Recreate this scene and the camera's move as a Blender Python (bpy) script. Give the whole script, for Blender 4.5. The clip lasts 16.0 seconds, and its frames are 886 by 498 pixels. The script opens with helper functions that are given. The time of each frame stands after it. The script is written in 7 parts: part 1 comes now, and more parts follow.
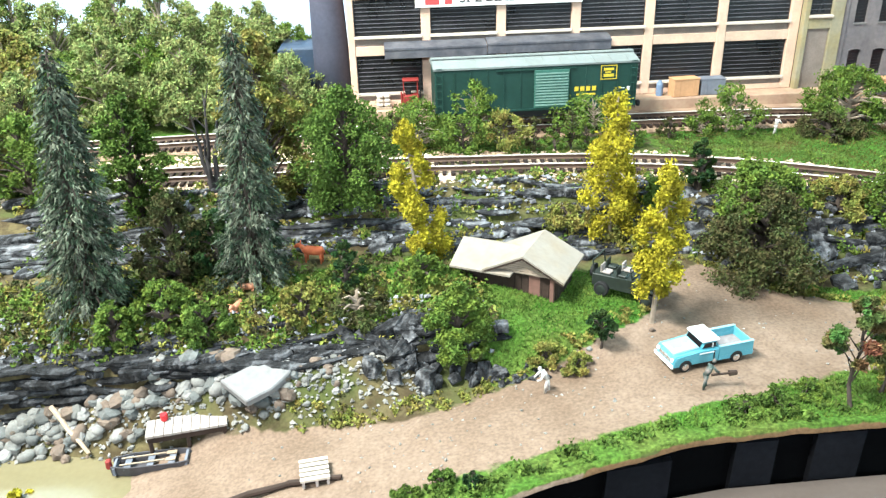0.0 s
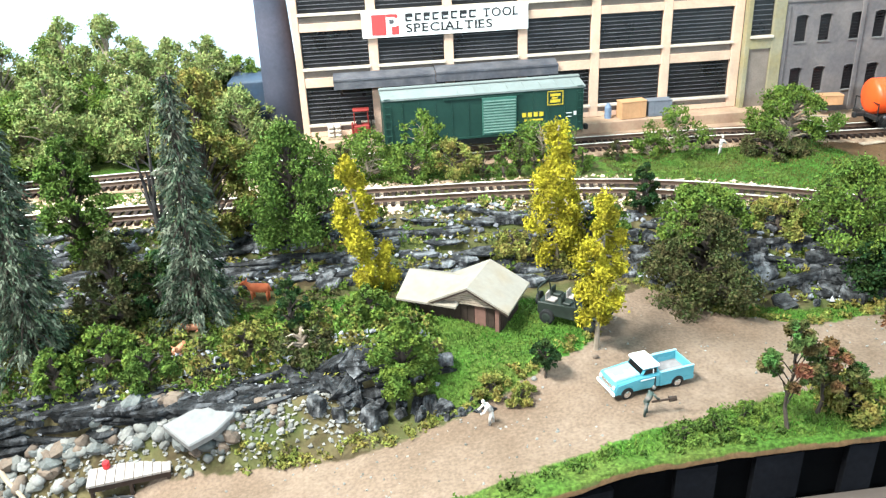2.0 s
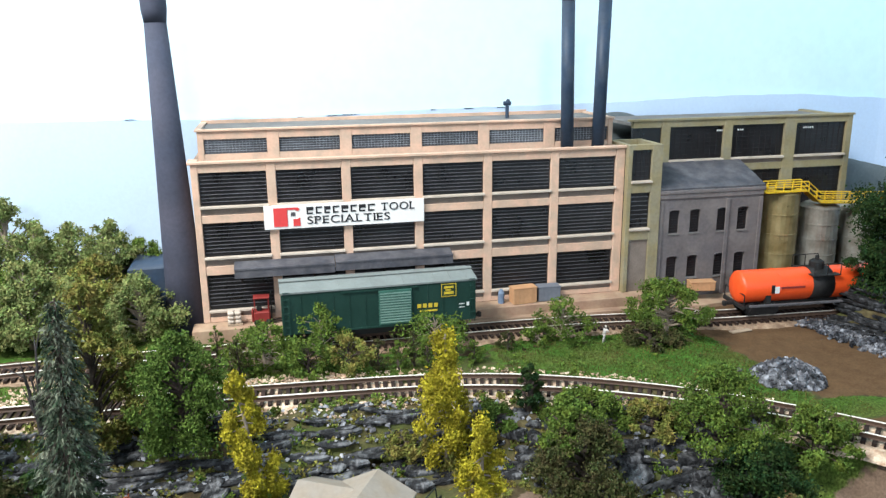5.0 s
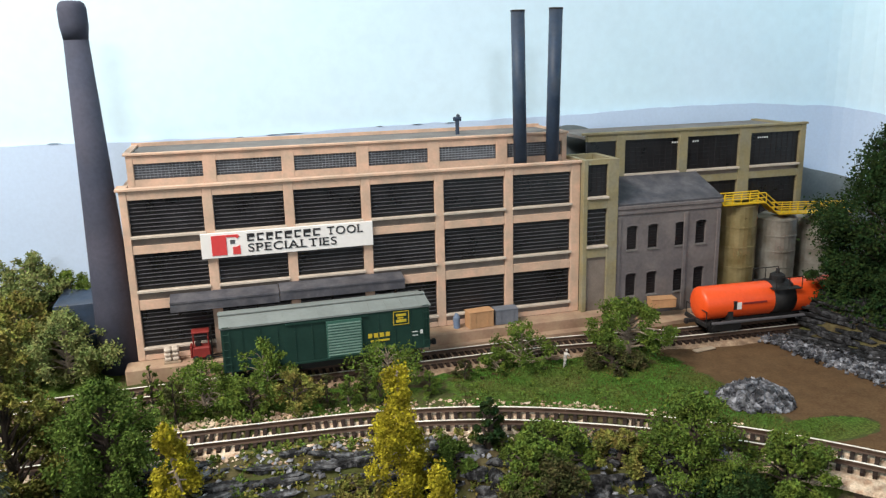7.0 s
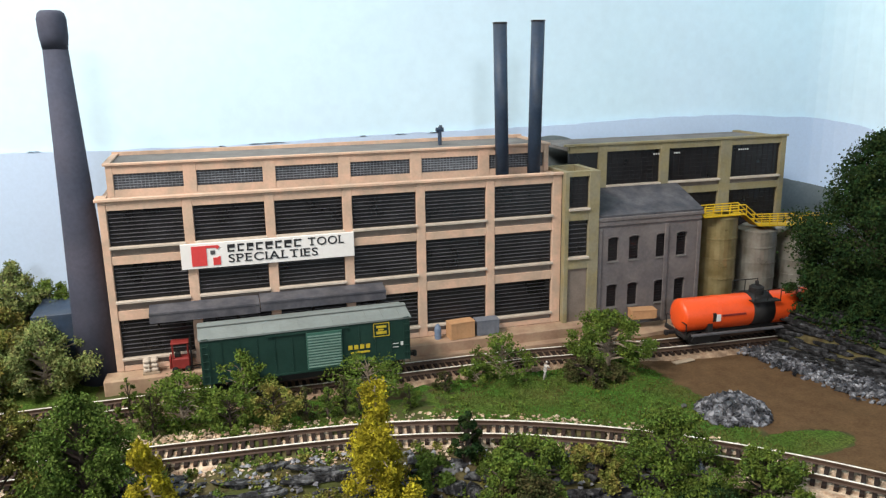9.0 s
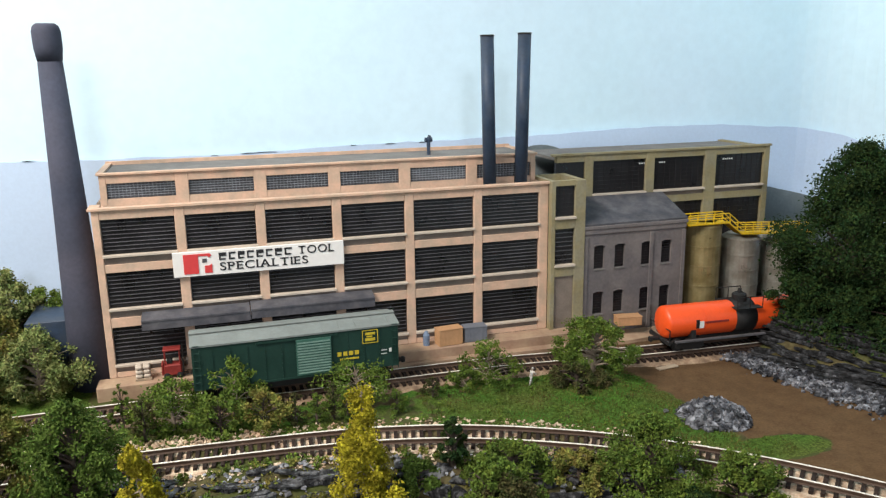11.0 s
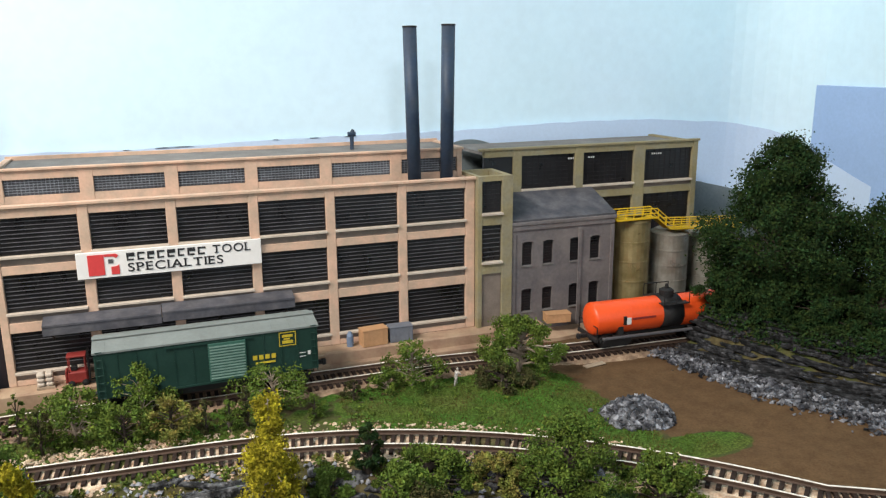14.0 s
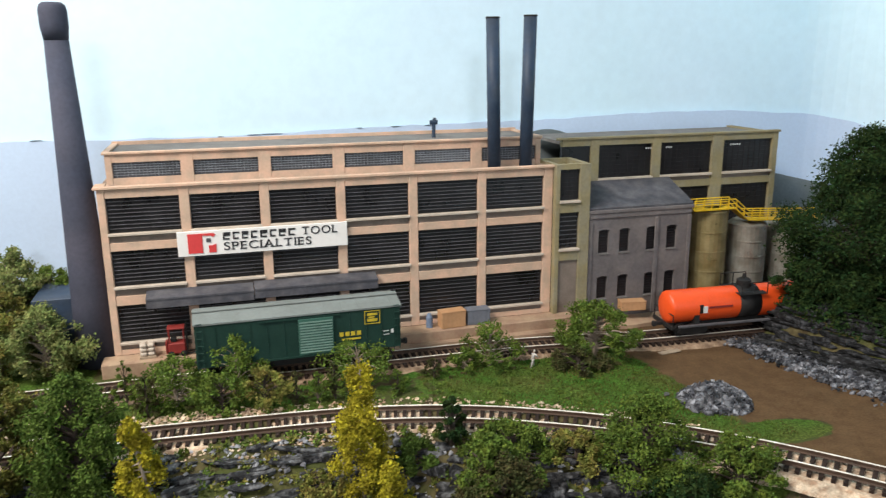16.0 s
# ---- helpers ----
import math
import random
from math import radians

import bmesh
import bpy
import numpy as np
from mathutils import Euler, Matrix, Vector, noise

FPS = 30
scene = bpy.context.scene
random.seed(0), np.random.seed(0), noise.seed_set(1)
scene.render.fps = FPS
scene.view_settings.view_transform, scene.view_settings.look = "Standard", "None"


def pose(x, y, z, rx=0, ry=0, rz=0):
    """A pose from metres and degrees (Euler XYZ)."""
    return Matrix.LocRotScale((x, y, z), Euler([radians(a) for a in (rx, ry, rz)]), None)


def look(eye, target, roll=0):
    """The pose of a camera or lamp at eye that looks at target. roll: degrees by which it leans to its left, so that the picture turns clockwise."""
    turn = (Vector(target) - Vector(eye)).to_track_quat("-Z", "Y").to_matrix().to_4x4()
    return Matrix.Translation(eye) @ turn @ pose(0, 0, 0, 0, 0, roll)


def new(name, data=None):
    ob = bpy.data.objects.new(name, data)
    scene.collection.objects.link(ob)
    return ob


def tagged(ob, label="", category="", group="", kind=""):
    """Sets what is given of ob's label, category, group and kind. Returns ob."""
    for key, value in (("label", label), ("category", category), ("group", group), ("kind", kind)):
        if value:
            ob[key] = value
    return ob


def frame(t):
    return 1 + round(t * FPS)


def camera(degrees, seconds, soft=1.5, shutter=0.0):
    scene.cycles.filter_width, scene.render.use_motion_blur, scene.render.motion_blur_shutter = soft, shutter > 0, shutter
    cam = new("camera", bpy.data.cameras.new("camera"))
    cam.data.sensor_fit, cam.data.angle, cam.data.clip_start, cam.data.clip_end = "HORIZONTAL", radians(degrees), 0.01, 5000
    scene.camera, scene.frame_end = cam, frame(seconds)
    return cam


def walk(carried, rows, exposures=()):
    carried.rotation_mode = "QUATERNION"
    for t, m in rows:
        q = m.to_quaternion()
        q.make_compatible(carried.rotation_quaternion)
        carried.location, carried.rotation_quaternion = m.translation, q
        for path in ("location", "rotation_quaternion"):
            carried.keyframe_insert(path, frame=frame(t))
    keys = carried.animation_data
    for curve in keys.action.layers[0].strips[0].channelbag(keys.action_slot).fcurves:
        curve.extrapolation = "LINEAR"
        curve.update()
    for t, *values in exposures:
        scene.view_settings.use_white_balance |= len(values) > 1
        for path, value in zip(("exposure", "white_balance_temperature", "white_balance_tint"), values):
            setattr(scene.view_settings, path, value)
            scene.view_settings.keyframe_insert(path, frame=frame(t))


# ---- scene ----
cam = camera(59.0, 16.0, soft=1.3, shutter=0.5)
PATH = [
    (0, (-0.0095, -0.0350, 0.1492), (0.0014, 0.1457, 0.0644), -1.7),
    (0.5, (-0.0025, -0.0371, 0.1496), (0.0104, 0.1444, 0.0666), -1.7),
    (1, (0.0068, -0.0359, 0.1492), (0.0251, 0.1442, 0.0643), -2.2),
    (1.5, (0.0090, -0.0332, 0.1514), (0.0265, 0.1482, 0.0691), -3.0),
    (2, (0.0060, -0.0344, 0.1557), (0.0233, 0.1477, 0.0747), -2.8),
    (2.5, (0.0079, -0.0353, 0.1576), (0.0305, 0.1467, 0.0778), -1.5),
    (3, (0.0140, -0.0399, 0.1611), (0.0446, 0.1415, 0.0828), -1.2),
    (3.5, (0.0146, -0.0410, 0.1724), (0.0489, 0.1418, 0.0989), -0.8),
    (4, (0.0206, -0.0386, 0.1872), (0.0603, 0.1458, 0.1206), -1.0),
    (4.2, (0.0219, -0.0402, 0.1921), (0.0600, 0.1471, 0.1332), -0.6),
    (6.3, (0.0234, -0.0204, 0.2024), (0.0724, 0.1676, 0.1548), -0.7),
    (6.5, (0.0246, -0.0145, 0.2015), (0.0753, 0.1730, 0.1540), -0.9),
    (7, (0.0324, -0.0099, 0.2014), (0.0837, 0.1774, 0.1535), -1.4),
    (7.5, (0.0371, -0.0060, 0.2052), (0.0906, 0.1810, 0.1587), -1.3),
    (8, (0.0392, -0.0041, 0.2055), (0.0925, 0.1826, 0.1574), -1.0),
    (8.5, (0.0411, -0.0043, 0.2053), (0.0959, 0.1816, 0.1560), -0.8),
    (9, (0.0374, -0.0103, 0.2079), (0.0917, 0.1762, 0.1605), -0.9),
    (9.2, (0.0367, -0.0119, 0.2067), (0.0925, 0.1742, 0.1594), -0.9),
    (11.5, (0.0434, -0.0218, 0.2127), (0.0990, 0.1648, 0.1671), -0.8),
    (12, (0.0559, -0.0213, 0.2120), (0.1173, 0.1636, 0.1671), -0.6),
    (12.5, (0.0594, -0.0168, 0.2112), (0.1215, 0.1678, 0.1655), -0.3),
    (13, (0.0584, -0.0157, 0.2122), (0.1189, 0.1698, 0.1683), -0.4),
    (13.5, (0.0575, -0.0123, 0.2108), (0.1184, 0.1729, 0.1658), -0.1),
    (14, (0.0636, -0.0115, 0.2098), (0.1311, 0.1707, 0.1624), -0.4),
    (14.5, (0.0588, -0.0138, 0.2093), (0.1238, 0.1693, 0.1621), -0.4),
    (15, (0.0526, -0.0190, 0.2078), (0.1122, 0.1659, 0.1603), -0.6),
    (15.5, (0.0515, -0.0242, 0.2089), (0.1084, 0.1615, 0.1610), -0.8),
    (16, (0.0459, -0.0248, 0.2068), (0.0982, 0.1621, 0.1582), -0.5),
]
EXPOSURES = [(0.0, 1.06, 5650, 0), (3.0, 1.03, 5550, 0), (3.6, 0.86, 5450, 0), (4.2, 0.56, 5400, 2), (6.3, -0.38, 6200, 10), (16.0, -0.38, 6200, 10)]
walk(cam, [(t, look(eye, target, roll)) for t, eye, target, roll in PATH], EXPOSURES)

# The railway is built at 1:87. Lengths below are in decimetres; D turns them into metres.
D = 0.1

# ---- light ----
world = bpy.data.worlds.new("room_air")
world.use_nodes = True
scene.world = world
world.node_tree.nodes["Background"].inputs[0].default_value = (0.80, 0.90, 1.0, 1)
world.node_tree.nodes["Background"].inputs[1].default_value = 0.13


def area_lamp(name, eye, target, sx, sy, watts, colour):
    data = bpy.data.lights.new(name, "AREA")
    data.shape, data.size, data.size_y, data.energy, data.color = "RECTANGLE", sx, sy, watts, colour
    ob = new(name, data)
    ob.matrix_world = look(eye, target)
    return ob


area_lamp("ceiling_lamp", (-0.50, 0.12, 0.86), (0.0, 0.50, 0.0), 0.60, 0.12, 25.0, (1.0, 0.92, 0.81))
area_lamp("room_lamp", (-0.26, -2.00, 0.90), (0.2, 0.55, 0.1), 0.34, 0.20, 19.0, (0.97, 0.98, 1.0))

# ---- the lie of the land ----
def ease(a, b, v):
    k = min(max((v - a) / (b - a), 0.0), 1.0)
    return k * k * (3 - 2 * k)


def line(v, *pairs):
    """Straight pieces through (v, value) pairs."""
    if v <= pairs[0][0]:
        return pairs[0][1]
    for (a, p), (b, q) in zip(pairs, pairs[1:]):
        if v <= b:
            return p + (q - p) * (v - a) / (b - a)
    return pairs[-1][1]


def wob(x, y, s, seed=0.0):
    return noise.noise(Vector((x * s + seed, y * s - seed, seed * 1.7)))


def main_track(x):
    return line(x, (-4.5, 4.05), (-1.6, 4.2), (-0.15, 4.18), (0.36, 4.145), (0.9, 4.11), (1.31, 4.05), (1.79, 3.915), (2.235, 3.71), (2.58, 3.515), (2.855, 3.32), (3.062, 3.14), (3.31, 2.925), (3.50, 2.71), (3.75, 2.42), (4.1, 2.0))


def siding_track(x):
    return line(x, (-4.5, 4.75), (-2.4, 4.9), (-1.2, 4.96), (0.2, 4.97), (1.6, 4.97), (2.4, 4.955), (2.9, 4.90), (3.3, 4.83), (3.7, 4.80), (4.3, 4.77), (5.3, 4.72), (6.0, 4.7))


def front_edge(x):
    return line(x, (-2.5, 1.1), (-0.6, 1.30), (0.0, 1.56), (0.25, 1.735), (0.57, 1.80), (1.07, 1.87), (1.55, 1.88), (2.06, 1.88), (2.4, 1.89), (4.5, 1.89))


def road_near(x):
    return line(x, (-0.5, 1.3), (-0.22, 1.80), (0.15, 1.86), (0.47, 1.92), (0.80, 1.975), (1.10, 2.055), (1.44, 2.133), (1.63, 2.18), (2.12, 2.223), (4.0, 2.4))


def road_far(x):
    return line(x, (-1.4, 2.30), (-0.9, 2.40), (-0.42, 2.31), (0.0, 2.29), (0.30, 2.36), (0.574, 2.46), (0.85, 2.60), (1.05, 2.72), (1.13, 3.05), (1.45, 3.2), (1.68, 2.86), (2.1, 2.66), (2.66, 2.72), (4.0, 2.8))


def road_z(x):
    return -0.345 - 0.15 * 0.12 * math.log(1 + math.exp((0.95 - x) / 0.12)) if x > -2.4 else -0.84


def knoll_foot(y):
    return line(y, (2.4, 5.6), (3.0, 5.12), (3.2, 4.96), (3.6, 4.72), (4.04, 4.52), (4.67, 4.34), (5.0, 4.36))


def land(x, y):
    """Height of the ground, without small bumps."""
    low = max(road_z(x - 0.30 * (y - 2.25) + 0.05 * wob(x, y, 4.0, 12)), -0.80)
    shelf = line(x, (-0.05, -0.235), (0.35, -0.30), (0.7, -0.325), (1.1, -0.335))
    lip = 2.60 + 0.03 * wob(x, 0, 2.1, 3)
    rise = line(x, (0.0, 0.025), (0.5, 0.24))
    left = 1 - ease(-0.3, 0.2, x)
    low += 0.20 * ease(2.30, 2.58, y) * left
    shelf -= 0.14 * (1 - ease(lip, 2.90, y)) * left
    z = low + (max(shelf, low) - low) * ease(lip - rise, lip + line(x, (-0.2, 0.005), (0.3, 0.06)), y)
    foot = line(x, (-0.6, 3.38), (0.1, 3.40), (0.93, 3.50), (1.39, 3.42), (1.64, 2.98), (2.05, 2.86), (2.66, 2.78), (3.4, 2.4)) + 0.05 * wob(x, 1, 1.7, 5)
    top = main_track(x) - 0.20
    foot = min(foot, top - 0.12)
    flat = -0.085 + (-0.112 + 0.085) * ease(main_track(min(x, 2.9)) + 0.15, 4.75, y)
    if x > 2.9:
        flat = -0.085 - 0.032 * ease(2.9, 3.6, x)
    k = ease(foot, top, y)
    steps = 4.0
    s = k * steps
    terr = (math.floor(s) + ease(0.55, 1.0, s - math.floor(s))) / steps
    z = z + (flat - z) * (0.35 * k + 0.65 * terr if y < top else 1.0)
    # the wooded knoll beside the lot
    z += 0.32 * ease(0.0, 0.26, x - knoll_foot(y) + 0.05 * wob(x, y, 2.5, 7)) * (1 - ease(4.55, 4.75, y))
    return z


def ground_z(x, y):
    return land(x, y) + 0.012 * wob(x, y, 5.0, 1) + 0.006 * wob(x, y, 16.0, 2)


# ---- materials ----
def mat(name, colour, rough=0.8, metal=0.0, var=0.25, scale=60.0, fine=400.0, bump=0.15, dist=0.0006, second=None, amount=0.5, island=0.0, objvar=0.0, spec=0.3, patch=None):
    """Base colour with two scales of variation, a second colour in patches, and fine relief."""
    m = bpy.data.materials.new(name)
    m.use_nodes = True
    nt = m.node_tree
    b = nt.nodes["Principled BSDF"]
    b.inputs["Roughness"].default_value, b.inputs["Metallic"].default_value = rough, metal
    b.inputs["Specular IOR Level"].default_value = spec
    tc = nt.nodes.new("ShaderNodeTexCoord")

    def tex(s, detail=4.0):
        n = nt.nodes.new("ShaderNodeTexNoise")
        n.inputs["Scale"].default_value, n.inputs["Detail"].default_value = s, detail
        nt.links.new(tc.outputs["Object"], n.inputs["Vector"])
        return n.outputs["Fac"]

    def mix(kind, fac, a, c):
        n = nt.nodes.new("ShaderNodeMix")
        n.data_type, n.blend_type = "RGBA", kind
        for k, v in ((0, fac), (6, a), (7, c)):
            if isinstance(v, (int, float)):
                n.inputs[k].default_value = v
            elif isinstance(v, tuple):
                n.inputs[k].default_value = (*v[:3], 1)
            else:
                nt.links.new(v, n.inputs[k])
        return n.outputs[2]

    def ramp(f, lo, hi, a=0.0, c=1.0):
        n = nt.nodes.new("ShaderNodeMapRange")
        n.inputs[1].default_value, n.inputs[2].default_value, n.inputs[3].default_value, n.inputs[4].default_value = lo, hi, a, c
        nt.links.new(f, n.inputs[0])
        return n.outputs[0]

    big, small = tex(scale), tex(fine, 3.0)
    col = colour
    if second:
        col = mix("MIX", ramp(tex(patch or scale * 1.7), 0.5 - amount * 0.25, 0.75 - amount * 0.25), col, second)
    dark = tuple(v * (1 - var) for v in (1, 1, 1))
    light = tuple(1 + var * 0.6 for v in (1, 1, 1))
    col = mix("MULTIPLY", 1.0, col, mix("MIX", ramp(big, 0.3, 0.7), dark, light))
    col = mix("MULTIPLY", 1.0, col, mix("MIX", ramp(small, 0.3, 0.7), tuple(1 - var * 0.5 for _ in range(3)), tuple(1 + var * 0.4 for _ in range(3))))
    if island:
        g = nt.nodes.new("ShaderNodeNewGeometry")
        col = mix("MULTIPLY", 1.0, col, mix("MIX", g.outputs["Random Per Island"], tuple(1 - island for _ in range(3)), tuple(1 + island for _ in range(3))))
    if objvar:
        g = nt.nodes.new("ShaderNodeObjectInfo")
        col = mix("MULTIPLY", 1.0, col, mix("MIX", g.outputs["Random"], tuple(1 - objvar for _ in range(3)), tuple(1 + objvar for _ in range(3))))
    nt.links.new(col, b.inputs["Base Color"])
    nt.links.new(ramp(big, 0.3, 0.7, max(rough - 0.08, 0.03), min(rough + 0.08, 1)), b.inputs["Roughness"])
    if bump:
        bp = nt.nodes.new("ShaderNodeBump")
        bp.inputs["Strength"].default_value, bp.inputs["Distance"].default_value = bump, dist
        nt.links.new(small, bp.inputs["Height"])
        nt.links.new(bp.outputs[0], b.inputs["Normal"])
    return m


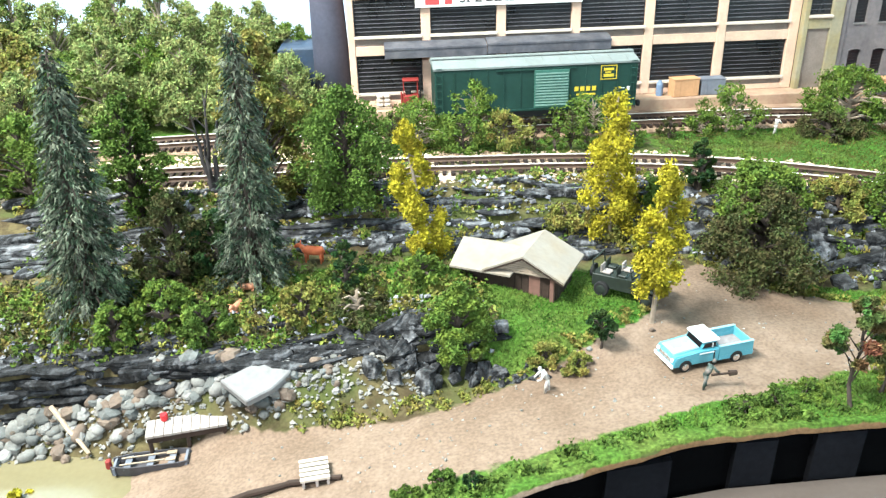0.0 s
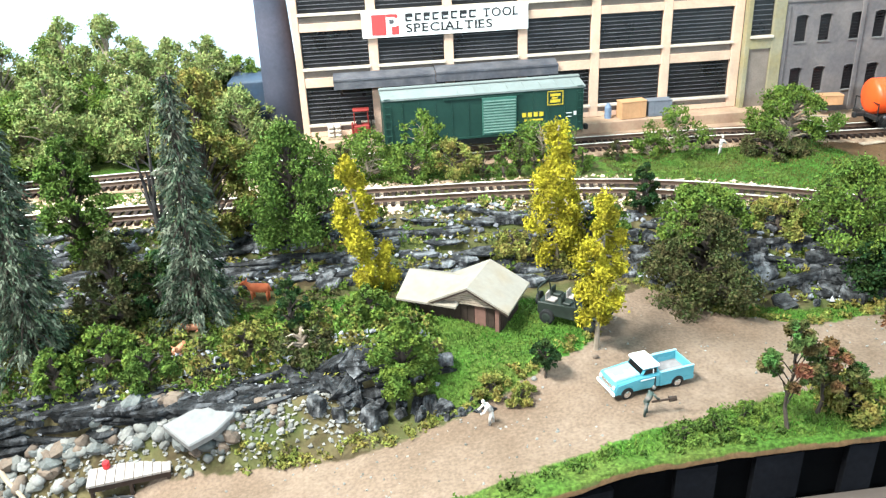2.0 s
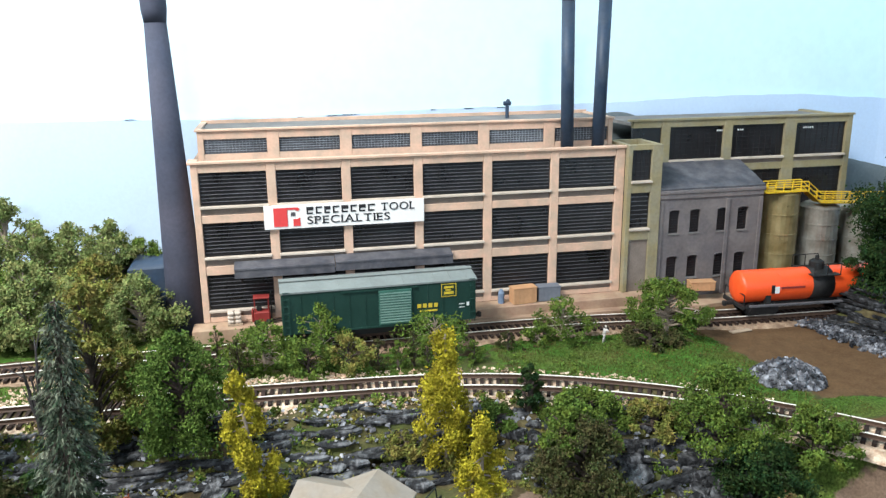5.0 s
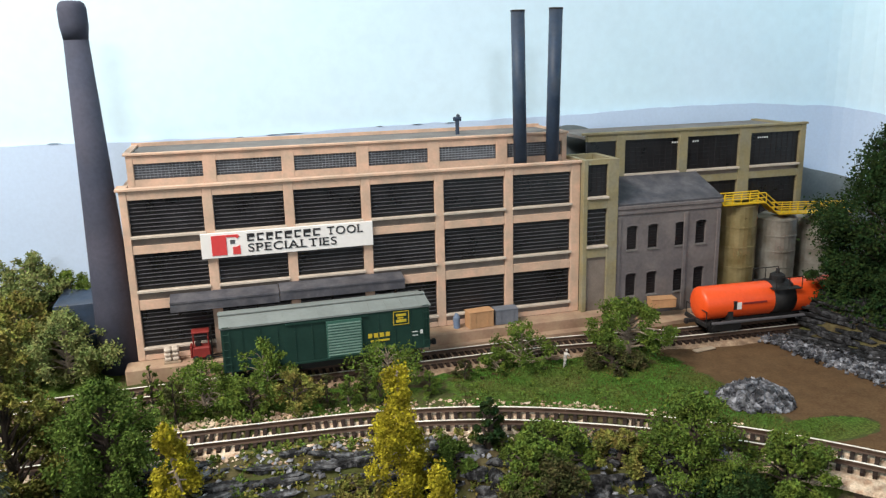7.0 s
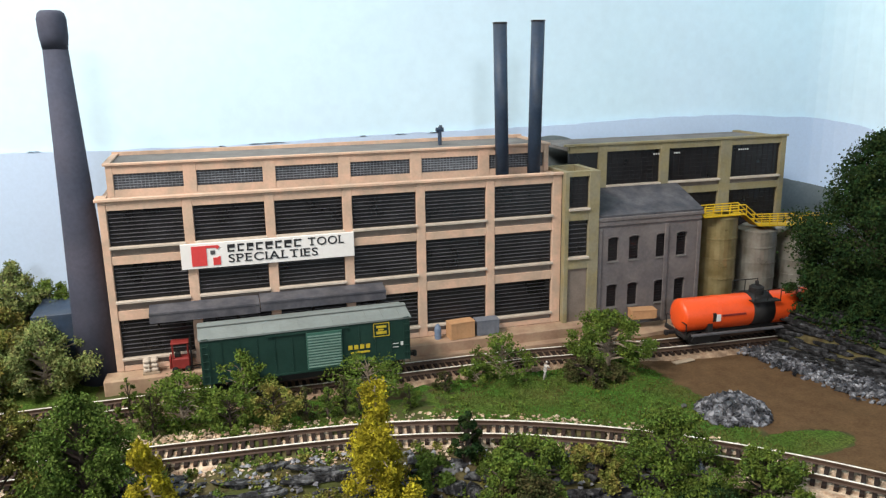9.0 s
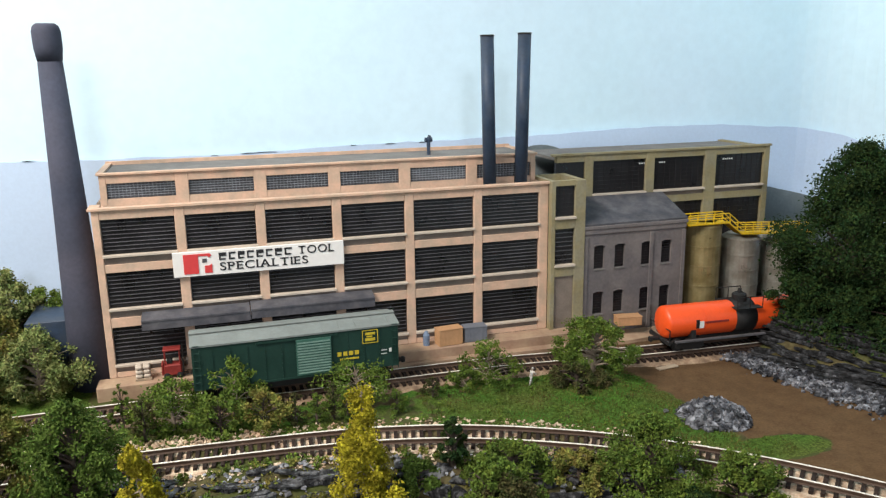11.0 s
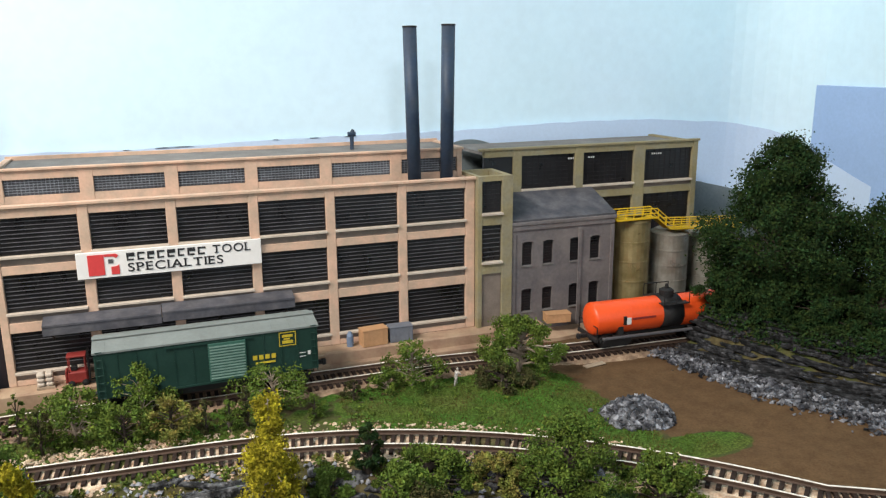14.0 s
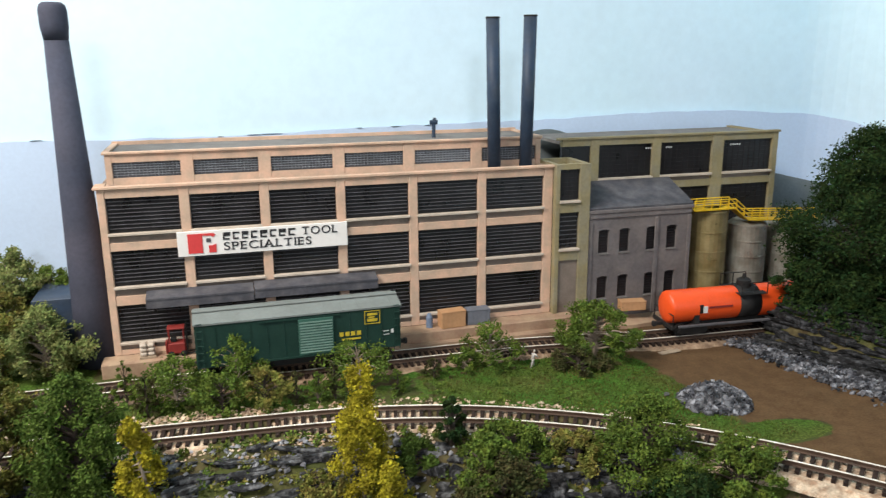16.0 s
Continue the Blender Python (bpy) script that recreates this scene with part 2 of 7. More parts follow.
M = {
    "sky_wall": mat("sky_painted_wall", (0.65, 0.85, 0.95), 0.7, var=0.05, scale=6, fine=120, bump=0.05, second=(0.66, 0.82, 0.94), amount=0.4, patch=2.5),
    "hill_paint": mat("pale_hill_paint", (0.54, 0.66, 0.84), 0.8, var=0.06, scale=8, bump=0.03),
    "dark_hill": mat("grey_green_hill_paint", (0.16, 0.19, 0.20), 0.85, var=0.15, scale=30, bump=0.05),
    "blue_panel": mat("blue_board_paint", (0.34, 0.48, 0.74), 0.7, var=0.08, scale=10),
    # dark grey-brown for the unseen room, chosen to weaken bounced light
    "plaster": mat("bounce_cutting_dark_paint", (0.20, 0.185, 0.17), 0.8, var=0.05, scale=5),
    "carpet": mat("grey_carpet", (0.09, 0.09, 0.095), 0.95, var=0.2, scale=30),
    "fascia": mat("matt_black_board", (0.002, 0.002, 0.0022), 0.95, var=0.3, scale=20, spec=0.03),
    "fascia_grey": mat("dark_grey_board", (0.010, 0.010, 0.012), 0.95, var=0.35, scale=25, spec=0.03),
    "shelf": mat("beige_shelf_laminate", (0.095, 0.075, 0.064), 0.55, var=0.1, scale=20),
    "peach": mat("peach_concrete_paint", (0.660, 0.435, 0.315), 0.8, var=0.12, scale=50, fine=500, second=(0.530, 0.385, 0.285), amount=0.5),
    "olive": mat("yellowed_concrete_paint", (0.281, 0.237, 0.129), 0.8, var=0.15, scale=50, second=(0.274, 0.245, 0.163), amount=0.4),
    "spandrel": mat("grey_brown_brick_panel", (0.22, 0.18, 0.15), 0.85, var=0.2, scale=90, fine=900),
    "sill": mat("white_sill_paint", (0.54, 0.46, 0.38), 0.7, var=0.15, scale=80),
    "glass_dark": mat("black_window_glazing", (0.014, 0.013, 0.014), 0.32, var=0.3, scale=60, bump=0.03, spec=0.4),
    "muntin": mat("grey_window_bars", (0.10, 0.097, 0.105), 0.7, var=0.3, scale=60),
    "muntin_dark": mat("brown_black_window_bars", (0.026, 0.022, 0.024), 0.7, var=0.3, scale=60),
    "roof_grey": mat("grey_gravel_roof", (0.19, 0.18, 0.17), 0.9, var=0.25, scale=60, fine=900, bump=0.3),
    "slate": mat("dark_blue_grey_roof", (0.068, 0.068, 0.081), 0.75, var=0.25, scale=60, second=(0.108, 0.104, 0.114), amount=0.5),
    "grey_wall": mat("weathered_grey_stucco", (0.144, 0.130, 0.133), 0.85, var=0.2, scale=40, second=(0.187, 0.164, 0.158), amount=0.5),
    "brick_red": mat("dark_red_brick_wall", (0.16, 0.085, 0.065), 0.9, var=0.2, scale=70),
    "chimney": mat("sooty_grey_brick_chimney", (0.072, 0.071, 0.098), 0.8, var=0.2, scale=30, second=(0.051, 0.057, 0.086), amount=0.6, patch=18),
    "stack": mat("blue_grey_stack_paint", (0.030, 0.050, 0.088), 0.5, var=0.25, scale=40, second=(0.045, 0.060, 0.088), amount=0.4),
    "glass_grey": mat("mottled_grey_glazing", (0.045, 0.048, 0.058), 0.35, var=0.4, scale=25, bump=0.03, spec=0.5),
    "muntin_pale": mat("pale_blue_grey_window_bars", (0.27, 0.29, 0.32), 0.6, var=0.3, scale=60),
    "sign": mat("white_sign_board", (0.80, 0.77, 0.74), 0.6, var=0.04, scale=40),
    "sign_red": mat("red_sign_paint", (0.62, 0.055, 0.055), 0.6, var=0.1, scale=60),
    "ink": mat("black_sign_ink", (0.02, 0.02, 0.022), 0.6, var=0.1),
    "yellow": mat("yellow_rail_paint", (0.72, 0.47, 0.02), 0.5, var=0.12, scale=80),
    "steel": mat("weathered_silver_tank", (0.40, 0.39, 0.35), 0.34, 0.30, var=0.12, scale=40, second=(0.27, 0.25, 0.21), amount=0.4),
    "steel_brown": mat("rust_tinged_silver_tank", (0.36, 0.30, 0.15), 0.34, 0.30, var=0.15, scale=40, second=(0.24, 0.19, 0.08), amount=0.4),
    "green_car": mat("dark_green_car_paint", (0.014, 0.042, 0.032), 0.5, var=0.15, scale=50),
    # pale green carries the highlights on the boxcar door ribs
    "green_rib": mat("highlight_pale_green_paint", (0.20, 0.31, 0.26), 0.5, var=0.2, scale=50),
    "green_door": mat("paler_green_door_paint", (0.05, 0.13, 0.10), 0.5, var=0.12, scale=50),
    "car_roof": mat("dusty_grey_green_roof", (0.19, 0.21, 0.20), 0.7, var=0.12, scale=60),
    "yellow_mark": mat("yellow_marking_paint", (0.55, 0.42, 0.03), 0.6, var=0.2, scale=200),
    "white_mark": mat("white_marking_paint", (0.7, 0.7, 0.68), 0.6, var=0.1),
    "black_iron": mat("sooty_black_iron", (0.018, 0.017, 0.017), 0.6, var=0.3, scale=80),
    "orange": mat("bright_orange_tank_paint", (0.80, 0.085, 0.012), 0.38, var=0.08, scale=40, spec=0.5),
    "grey_metal": mat("pale_grey_frame_paint", (0.42, 0.41, 0.42), 0.55, var=0.2, scale=80),
    # worn railhead; the steel's shine is put in as a near-white colour
    "rail": mat("worn_rail_painted_shine", (0.88, 0.82, 0.72), 0.35, 0.0, var=0.25, scale=120),
    "rail_rust": mat("rusty_brown_rail_side", (0.075, 0.045, 0.030), 0.7, 0.0, var=0.3, scale=120),
    "tie": mat("brown_wooden_sleeper", (0.028, 0.015, 0.010), 0.85, var=0.35, scale=150, objvar=0.25),
    "ballast": mat("pale_beige_ballast", (0.725, 0.572, 0.419), 0.95, var=0.45, scale=120, fine=900, bump=0.8, dist=0.001, second=(0.425, 0.273, 0.176), amount=0.4),
    "ballast_brown": mat("brown_dusty_ballast", (0.24, 0.155, 0.10), 0.95, var=0.4, scale=120, fine=900, bump=0.8, dist=0.001, second=(0.38, 0.27, 0.18), amount=0.4),
    "concrete": mat("pinkish_concrete_pavement", (0.34, 0.22, 0.15), 0.9, var=0.15, scale=40, second=(0.42, 0.30, 0.20), amount=0.5),
    "roof_tan": mat("tan_canvas_roof", (0.265, 0.232, 0.193), 0.9, var=0.10, scale=50, second=(0.250, 0.204, 0.152), amount=0.4),
    "clapboard": mat("pale_brown_clapboard", (0.44, 0.34, 0.26), 0.85, var=0.12, scale=60),
    "wood_dark": mat("dark_brown_board", (0.04, 0.025, 0.018), 0.85, var=0.35, scale=60),
    "wood_grey": mat("weathered_grey_timber", (0.36, 0.31, 0.28), 0.85, var=0.25, scale=60),
    "wood_pale": mat("pale_stripped_timber", (0.36, 0.28, 0.20), 0.85, var=0.2, scale=80),
    "turquoise": mat("turquoise_car_paint", (0.11, 0.33, 0.40), 0.3, var=0.05, spec=0.5, bump=0.02),
    "pale_blue": mat("pale_blue_car_paint", (0.27, 0.47, 0.54), 0.3, var=0.05, spec=0.5, bump=0.02),
    "white_car": mat("white_car_paint", (0.80, 0.80, 0.78), 0.3, var=0.04, spec=0.5, bump=0.02),
    "chrome": mat("bright_chrome", (0.75, 0.75, 0.76), 0.2, 0.9, var=0.1),
    "tyre": mat("black_rubber", (0.015, 0.015, 0.015), 0.85, var=0.2),
    "bed_grey": mat("grey_bed_boards", (0.22, 0.20, 0.20), 0.8, var=0.2, scale=100),
    "army": mat("dark_olive_paint", (0.022, 0.028, 0.022), 0.6, var=0.3, scale=80),
    "boat_grey": mat("dark_grey_hull", (0.07, 0.065, 0.07), 0.6, var=0.25, scale=80),
    "red": mat("red_paint", (0.55, 0.03, 0.035), 0.5, var=0.1),
    "dark_red": mat("dull_red_paint", (0.24, 0.03, 0.025), 0.6, var=0.2, scale=80),
    "kraft": mat("tan_cardboard_crate", (0.50, 0.28, 0.14), 0.85, var=0.15, scale=60),
    "crate_grey": mat("blue_grey_crate_paint", (0.16, 0.17, 0.20), 0.8, var=0.2, scale=60),
    "blue_drum": mat("pale_blue_drum_paint", (0.16, 0.21, 0.30), 0.6, var=0.15),
    "cow": mat("russet_hide", (0.42, 0.10, 0.035), 0.7, var=0.2, scale=90, second=(0.5, 0.15, 0.06), amount=0.3),
    "cow_pale": mat("tan_hide", (0.55, 0.24, 0.13), 0.7, var=0.2, scale=90),
    "figure_white": mat("white_painted_figure", (0.70, 0.64, 0.58), 0.7, var=0.35, scale=160, second=(0.12, 0.13, 0.14), amount=0.25),
    "figure_dark": mat("dark_painted_figure", (0.05, 0.075, 0.065), 0.7, var=0.35, scale=160, second=(0.22, 0.18, 0.16), amount=0.3),
    "rock": mat("dark_layered_rock", (0.021, 0.021, 0.023), 0.85, var=0.5, scale=120, fine=700, bump=0.9, dist=0.002, second=(0.15, 0.15, 0.155), amount=0.22, patch=220, objvar=0.4),
    # darker copy of the rock, with the shade put into its colour
    "rock_black": mat("shade_blackened_rock", (0.011, 0.011, 0.012), 0.85, var=0.5, scale=120, fine=700, bump=0.9, dist=0.002, second=(0.075, 0.075, 0.08), amount=0.20, patch=240, objvar=0.4),
    "rock_pale": mat("pale_grey_river_stone", (0.19, 0.185, 0.17), 0.85, var=0.25, scale=60, bump=0.4, dist=0.001, second=(0.30, 0.28, 0.25), amount=0.4, island=0.3),
    "rock_mid": mat("mid_grey_broken_stone", (0.20, 0.20, 0.22), 0.85, var=0.3, scale=70, bump=0.5, dist=0.001, second=(0.36, 0.36, 0.38), amount=0.35, island=0.4),
    "slab": mat("pale_flat_slab_stone", (0.211, 0.202, 0.198), 0.8, var=0.2, scale=50, second=(0.187, 0.181, 0.179), amount=0.35),
    "coal": mat("blue_grey_coal_lumps", (0.036, 0.036, 0.043), 0.6, var=0.3, scale=90, island=0.8, second=(0.26, 0.26, 0.28), amount=0.28, patch=160),
    "bark": mat("dark_brown_bark", (0.06, 0.045, 0.035), 0.9, var=0.3, scale=120),
    "bark_pale": mat("pale_twig_bark", (0.30, 0.24, 0.18), 0.9, var=0.3, scale=120),
    "bark_dead": mat("grey_black_dead_wood", (0.045, 0.04, 0.04), 0.9, var=0.3, scale=120),
    "leaf": mat("mid_green_clump_foliage", (0.085, 0.140, 0.024), 0.85, var=0.5, scale=110, second=(0.129, 0.170, 0.025), amount=0.4, island=0.28, bump=0, spec=0.15),
    # green lightened so the bright haze over the wood sits in the leaves
    "leaf_pale": mat("haze_paled_green_foliage", (0.177, 0.240, 0.073), 0.85, var=0.5, scale=110, second=(0.254, 0.246, 0.089), amount=0.4, island=0.28, bump=0, spec=0.15),
    "leaf_bright": mat("bright_green_clump_foliage", (0.067, 0.114, 0.019), 0.85, var=0.5, scale=110, second=(0.111, 0.162, 0.029), amount=0.4, island=0.28, bump=0, spec=0.15),
    "leaf_olive": mat("olive_clump_foliage", (0.174, 0.201, 0.041), 0.85, var=0.5, scale=110, second=(0.206, 0.159, 0.042), amount=0.45, island=0.28, bump=0, spec=0.15),
    # dark green, deepened further to carry the knoll's shade
    "leaf_dark": mat("shade_deepened_dark_green_foliage", (0.018, 0.047, 0.014), 0.85, var=0.5, scale=110, second=(0.035, 0.053, 0.011), amount=0.4, island=0.28, bump=0, spec=0.15),
    "leaf_brown": mat("brown_green_brush", (0.078, 0.064, 0.026), 0.85, var=0.5, scale=110, second=(0.055, 0.073, 0.021), amount=0.5, island=0.28, bump=0, spec=0.15),
    "leaf_rust": mat("rust_red_clump_foliage", (0.163, 0.061, 0.035), 0.85, var=0.5, scale=110, second=(0.062, 0.132, 0.030), amount=0.75, patch=45, island=0.28, bump=0, spec=0.15),
    "leaf_yellow": mat("golden_yellow_foliage", (0.370, 0.325, 0.020), 0.85, var=0.5, scale=110, second=(0.270, 0.220, 0.016), amount=0.4, island=0.28, bump=0, spec=0.15),
    "spruce": mat("blue_green_spruce_needles", (0.036, 0.058, 0.032), 0.9, var=0.3, scale=45, second=(0.170, 0.180, 0.130), amount=0.38, patch=150, island=0.4, bump=0, spec=0.15),
    "water": mat("muddy_olive_water", (0.17, 0.145, 0.080), 0.15, var=0.12, scale=12, bump=0.05, spec=0.5),
}


def ground_material():
    """Grass, earth, ballast and litter, mixed by the painted plan of the ground."""
    m = bpy.data.materials.new("scenic_ground")
    m.use_nodes = True
    nt = m.node_tree
    b = nt.nodes["Principled BSDF"]
    b.inputs["Roughness"].default_value, b.inputs["Specular IOR Level"].default_value = 0.95, 0.1
    tc = nt.nodes.new("ShaderNodeTexCoord")

    def tex(s, d=5.0):
        n = nt.nodes.new("ShaderNodeTexNoise")
        n.inputs["Scale"].default_value, n.inputs["Detail"].default_value = s, d
        nt.links.new(tc.outputs["Object"], n.inputs["Vector"])
        return n.outputs["Fac"]

    def mix(kind, fac, a, c):
        n = nt.nodes.new("ShaderNodeMix")
        n.data_type, n.blend_type = "RGBA", kind
        for k, v in ((0, fac), (6, a), (7, c)):
            if isinstance(v, (int, float)):
                n.inputs[k].default_value = v
            elif isinstance(v, tuple):
                n.inputs[k].default_value = (*v[:3], 1)
            else:
                nt.links.new(v, n.inputs[k])
        return n.outputs[2]

    def ramp(f, lo, hi, a=0.0, c=1.0):
        n = nt.nodes.new("ShaderNodeMapRange")
        n.inputs[1].default_value, n.inputs[2].default_value, n.inputs[3].default_value, n.inputs[4].default_value = lo, hi, a, c
        nt.links.new(f, n.inputs[0])
        return n.outputs[0]

    plan = nt.nodes.new("ShaderNodeVertexColor")
    plan.layer_name = "plan"
    sep = nt.nodes.new("ShaderNodeSeparateColor")
    nt.links.new(plan.outputs["Color"], sep.inputs[0])
    fine, mid, big = tex(700.0, 3.0), tex(120.0), tex(28.0)

    def edge(channel):
        add = nt.nodes.new("ShaderNodeMath")
        add.operation = "ADD"
        nt.links.new(sep.outputs[channel], add.inputs[0])
        nt.links.new(ramp(mid, 0.3, 0.7, -0.28, 0.28), add.inputs[1])
        return ramp(add.outputs[0], 0.4, 0.6)

    litter = mix("MIX", ramp(mid, 0.4, 0.62), (0.060, 0.045, 0.024), (0.115, 0.095, 0.045))
    litter = mix("MIX", ramp(big, 0.45, 0.6), litter, (0.065, 0.075, 0.024))
    grass = mix("MIX", ramp(big, 0.35, 0.65), (0.050, 0.120, 0.016), (0.085, 0.110, 0.024))
    grass = mix("MULTIPLY", 1.0, grass, mix("MIX", ramp(fine, 0.3, 0.7), (0.55, 0.55, 0.55), (1.3, 1.3, 1.2)))
    earth = mix("MIX", ramp(mid, 0.35, 0.65), (0.185, 0.132, 0.096), (0.215, 0.155, 0.114))
    earth = mix("MIX", ramp(big, 0.4, 0.7), earth, (0.140, 0.096, 0.066))
    earth = mix("MULTIPLY", 1.0, earth, mix("MIX", ramp(fine, 0.25, 0.6), (0.96, 0.96, 0.955), (1.02, 1.02, 1.02)))
    mud = mix("MIX", ramp(mid, 0.35, 0.65), (0.100, 0.058, 0.029), (0.128, 0.076, 0.038))
    col = mix("MIX", edge(0), litter, grass)
    col = mix("MIX", edge(1), col, earth)
    col = mix("MIX", edge(2), col, mud)
    col = mix("MULTIPLY", 1.0, col, mix("MIX", ramp(fine, 0.3, 0.7), (0.8, 0.8, 0.8), (1.12, 1.12, 1.12)))
    nt.links.new(col, b.inputs["Base Color"])
    bp = nt.nodes.new("ShaderNodeBump")
    bp.inputs["Strength"].default_value, bp.inputs["Distance"].default_value = 0.35, 0.0007
    nt.links.new(fine, bp.inputs["Height"])
    nt.links.new(bp.outputs[0], b.inputs["Normal"])
    return m


# ---- mesh helpers ----
def box(bm, x0, x1, y0, y1, z0, z1, bevel=0.0):
    vs = [bm.verts.new(p) for p in ((x0, y0, z0), (x1, y0, z0), (x1, y1, z0), (x0, y1, z0), (x0, y0, z1), (x1, y0, z1), (x1, y1, z1), (x0, y1, z1))]
    fs = [bm.faces.new([vs[i] for i in f]) for f in ((3, 2, 1, 0), (4, 5, 6, 7), (0, 1, 5, 4), (1, 2, 6, 5), (2, 3, 7, 6), (3, 0, 4, 7))]
    if bevel:
        bmesh.ops.bevel(bm, geom=list({e for f in fs for e in f.edges}), offset=bevel, segments=1, affect="EDGES")
    return bm


def tube(bm, points, radii, n=10, caps=True):
    """A round body through points, with a radius at each."""
    rings, q, was = [], None, None
    for i, p in enumerate(points):
        p = Vector(p)
        a, c = Vector(points[max(i - 1, 0)]), Vector(points[min(i + 1, len(points) - 1)])
        way = (c - a).normalized()
        q = way.to_track_quat("Z", "X") if q is None else was.rotation_difference(way) @ q
        was = way
        rings.append([bm.verts.new(p + q @ Vector((radii[i] * math.cos(2 * math.pi * k / n), radii[i] * math.sin(2 * math.pi * k / n), 0))) for k in range(n)])
    for r, s in zip(rings, rings[1:]):
        for k in range(n):
            bm.faces.new((r[k], r[(k + 1) % n], s[(k + 1) % n], s[k]))
    if caps:
        bm.faces.new(rings[0][::-1])
        bm.faces.new(rings[-1])
    return bm


def prism(bm, outline, axis, a, c):
    """A flat outline of (u, v) pairs pushed from a to c along an axis: 'x' takes (y, z), 'y' (x, z), 'z' (x, y)."""
    def put(u, v, w):
        return {"x": (w, u, v), "y": (u, w, v), "z": (u, v, w)}[axis]
    lo, hi = [bm.verts.new(put(u, v, a)) for u, v in outline], [bm.verts.new(put(u, v, c)) for u, v in outline]
    n = len(outline)
    bm.faces.new(lo[::-1])
    bm.faces.new(hi)
    for k in range(n):
        bm.faces.new((lo[k], lo[(k + 1) % n], hi[(k + 1) % n], hi[k]))
    return bm


def mesh_of(name, bm, smooth=False):
    bmesh.ops.recalc_face_normals(bm, faces=bm.faces[:])
    bmesh.ops.scale(bm, vec=(D, D, D), verts=bm.verts[:])
    me = bpy.data.meshes.new(name)
    bm.to_mesh(me)
    bm.free()
    if smooth:
        for p in me.polygons:
            p.use_smooth = True
    return me


def raw_mesh(name, verts, faces):
    me = bpy.data.meshes.new(name)
    me.from_pydata((np.asarray(verts) * D).tolist(), [], [list(map(int, f)) for f in faces])
    me.update()
    return me


def hang(name, me, material, parent=None, label="", at=None):
    """Links a mesh as one object, under a thing or part if given."""
    if not me.materials:
        me.materials.append(material)
    ob = new(name, me)
    if parent:
        ob.parent = parent
    if at:
        ob.location = [v * D for v in at]
    return tagged(ob, label)


def part(name, bm, material, parent=None, label="", smooth=False, at=None):
    return hang(name, mesh_of(name, bm, smooth), material, parent, label, at)


def thing(name, x, y, z, rz=0.0, label="", category="", group="", kind=""):
    ob = new(name)
    ob.empty_display_size = 0.005
    ob.matrix_world = pose(x * D, y * D, z * D, 0, 0, rz)
    return tagged(ob, label, category, group, kind)


def put(x, y, z, rz=0.0, s=1.0):
    return pose(x * D, y * D, z * D, 0, 0, rz) @ Matrix.Scale(s, 4)


def leaf_cloud(centres, radii, count, size, rng, squash=0.85, shell=0.55):
    """Small folded leaf flakes scattered through round clumps: vertices and faces."""
    centres, radii = np.asarray(centres, float), np.asarray(radii, float)
    w = radii ** 2
    pick = rng.choice(len(centres), count, p=w / w.sum())
    d = rng.normal(size=(count, 3))
    d /= np.linalg.norm(d, axis=1)[:, None]
    r = radii[pick] * (shell + (1 - shell) * rng.random(count)) ** 0.7 * (1 + 0.30 * rng.normal(size=count))
    p = centres[pick] + d * r[:, None] * np.array([1, 1, squash])
    a = rng.normal(size=(count, 3))
    a /= np.linalg.norm(a, axis=1)[:, None]
    c = np.cross(a, rng.normal(size=(count, 3)))
    c /= np.linalg.norm(c, axis=1)[:, None]
    s = size * (0.6 + 0.8 * rng.random(count))[:, None]
    n = np.cross(a, c)
    v = np.stack([p - a * s, p + c * s * 0.6 + n * s * 0.3, p + a * s, p - c * s * 0.6 + n * s * 0.3], axis=1).reshape(-1, 3)
    k = np.arange(count)[:, None] * 4
    f = np.concatenate([k + np.array([0, 1, 2]), k + np.array([0, 2, 3])])
    return v, f


# ---- the ground ----
def plan_of(x, y):
    """Shares of grass, earth and mud at a place."""
    w = 0.06
    earth = ease(-w, w, y - road_near(x)) * (1 - ease(-w, w, y - road_far(x)))
    grass = 0.0
    if y <= road_near(x) + 0.1:
        grass = 1.0 if x > -0.15 else 0.2
    if -0.9 < x < 1.25 and road_far(x) - 0.05 < y < 3.3:
        grass = max(grass, ease(-0.9, -0.5, x) * ease(2.62, 2.78, y) * (1 - ease(3.05, 3.3, y)), ease(0.15, 0.35, x) * ease(2.3, 2.45, y) * (1 - ease(3.05, 3.2, y)))
    if 1.45 < x < 4 and road_far(x) - 0.05 < y < 3.0:
        grass = max(grass, 1 - ease(0.05, 0.25, y - road_far(x)))
    if y > main_track(x) + 0.12 and x < 3.7:
        grass = max(grass, (0.62 + 0.30 * wob(x, y, 1.7, 14) + 0.25 * ease(1.4, 2.4, x)) * (1 - ease(4.72, 4.85, y)) * (1 - ease(3.15, 3.6, x)) + (0.75 if y > 5.2 and x < -0.5 else 0))
    mud = 0.0
    if x > 3.0 and y > main_track(x):
        mud = ease(3.15, 3.45, x + 0.12 * (y - 4)) * ease(0.12, 0.32, y - main_track(x))
        strip = math.hypot((x - 3.52) / 0.38, (y - 3.28) / 0.16)
        grass = max(grass, 1 - ease(0.7, 1.05, strip))
        mud = min(mud, ease(0.75, 1.05, strip)) * (1 - ease(-0.08, 0.04, x - knoll_foot(y)))
    return min(grass, 1.0), earth, mud


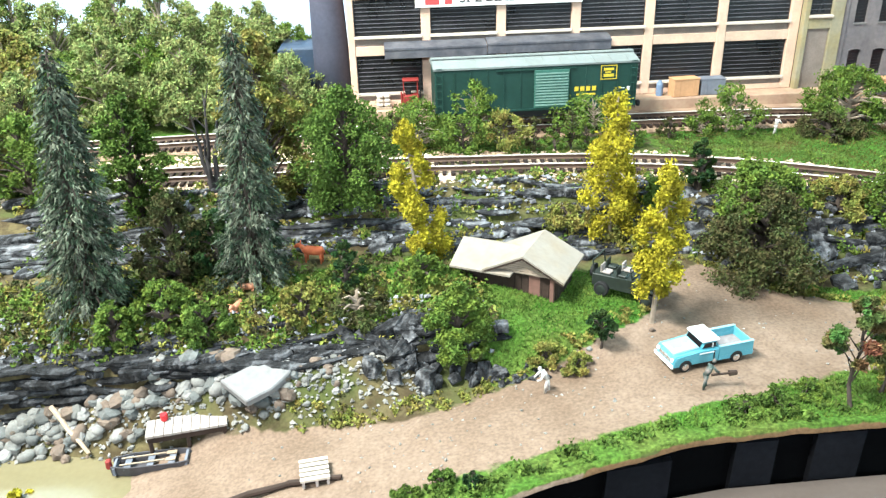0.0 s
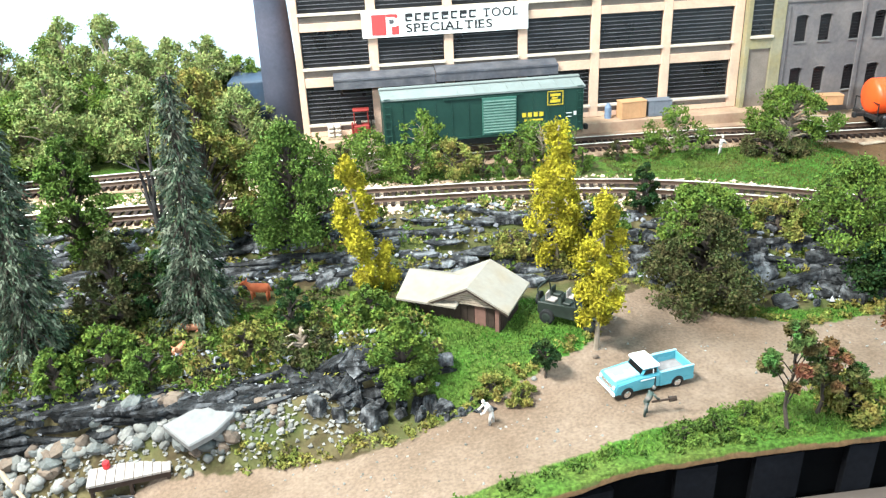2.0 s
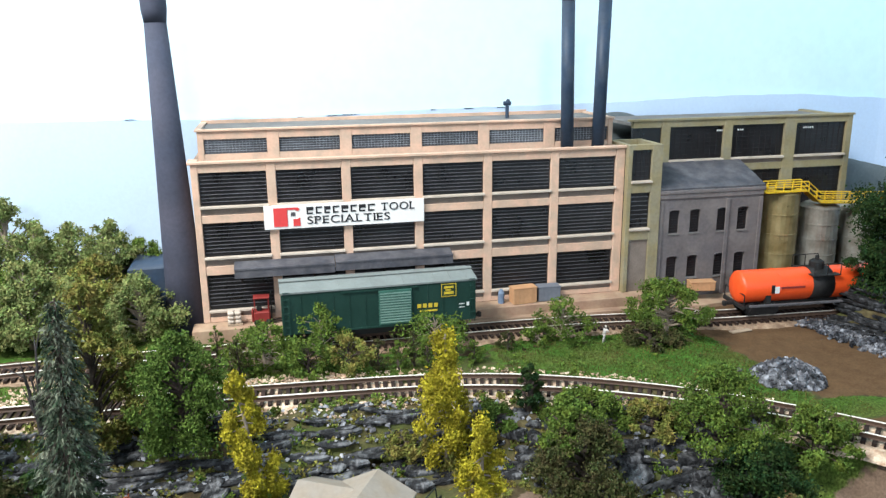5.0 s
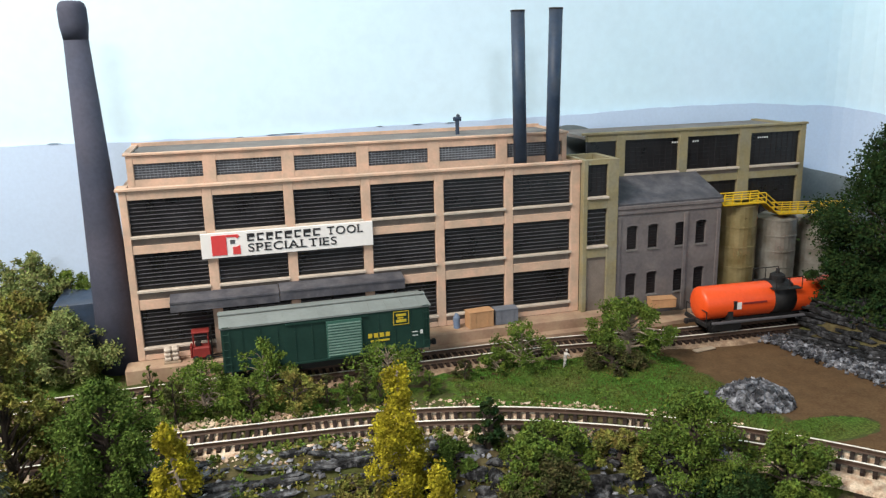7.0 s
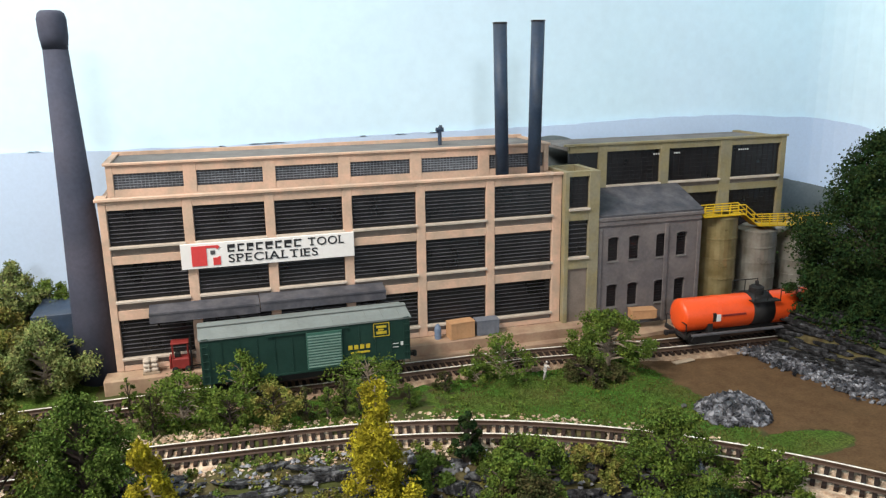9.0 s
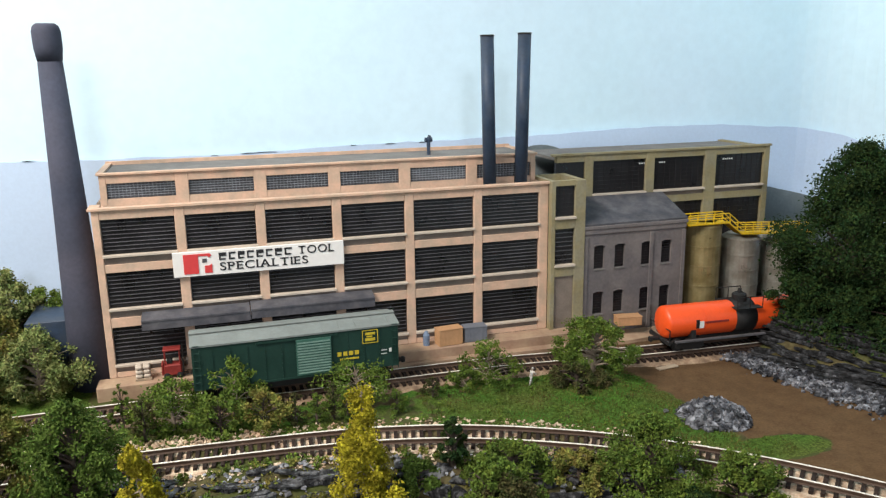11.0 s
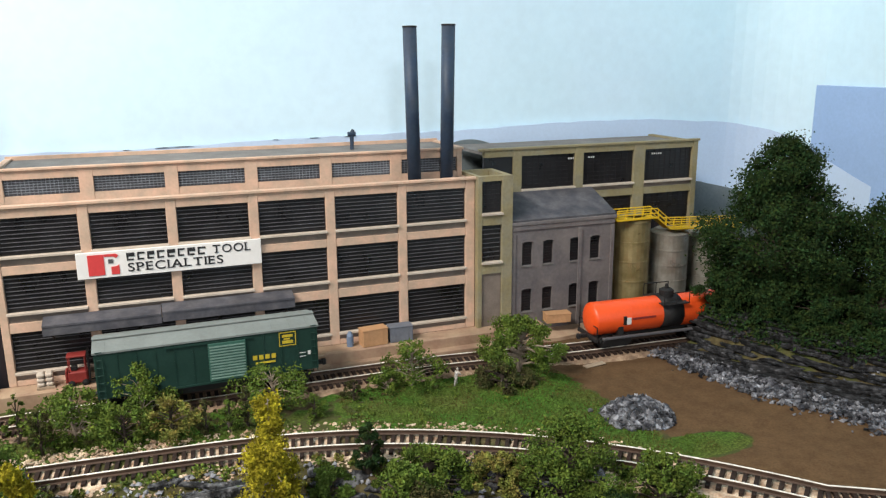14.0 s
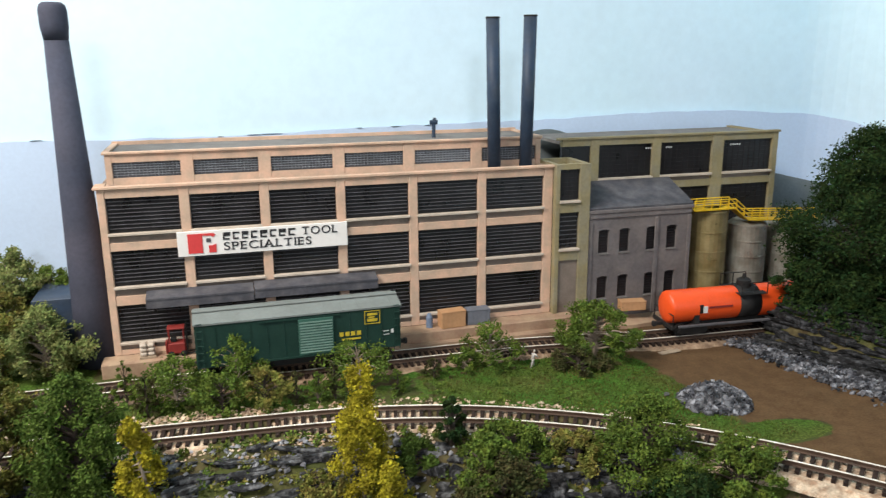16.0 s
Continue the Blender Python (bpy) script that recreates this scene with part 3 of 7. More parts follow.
def build_ground():
    xs = np.concatenate([np.arange(-5.0, -2.0, 0.1), np.arange(-2.0, 3.4, 0.03), np.arange(3.4, 6.95, 0.06)])
    rows = 190
    verts, faces, paint = [], [], []
    for j in range(rows):
        k = j / (rows - 1)
        for x in xs:
            y0 = front_edge(x)
            y = y0 + (6.62 - y0) * (k ** 1.25)
            verts.append((x, y, ground_z(x, y)))
            paint.append(plan_of(x, y))
    n = len(xs)
    for j in range(rows - 1):
        for i in range(n - 1):
            a = j * n + i
            faces.append((a, a + 1, a + n + 1, a + n))
    # the skirt that drops from the front edge
    base = len(verts)
    for x in xs:
        verts.append((x, front_edge(x) - 0.01, ground_z(x, front_edge(x)) - 0.035))
        paint.append((0, 1.0, 0.0) if x < 0.5 else (0, 0.0, 1.0))
    for i in range(n - 1):
        faces.append((base + i, base + i + 1, i + 1, i))
    me = raw_mesh("ground", verts, faces)
    layer = me.color_attributes.new("plan", "FLOAT_COLOR", "POINT")
    layer.data.foreach_set("color", np.array([(*p, 1.0) for p in paint], dtype=np.float32).ravel())
    for p in me.polygons:
        p.use_smooth = True
    ob = hang("ground", me, ground_material())
    return tagged(ob, "scenic ground of grass, sandy road and brown litter on a tabletop railway", "ground", kind="structure")


build_ground()

bm = bmesh.new()
box(bm, -5.0, -0.62, 0.9, 2.62, -0.80, -0.672)
tagged(part("water", bm, M["water"]), "still muddy olive-tan water at the stony shore", "water", kind="structure")

# ---- the room round the layout ----
bm = bmesh.new()
box(bm, -22, 6.2, 6.62, 6.75, -9, 14.6)
tagged(part("wall_north", bm, M["sky_wall"]), "pale sky-blue painted wall behind the layout", "wall", kind="structure")
bm = bmesh.new()
# coved corner and the return wall
pts = [(6.2 + 0.75 * math.sin(a), 6.62 - 0.75 * (1 - math.cos(a))) for a in [math.pi / 2 * k / 10 for k in range(11)]]
outline = pts + [(6.95, -22), (7.1, -22), (7.1, 6.75), (6.2, 6.75)]
prism(bm, outline, "z", -9, 14.6)
tagged(part("wall_east", bm, M["sky_wall"], smooth=False), "pale blue painted return wall with a coved corner", "wall", kind="structure")
# unseen walls, ceiling and floor close the room; dark colours limit fill light
bm = bmesh.new()
box(bm, -22.2, -22, -22, 6.75, -9, 14.6)
tagged(part("wall_west", bm, M["plaster"]), "plain unseen room wall, coloured dark to cut bounce", "wall", kind="structure")
bm = bmesh.new()
box(bm, -22.2, 7.1, -22.2, -22, -9, 14.6)
tagged(part("wall_south", bm, M["plaster"]), "plain unseen room wall, coloured dark to cut bounce", "wall", kind="structure")
bm = bmesh.new()
box(bm, -22.2, 7.1, -22.2, 6.75, 14.6, 15)
tagged(part("ceiling", bm, M["plaster"]), "plain unseen ceiling, coloured dark to cut bounce", "ceiling", kind="structure")
bm = bmesh.new()
box(bm, -22.2, 7.1, -22.2, 6.75, -9.3, -9)
tagged(part("floor", bm, M["carpet"]), "grey carpeted floor", "floor", kind="structure")

# ---- painted distance on the wall ----
def wall_line(u):
    """A place along the sky wall, round its coved corner: u is x up to the corner, then the way along the cove."""
    if u <= 6.2:
        return u, 6.585
    a = (u - 6.2) / 0.715
    if a <= math.pi / 2:
        return 6.2 + 0.715 * math.sin(a), 6.585 - 0.715 * (1 - math.cos(a))
    return 6.915, 5.87 - (a - math.pi / 2) * 0.715


def hills(name, x0, x1, inset, material, label, crest, thick=0.016, steps=120):
    bm = bmesh.new()
    rings = []
    for k in range(steps + 1):
        u = x0 + (x1 - x0) * k / steps
        x, y = wall_line(u)
        xa, ya = wall_line(u + 0.01)
        n = Vector((ya - y, x - xa)).normalized()
        x, y, z = x + n.x * inset, y + n.y * inset, crest(u)
        rings.append([bm.verts.new(v) for v in ((x, y, -0.3), (x, y, z), (x - n.x * thick, y - n.y * thick, z), (x - n.x * thick, y - n.y * thick, -0.3))])
    for r, q in zip(rings, rings[1:]):
        for k in range(4):
            bm.faces.new((r[k], r[(k + 1) % 4], q[(k + 1) % 4], q[k]))
    bm.faces.new(rings[0][::-1])
    bm.faces.new(rings[-1])
    return tagged(part(name, bm, material), label, "backdrop", kind="structure")


hill_crest = lambda x: line(x, (-6, 1.5), (-0.4, 1.40), (3.3, 1.46), (4.6, 1.49), (5.3, 1.49), (6.3, 1.43), (6.8, 1.33), (7.3, 1.10), (7.9, 0.90)) + 0.012 * wob(x, 0, 6, 4) + 0.02 * wob(x, 0, 0.8, 4)
hills("backdrop_hills", -6.0, 7.9, 0.0, M["hill_paint"], "pale lilac-blue hills cut from card against the sky wall", hill_crest)
# black strips for the shadow gaps where the card lifts along its crest
for k, (x, w) in enumerate(((-0.95, 0.05), (0.45, 0.03), (0.72, 0.06), (0.86, 0.10), (1.62, 0.03), (1.95, 0.05), (2.26, 0.06))):
    bm = bmesh.new()
    z = hill_crest(x)
    prism(bm, [(x - w, z + 0.001), (x - w * 0.3, z - 0.001), (x + w, z + 0.001), (x + w * 0.5, z + 0.004), (x - w * 0.5, z + 0.004)], "y", 6.578, 6.583)
    tagged(part("crest_mark", bm, M["black_iron"]), "thin black strip for the shadow under the lifted hill card edge", "backdrop", kind="structure")
hills("backdrop_ridge", 3.0, 3.75, 0.02, M["dark_hill"], "small grey-green painted hill behind the factory", lambda x: 1.2 + 0.17 * math.sin(math.pi * (x - 3.0) / 0.75) ** 0.7 if 3 < x < 3.75 else 1.2)
hills("backdrop_ridge", 5.2, 7.2, 0.02, M["dark_hill"], "long grey-green painted hill beyond the tanks", lambda x: line(x, (5.2, 0.86), (5.6, 0.86), (6.0, 0.82), (6.5, 0.70), (7.2, 0.40)) + 0.01 * wob(x, 0, 5, 9))

bm = bmesh.new()
box(bm, -0.95, 0.95, -0.012, 0.012, -0.95, 0.95, 0.004)
ob = part("blue_board", bm, M["blue_panel"])
ob.matrix_world = pose(6.93 * D, 5.12 * D, 0.86 * D, 0, 0, 90)
tagged(ob, "plain blue board standing against the return wall", "board")

# ---- front of the layout ----
def build_fascia():
    run = thing("layout_fascia", 0, 0, 0, label="matt black layout front with dark grey upright panels", category="fascia", kind="structure")
    xs = [-2.5, -0.6, 0.0, 0.25, 0.57, 1.07, 1.55, 2.06, 2.4, 4.5]
    for a, c in zip(xs, xs[1:]):
        bm = bmesh.new()
        ya, yc = front_edge(a) + 0.03, front_edge(c) + 0.03
        za, zc = ground_z(a, ya) - 0.03, ground_z(c, yc) - 0.03
        q = [bm.verts.new(p) for p in ((a, ya, -2.5), (c, yc, -2.5), (c, yc, zc), (a, ya, za), (a, ya + 0.08, -2.5), (c, yc + 0.08, -2.5), (c, yc + 0.08, zc), (a, ya + 0.08, za))]
        for f in ((0, 1, 2, 3), (5, 4, 7, 6), (3, 2, 6, 7), (1, 5, 6, 2), (4, 0, 3, 7)):
            bm.faces.new([q[i] for i in f])
        part("board", bm, M["fascia"], run)
    for x0, x1 in ((0.60, 0.85), (1.10, 1.26), (1.41, 1.60), (1.78, 1.90), (2.1, 2.3), (2.5, 2.7)):
        bm = bmesh.new()
        ya, yc = front_edge(x0) + 0.0, front_edge(x1) + 0.0
        z0 = min(ground_z(x0, ya), ground_z(x1, yc)) - 0.05
        lean = 0.03
        q = [bm.verts.new(p) for p in ((x0 - lean, ya, -1.6), (x1 - lean, yc, -1.6), (x1, yc, z0), (x0, ya, z0), (x0 - lean, ya + 0.028, -1.6), (x1 - lean, yc + 0.028, -1.6), (x1, yc + 0.028, z0), (x0, ya + 0.028, z0))]
        for f in ((0, 1, 2, 3), (5, 4, 7, 6), (3, 2, 6, 7), (1, 5, 6, 2), (4, 0, 3, 7)):
            bm.faces.new([q[i] for i in f])
        part("panel", bm, M["fascia_grey"], run, "dark grey upright panel")
    bm = bmesh.new()
    outline = [(0.22, 1.30), (4.5, 1.30), (4.5, 1.875), (2.4, 1.875), (1.55, 1.865), (1.07, 1.855), (0.57, 1.785), (0.24, 1.70)]
    prism(bm, outline, "z", -0.637, -0.602)
    tagged(part("front_shelf", bm, M["shelf"]), "narrow beige shelf along the foot of the layout front", "shelf")
    bm = bmesh.new()
    prism(bm, [(-5.0, 0.5), (0.3, 1.1), (4.5, 1.1), (4.5, 6.6), (-5.0, 6.6)], "z", -2.6, -2.5)
    tagged(part("layout_base", bm, M["fascia"]), "dark underside board of the layout", "board", kind="structure")


build_fascia()


# ---- railway tracks ----
def build_track(name, centre, x0, x1, z, label, bed_material="ballast", tie_gap=0.046):
    run = thing(name, 0, 0, 0, label=label, category="track", kind="structure")
    pts, x = [], x0
    while x < x1:
        pts.append((x, centre(x)))
        x += 0.01
    soft = []
    for i in range(len(pts)):
        w = pts[max(i - 28, 0):i + 29]
        soft.append((pts[i][0], sum(q[1] for q in w) / len(w)))
    pts = soft
    bed, rails = bmesh.new(), [bmesh.new(), bmesh.new()]
    prof_bed = [(-0.25, -0.085), (-0.17, -0.045), (0.17, -0.045), (0.25, -0.085)]
    prof_rail = [(-0.010, -0.026), (0.010, -0.026), (0.0035, -0.018), (0.005, -0.006), (0.005, 0), (-0.005, 0), (-0.005, -0.006), (-0.0035, -0.018)]
    def sweep(b, prof, shift, close, rough=True):
        last = None
        for i in range(0, len(pts), 4):
            a, c = pts[max(i - 1, 0)], pts[min(i + 1, len(pts) - 1)]
            d = Vector((c[0] - a[0], c[1] - a[1])).normalized()
            ring = [b.verts.new((pts[i][0] - d.y * (u + shift), pts[i][1] + d.x * (u + shift), z + v + (0.008 * wob(pts[i][0] * 3, u, 4, 6) if len(prof) == 4 and rough else 0))) for u, v in prof]
            if last:
                for k in range(len(prof) if close else len(prof) - 1):
                    m = (k + 1) % len(prof)
                    b.faces.new((last[k], last[m], ring[m], ring[k]))
            last = ring
    sweep(bed, prof_bed, 0, False)
    tagged(part("ballast_bed", bed, M[bed_material], run, "pale beige ballast bed"), kind="stuff")
    head = [(-0.0052, 0.0002), (0.0052, 0.0002), (0.0052, 0.0030), (-0.0052, 0.0030)]
    for b, s in zip(rails, (-0.086, 0.086)):
        sweep(b, prof_rail, s, True)
        r = part("rail", b, M["rail_rust"], run)
        b = bmesh.new()
        sweep(b, head, s, True, False)
        part("railhead", b, M["rail"], r, "worn railhead with its shine painted pale")
    tie = bmesh.new()
    box(tie, -0.0115, 0.0115, -0.14, 0.14, -0.05, -0.0265)
    me = mesh_of("sleeper", tie)
    me.materials.append(M["tie"])
    walked, i, count = 0.0, 1, 0
    while i < len(pts):
        walked += math.dist(pts[i], pts[i - 1])
        if walked > tie_gap:
            walked = 0.0
            a, c = pts[i - 1], pts[min(i + 1, len(pts) - 1)]
            ob = new("sleeper", me)
            ob.parent = run
            ob.matrix_basis = pose(pts[i][0] * D, pts[i][1] * D, z * D, 0, 0, math.degrees(math.atan2(c[1] - a[1], c[0] - a[0])) + random.uniform(-1.5, 1.5))
            count += 1
        i += 1


build_track("main_track", main_track, -3.2, 3.95, -0.040, "single railway track curving along the rock ledge on pale ballast")
build_track("siding_track", siding_track, -3.2, 5.2, -0.055, "weathered siding track beside the factory loading dock", "ballast_brown")

# spilled ballast, pale stones and chips beside the tracks
def scatter_stones(name, places, sizes, material, label, rng, flat=0.7):
    base = np.array([(1, 0, 0), (-1, 0, 0), (0, 1, 0), (0, -1, 0), (0, 0, 1), (0, 0, -1)], float)
    tri = np.array([(0, 2, 4), (2, 1, 4), (1, 3, 4), (3, 0, 4), (2, 0, 5), (1, 2, 5), (3, 1, 5), (0, 3, 5)])
    vs, fs = [], []
    for k, ((x, y, z), s) in enumerate(zip(places, sizes)):
        q = Euler(rng.uniform(0, 6.28, 3)).to_matrix()
        jig = base * rng.uniform(0.6, 1.25, (6, 1)) + rng.normal(0, 0.16, (6, 3))
        pts = np.array([q @ Vector(p) for p in jig]) * s
        pts[:, 2] *= flat
        vs.append(pts + np.array([x, y, z]))
        fs.append(tri + 6 * k)
    me = raw_mesh(name, np.concatenate(vs), np.concatenate(fs))
    return tagged(hang(name, me, material), label, "stones", kind="stuff")


rng = np.random.default_rng(5)
pl, sz = [], []
for x in rng.uniform(-2.4, 3.3, 1500):
    side = rng.choice([-1, 1])
    y = main_track(x) + side * rng.uniform(0.16, 0.30)
    pl.append((x, y, ground_z(x, y) + 0.003)); sz.append(rng.uniform(0.006, 0.017))
for x in rng.uniform(-2.4, 0.6, 700):
    y = main_track(x) + rng.uniform(0.15, 0.5) * (1 if x < -0.6 else 0.7)
    pl.append((x, y, ground_z(x, y) + 0.004)); sz.append(rng.uniform(0.008, 0.022))
scatter_stones("ballast_chips", pl, sz, M["ballast"], "loose pale ballast chips spilled beside the rails", rng)

# ---- factory yard ----
bm = bmesh.new()
box(bm, -0.46, 3.5, 5.245, 5.41, -0.2, -0.002, 0.01)
tagged(part("loading_dock", bm, M["concrete"]), "pinkish concrete loading dock along the factory front", "dock", kind="structure")
bm = bmesh.new()
prism(bm, [(1.6, 5.20), (3.3, 5.14), (3.55, 5.12), (4.3, 5.2), (4.3, 5.4), (1.6, 5.4)], "z", -0.2, -0.085)
tagged(part("pavement", bm, M["concrete"]), "pinkish concrete yard paving beside the siding", "pavement", kind="structure")


# ---- the factory ----
def window_unit(bmg, bmm, x0, x1, z0, z1, y, rows, cols, t=0.004, skip_v=False):
    box(bmg, x0, x1, y, y + 0.02, z0, z1)
    for k in range(1, rows):
        z = z0 + (z1 - z0) * k / rows
        box(bmm, x0, x1, y - 0.006, y, z - t, z + t)
    if not skip_v:
        for k in range(1, cols):
            x = x0 + (x1 - x0) * k / cols
            box(bmm, x - t * 0.7, x + t * 0.7, y - 0.005, y - 0.0005, z0, z1)


def add_window(parent, x0, x1, z0, z1, y, rows, cols, bars, glass, label="", sill=True, t=0.004, skip_v=False):
    g, m = bmesh.new(), bmesh.new()
    window_unit(g, m, x0, x1, z0, z1, y, rows, cols, t, skip_v)
    w = part("window", g, glass, parent, label)
    part("window_grille", m, bars, w)
    if sill:
        s = bmesh.new()
        box(s, x0 - 0.006, x1 + 0.006, y - 0.045, y + 0.005, z0 - 0.020, z0 - 0.001, 0.003)
        part("sill", s, M["sill"], w)


def build_factory():
    f = thing("factory", 0, 0, 0, label="three-storey concrete-frame factory with dark louvred window bays and a roof monitor", category="factory")
    L, R, Y = -0.385, 2.945, 5.40
    starts = [-0.336 + 0.5455 * k for k in range(6)]
    W = 0.478
    wins = [(0.885, 1.128), (0.505, 0.755), (0.095, 0.362)]
    # frame of columns and beams
    xs = [L] + [s + W for s in starts]
    xe = starts + [R]
    for a, c in zip(xs, xe):
        part("column", box(bmesh.new(), a, c, Y, Y + 0.06, -0.002, 1.19, 0.004), M["peach"], f)
    for k, (z0, z1) in enumerate(((1.128, 1.19), (0.757, 0.815), (0.364, 0.432), (-0.002, 0.035))):
        for s in starts:
            part("beam", box(bmesh.new(), s + 0.0005, s + W - 0.0005, Y + 0.004, Y + 0.055, z0, z1, 0.002), M["peach"], f)
    for z0, z1 in ((0.815, 0.884), (0.432, 0.504), (0.035, 0.094)):
        for s in starts:
            bm = bmesh.new()
            box(bm, s + 0.001, s + W - 0.001, Y + 0.018, Y + 0.05, z0, z1)
            part("brick_panel", bm, M["spandrel"], f)
    for r, (z0, z1) in enumerate(wins):
        for k, s in enumerate(starts):
            add_window(f, s + 0.001, s + W - 0.001, z0, z1, Y + 0.03, 9, 8, M["muntin"], M["glass_dark"], t=0.0024 if r != 2 or k < 4 else 0.0015, skip_v=True)
    # parapet coping, return walls, roof
    bm = bmesh.new()
    box(bm, L - 0.02, R + 0.01, Y - 0.018, Y + 0.03, 1.19, 1.212, 0.004)
    part("coping", bm, M["peach"], f)
    bm = bmesh.new()
    box(bm, L, L + 0.06, Y + 0.0605, 6.25, -0.1, 1.19)
    box(bm, L - 0.02, L + 0.05, Y + 0.031, 5.55, 1.19, 1.212)
    part("side_wall", bm, M["peach"], f)
    bm = bmesh.new()
    box(bm, R - 0.06, R, Y + 0.0605, 6.25, -0.1, 1.19)
    part("side_wall", bm, M["peach"], f)
    bm = bmesh.new()
    box(bm, L + 0.061, R - 0.061, Y + 0.061, 6.25, 1.13, 1.165)
    part("roof", bm, M["roof_grey"], f)
    # monitor storey
    m = part("roof_monitor", box(bmesh.new(), L + 0.06, R - 0.035, 5.665, 6.2, 1.166, 1.395), M["olive"], f, "yellowed monitor storey set back on the roof")
    bm = bmesh.new()
    mL, mR, mY = L + 0.045, R - 0.02, 5.62
    ms = [mL + 0.045 + k * 0.5445 for k in range(6)]
    mw = 0.455
    edges = [mL] + [s + mw for s in ms]
    for a, c in zip(edges, ms + [mR]):
        box(bm, a, c, mY, mY + 0.044, 1.166, 1.40, 0.003)
    for s in ms:
        box(bm, s + 0.0005, s + mw - 0.0005, mY + 0.003, mY + 0.044, 1.166, 1.232)
        box(bm, s + 0.0005, s + mw - 0.0005, mY + 0.003, mY + 0.044, 1.342, 1.40)
    box(bm, mL - 0.015, mR + 0.01, mY - 0.015, mY + 0.02, 1.40, 1.418, 0.003)
    box(bm, mL - 0.015, mL + 0.03, mY + 0.0205, 6.22, 1.396, 1.418)
    box(bm, mR - 0.03, mR + 0.01, mY + 0.0205, 6.22, 1.396, 1.418)
    box(bm, mL - 0.015, mR + 0.01, 6.2205, 6.25, 1.166, 1.43)
    part("monitor_frame", bm, M["peach"], f)
    for s in ms:
        add_window(m, s + 0.001, s + mw - 0.001, 1.233, 1.341, mY + 0.022, 6, 18, M["muntin_pale"], M["glass_grey"], sill=False, t=0.0030 if s == ms[4] else 0.0018)
    bm = bmesh.new()
    box(bm, mL + 0.031, mR - 0.031, mY + 0.021, 6.22, 1.396, 1.404)
    part("monitor_roof", bm, M["roof_grey"], f)
    return f


factory = build_factory()


SERIFS = {"T": ((0.5, 0),), "L": ((0.16, 0), (0.16, 1)), "S": (), "P": ((0.16, 0), (0.1, 1)), "E": ((0.1, 0), (0.1, 1)), "C": (), "I": ((0.5, 0), (0.5, 1)), "A": ((0.08, 0), (0.92, 0)), "O": ()}


def lettering(text, size, x, x1, z, y, material, parent):
    """Separate slab-serif letters spread from x to x1."""
    made = []
    for ch in text:
        cu = bpy.data.curves.new("letter", "FONT")
        cu.body, cu.size, cu.extrude, cu.offset = ch, size * D, 0.0015 * D, 0.0006 * D
        ob = new("letter", cu)
        me = bpy.data.meshes.new_from_object(ob.evaluated_get(bpy.context.evaluated_depsgraph_get()))
        bpy.data.objects.remove(ob)
        us, vs = [v.co.x for v in me.vertices], [v.co.y for v in me.vertices]
        bm = bmesh.new()
        bm.from_mesh(me)
        lo, wide, high = min(us), max(us) - min(us), max(vs)
        for f, up in SERIFS[ch]:
            c, h = lo + wide * f, high * 0.11
            half = max(wide, high * 0.45) * 0.27
            box(bm, c - half, c + half, (high - h if up else 0), (high if up else h), -0.0012 * D, 0.0012 * D)
        bm.to_mesh(me)
        bm.free()
        me.materials.clear()
        me.materials.append(material)
        made.append((me, lo, wide))
    gap = 0.13 * size * D
    total = sum(w for _, _, w in made) + gap * (len(made) - 1)
    k = (x1 - x) * D / total
    at = x * D
    for me, lo, w in made:
        t = new("letter", me)
        t.parent = parent
        t.matrix_basis = pose(at - lo * k, y * D, z * D, 90, 0, 0) @ Matrix.Diagonal((k, 1, 1, 1))
        at += (w + gap) * k


def build_sign():
    s = thing("company_sign", 0, 0, 0, label="long white company sign with a red emblem on the factory", category="sign")
    Y = 5.372
    bm = bmesh.new()
    box(bm, 0.105, 1.30, Y, Y + 0.022, 0.692, 0.870, 0.003)
    part("board", bm, M["sign"], s)
    bm = bmesh.new()
    box(bm, 0.175, 0.275, Y - 0.004, Y - 0.0005, 0.712, 0.852)
    part("emblem_square", bm, M["sign_red"], s, "red emblem square")
    bm = bmesh.new()
    prism(bm, [(0.315, 0.712), (0.366, 0.712), (0.366, 0.775), (0.345, 0.765), (0.315, 0.764)], "y", Y - 0.004, Y - 0.0005)
    part("emblem_block", bm, M["sign_red"], s, "red emblem block")
    bm = bmesh.new()
    prism(bm, [(0.276, 0.836), (0.335, 0.834), (0.350, 0.822), (0.366, 0.840), (0.350, 0.852), (0.276, 0.852)], "y", Y - 0.004, Y - 0.0005)
    part("emblem_arc", bm, M["sign_red"], s, "red emblem arc")
    bm = bmesh.new()
    box(bm, 0.300, 0.332, Y - 0.004, Y - 0.0005, 0.788, 0.816, 0.001)
    part("emblem_patch", bm, M["muntin"], s, "grey emblem patch")
    # the firm's name as plain bars, the trade in words
    x = 0.415
    for k, w in enumerate((0.055, 0.05, 0.05, 0.052, 0.055, 0.05, 0.055, 0.056)):
        bm = bmesh.new()
        box(bm, x, x + 0.012, Y - 0.004, Y - 0.0005, 0.797, 0.850)
        box(bm, x + 0.0125, x + w - 0.004, Y - 0.004, Y - 0.0005, 0.838 if k % 2 else 0.824, 0.850)
        box(bm, x + 0.0125, x + w - 0.010, Y - 0.004, Y - 0.0005, 0.797, 0.808)
        part("name_bar", bm, M["ink"], s)
        x += w + 0.0127
    lettering("TOOL", 0.083, 0.970, 1.225, 0.797, Y - 0.0025, M["ink"], s)
    lettering("SPECIALTIES", 0.083, 0.418, 1.035, 0.722, Y - 0.0025, M["ink"], s)


build_sign()

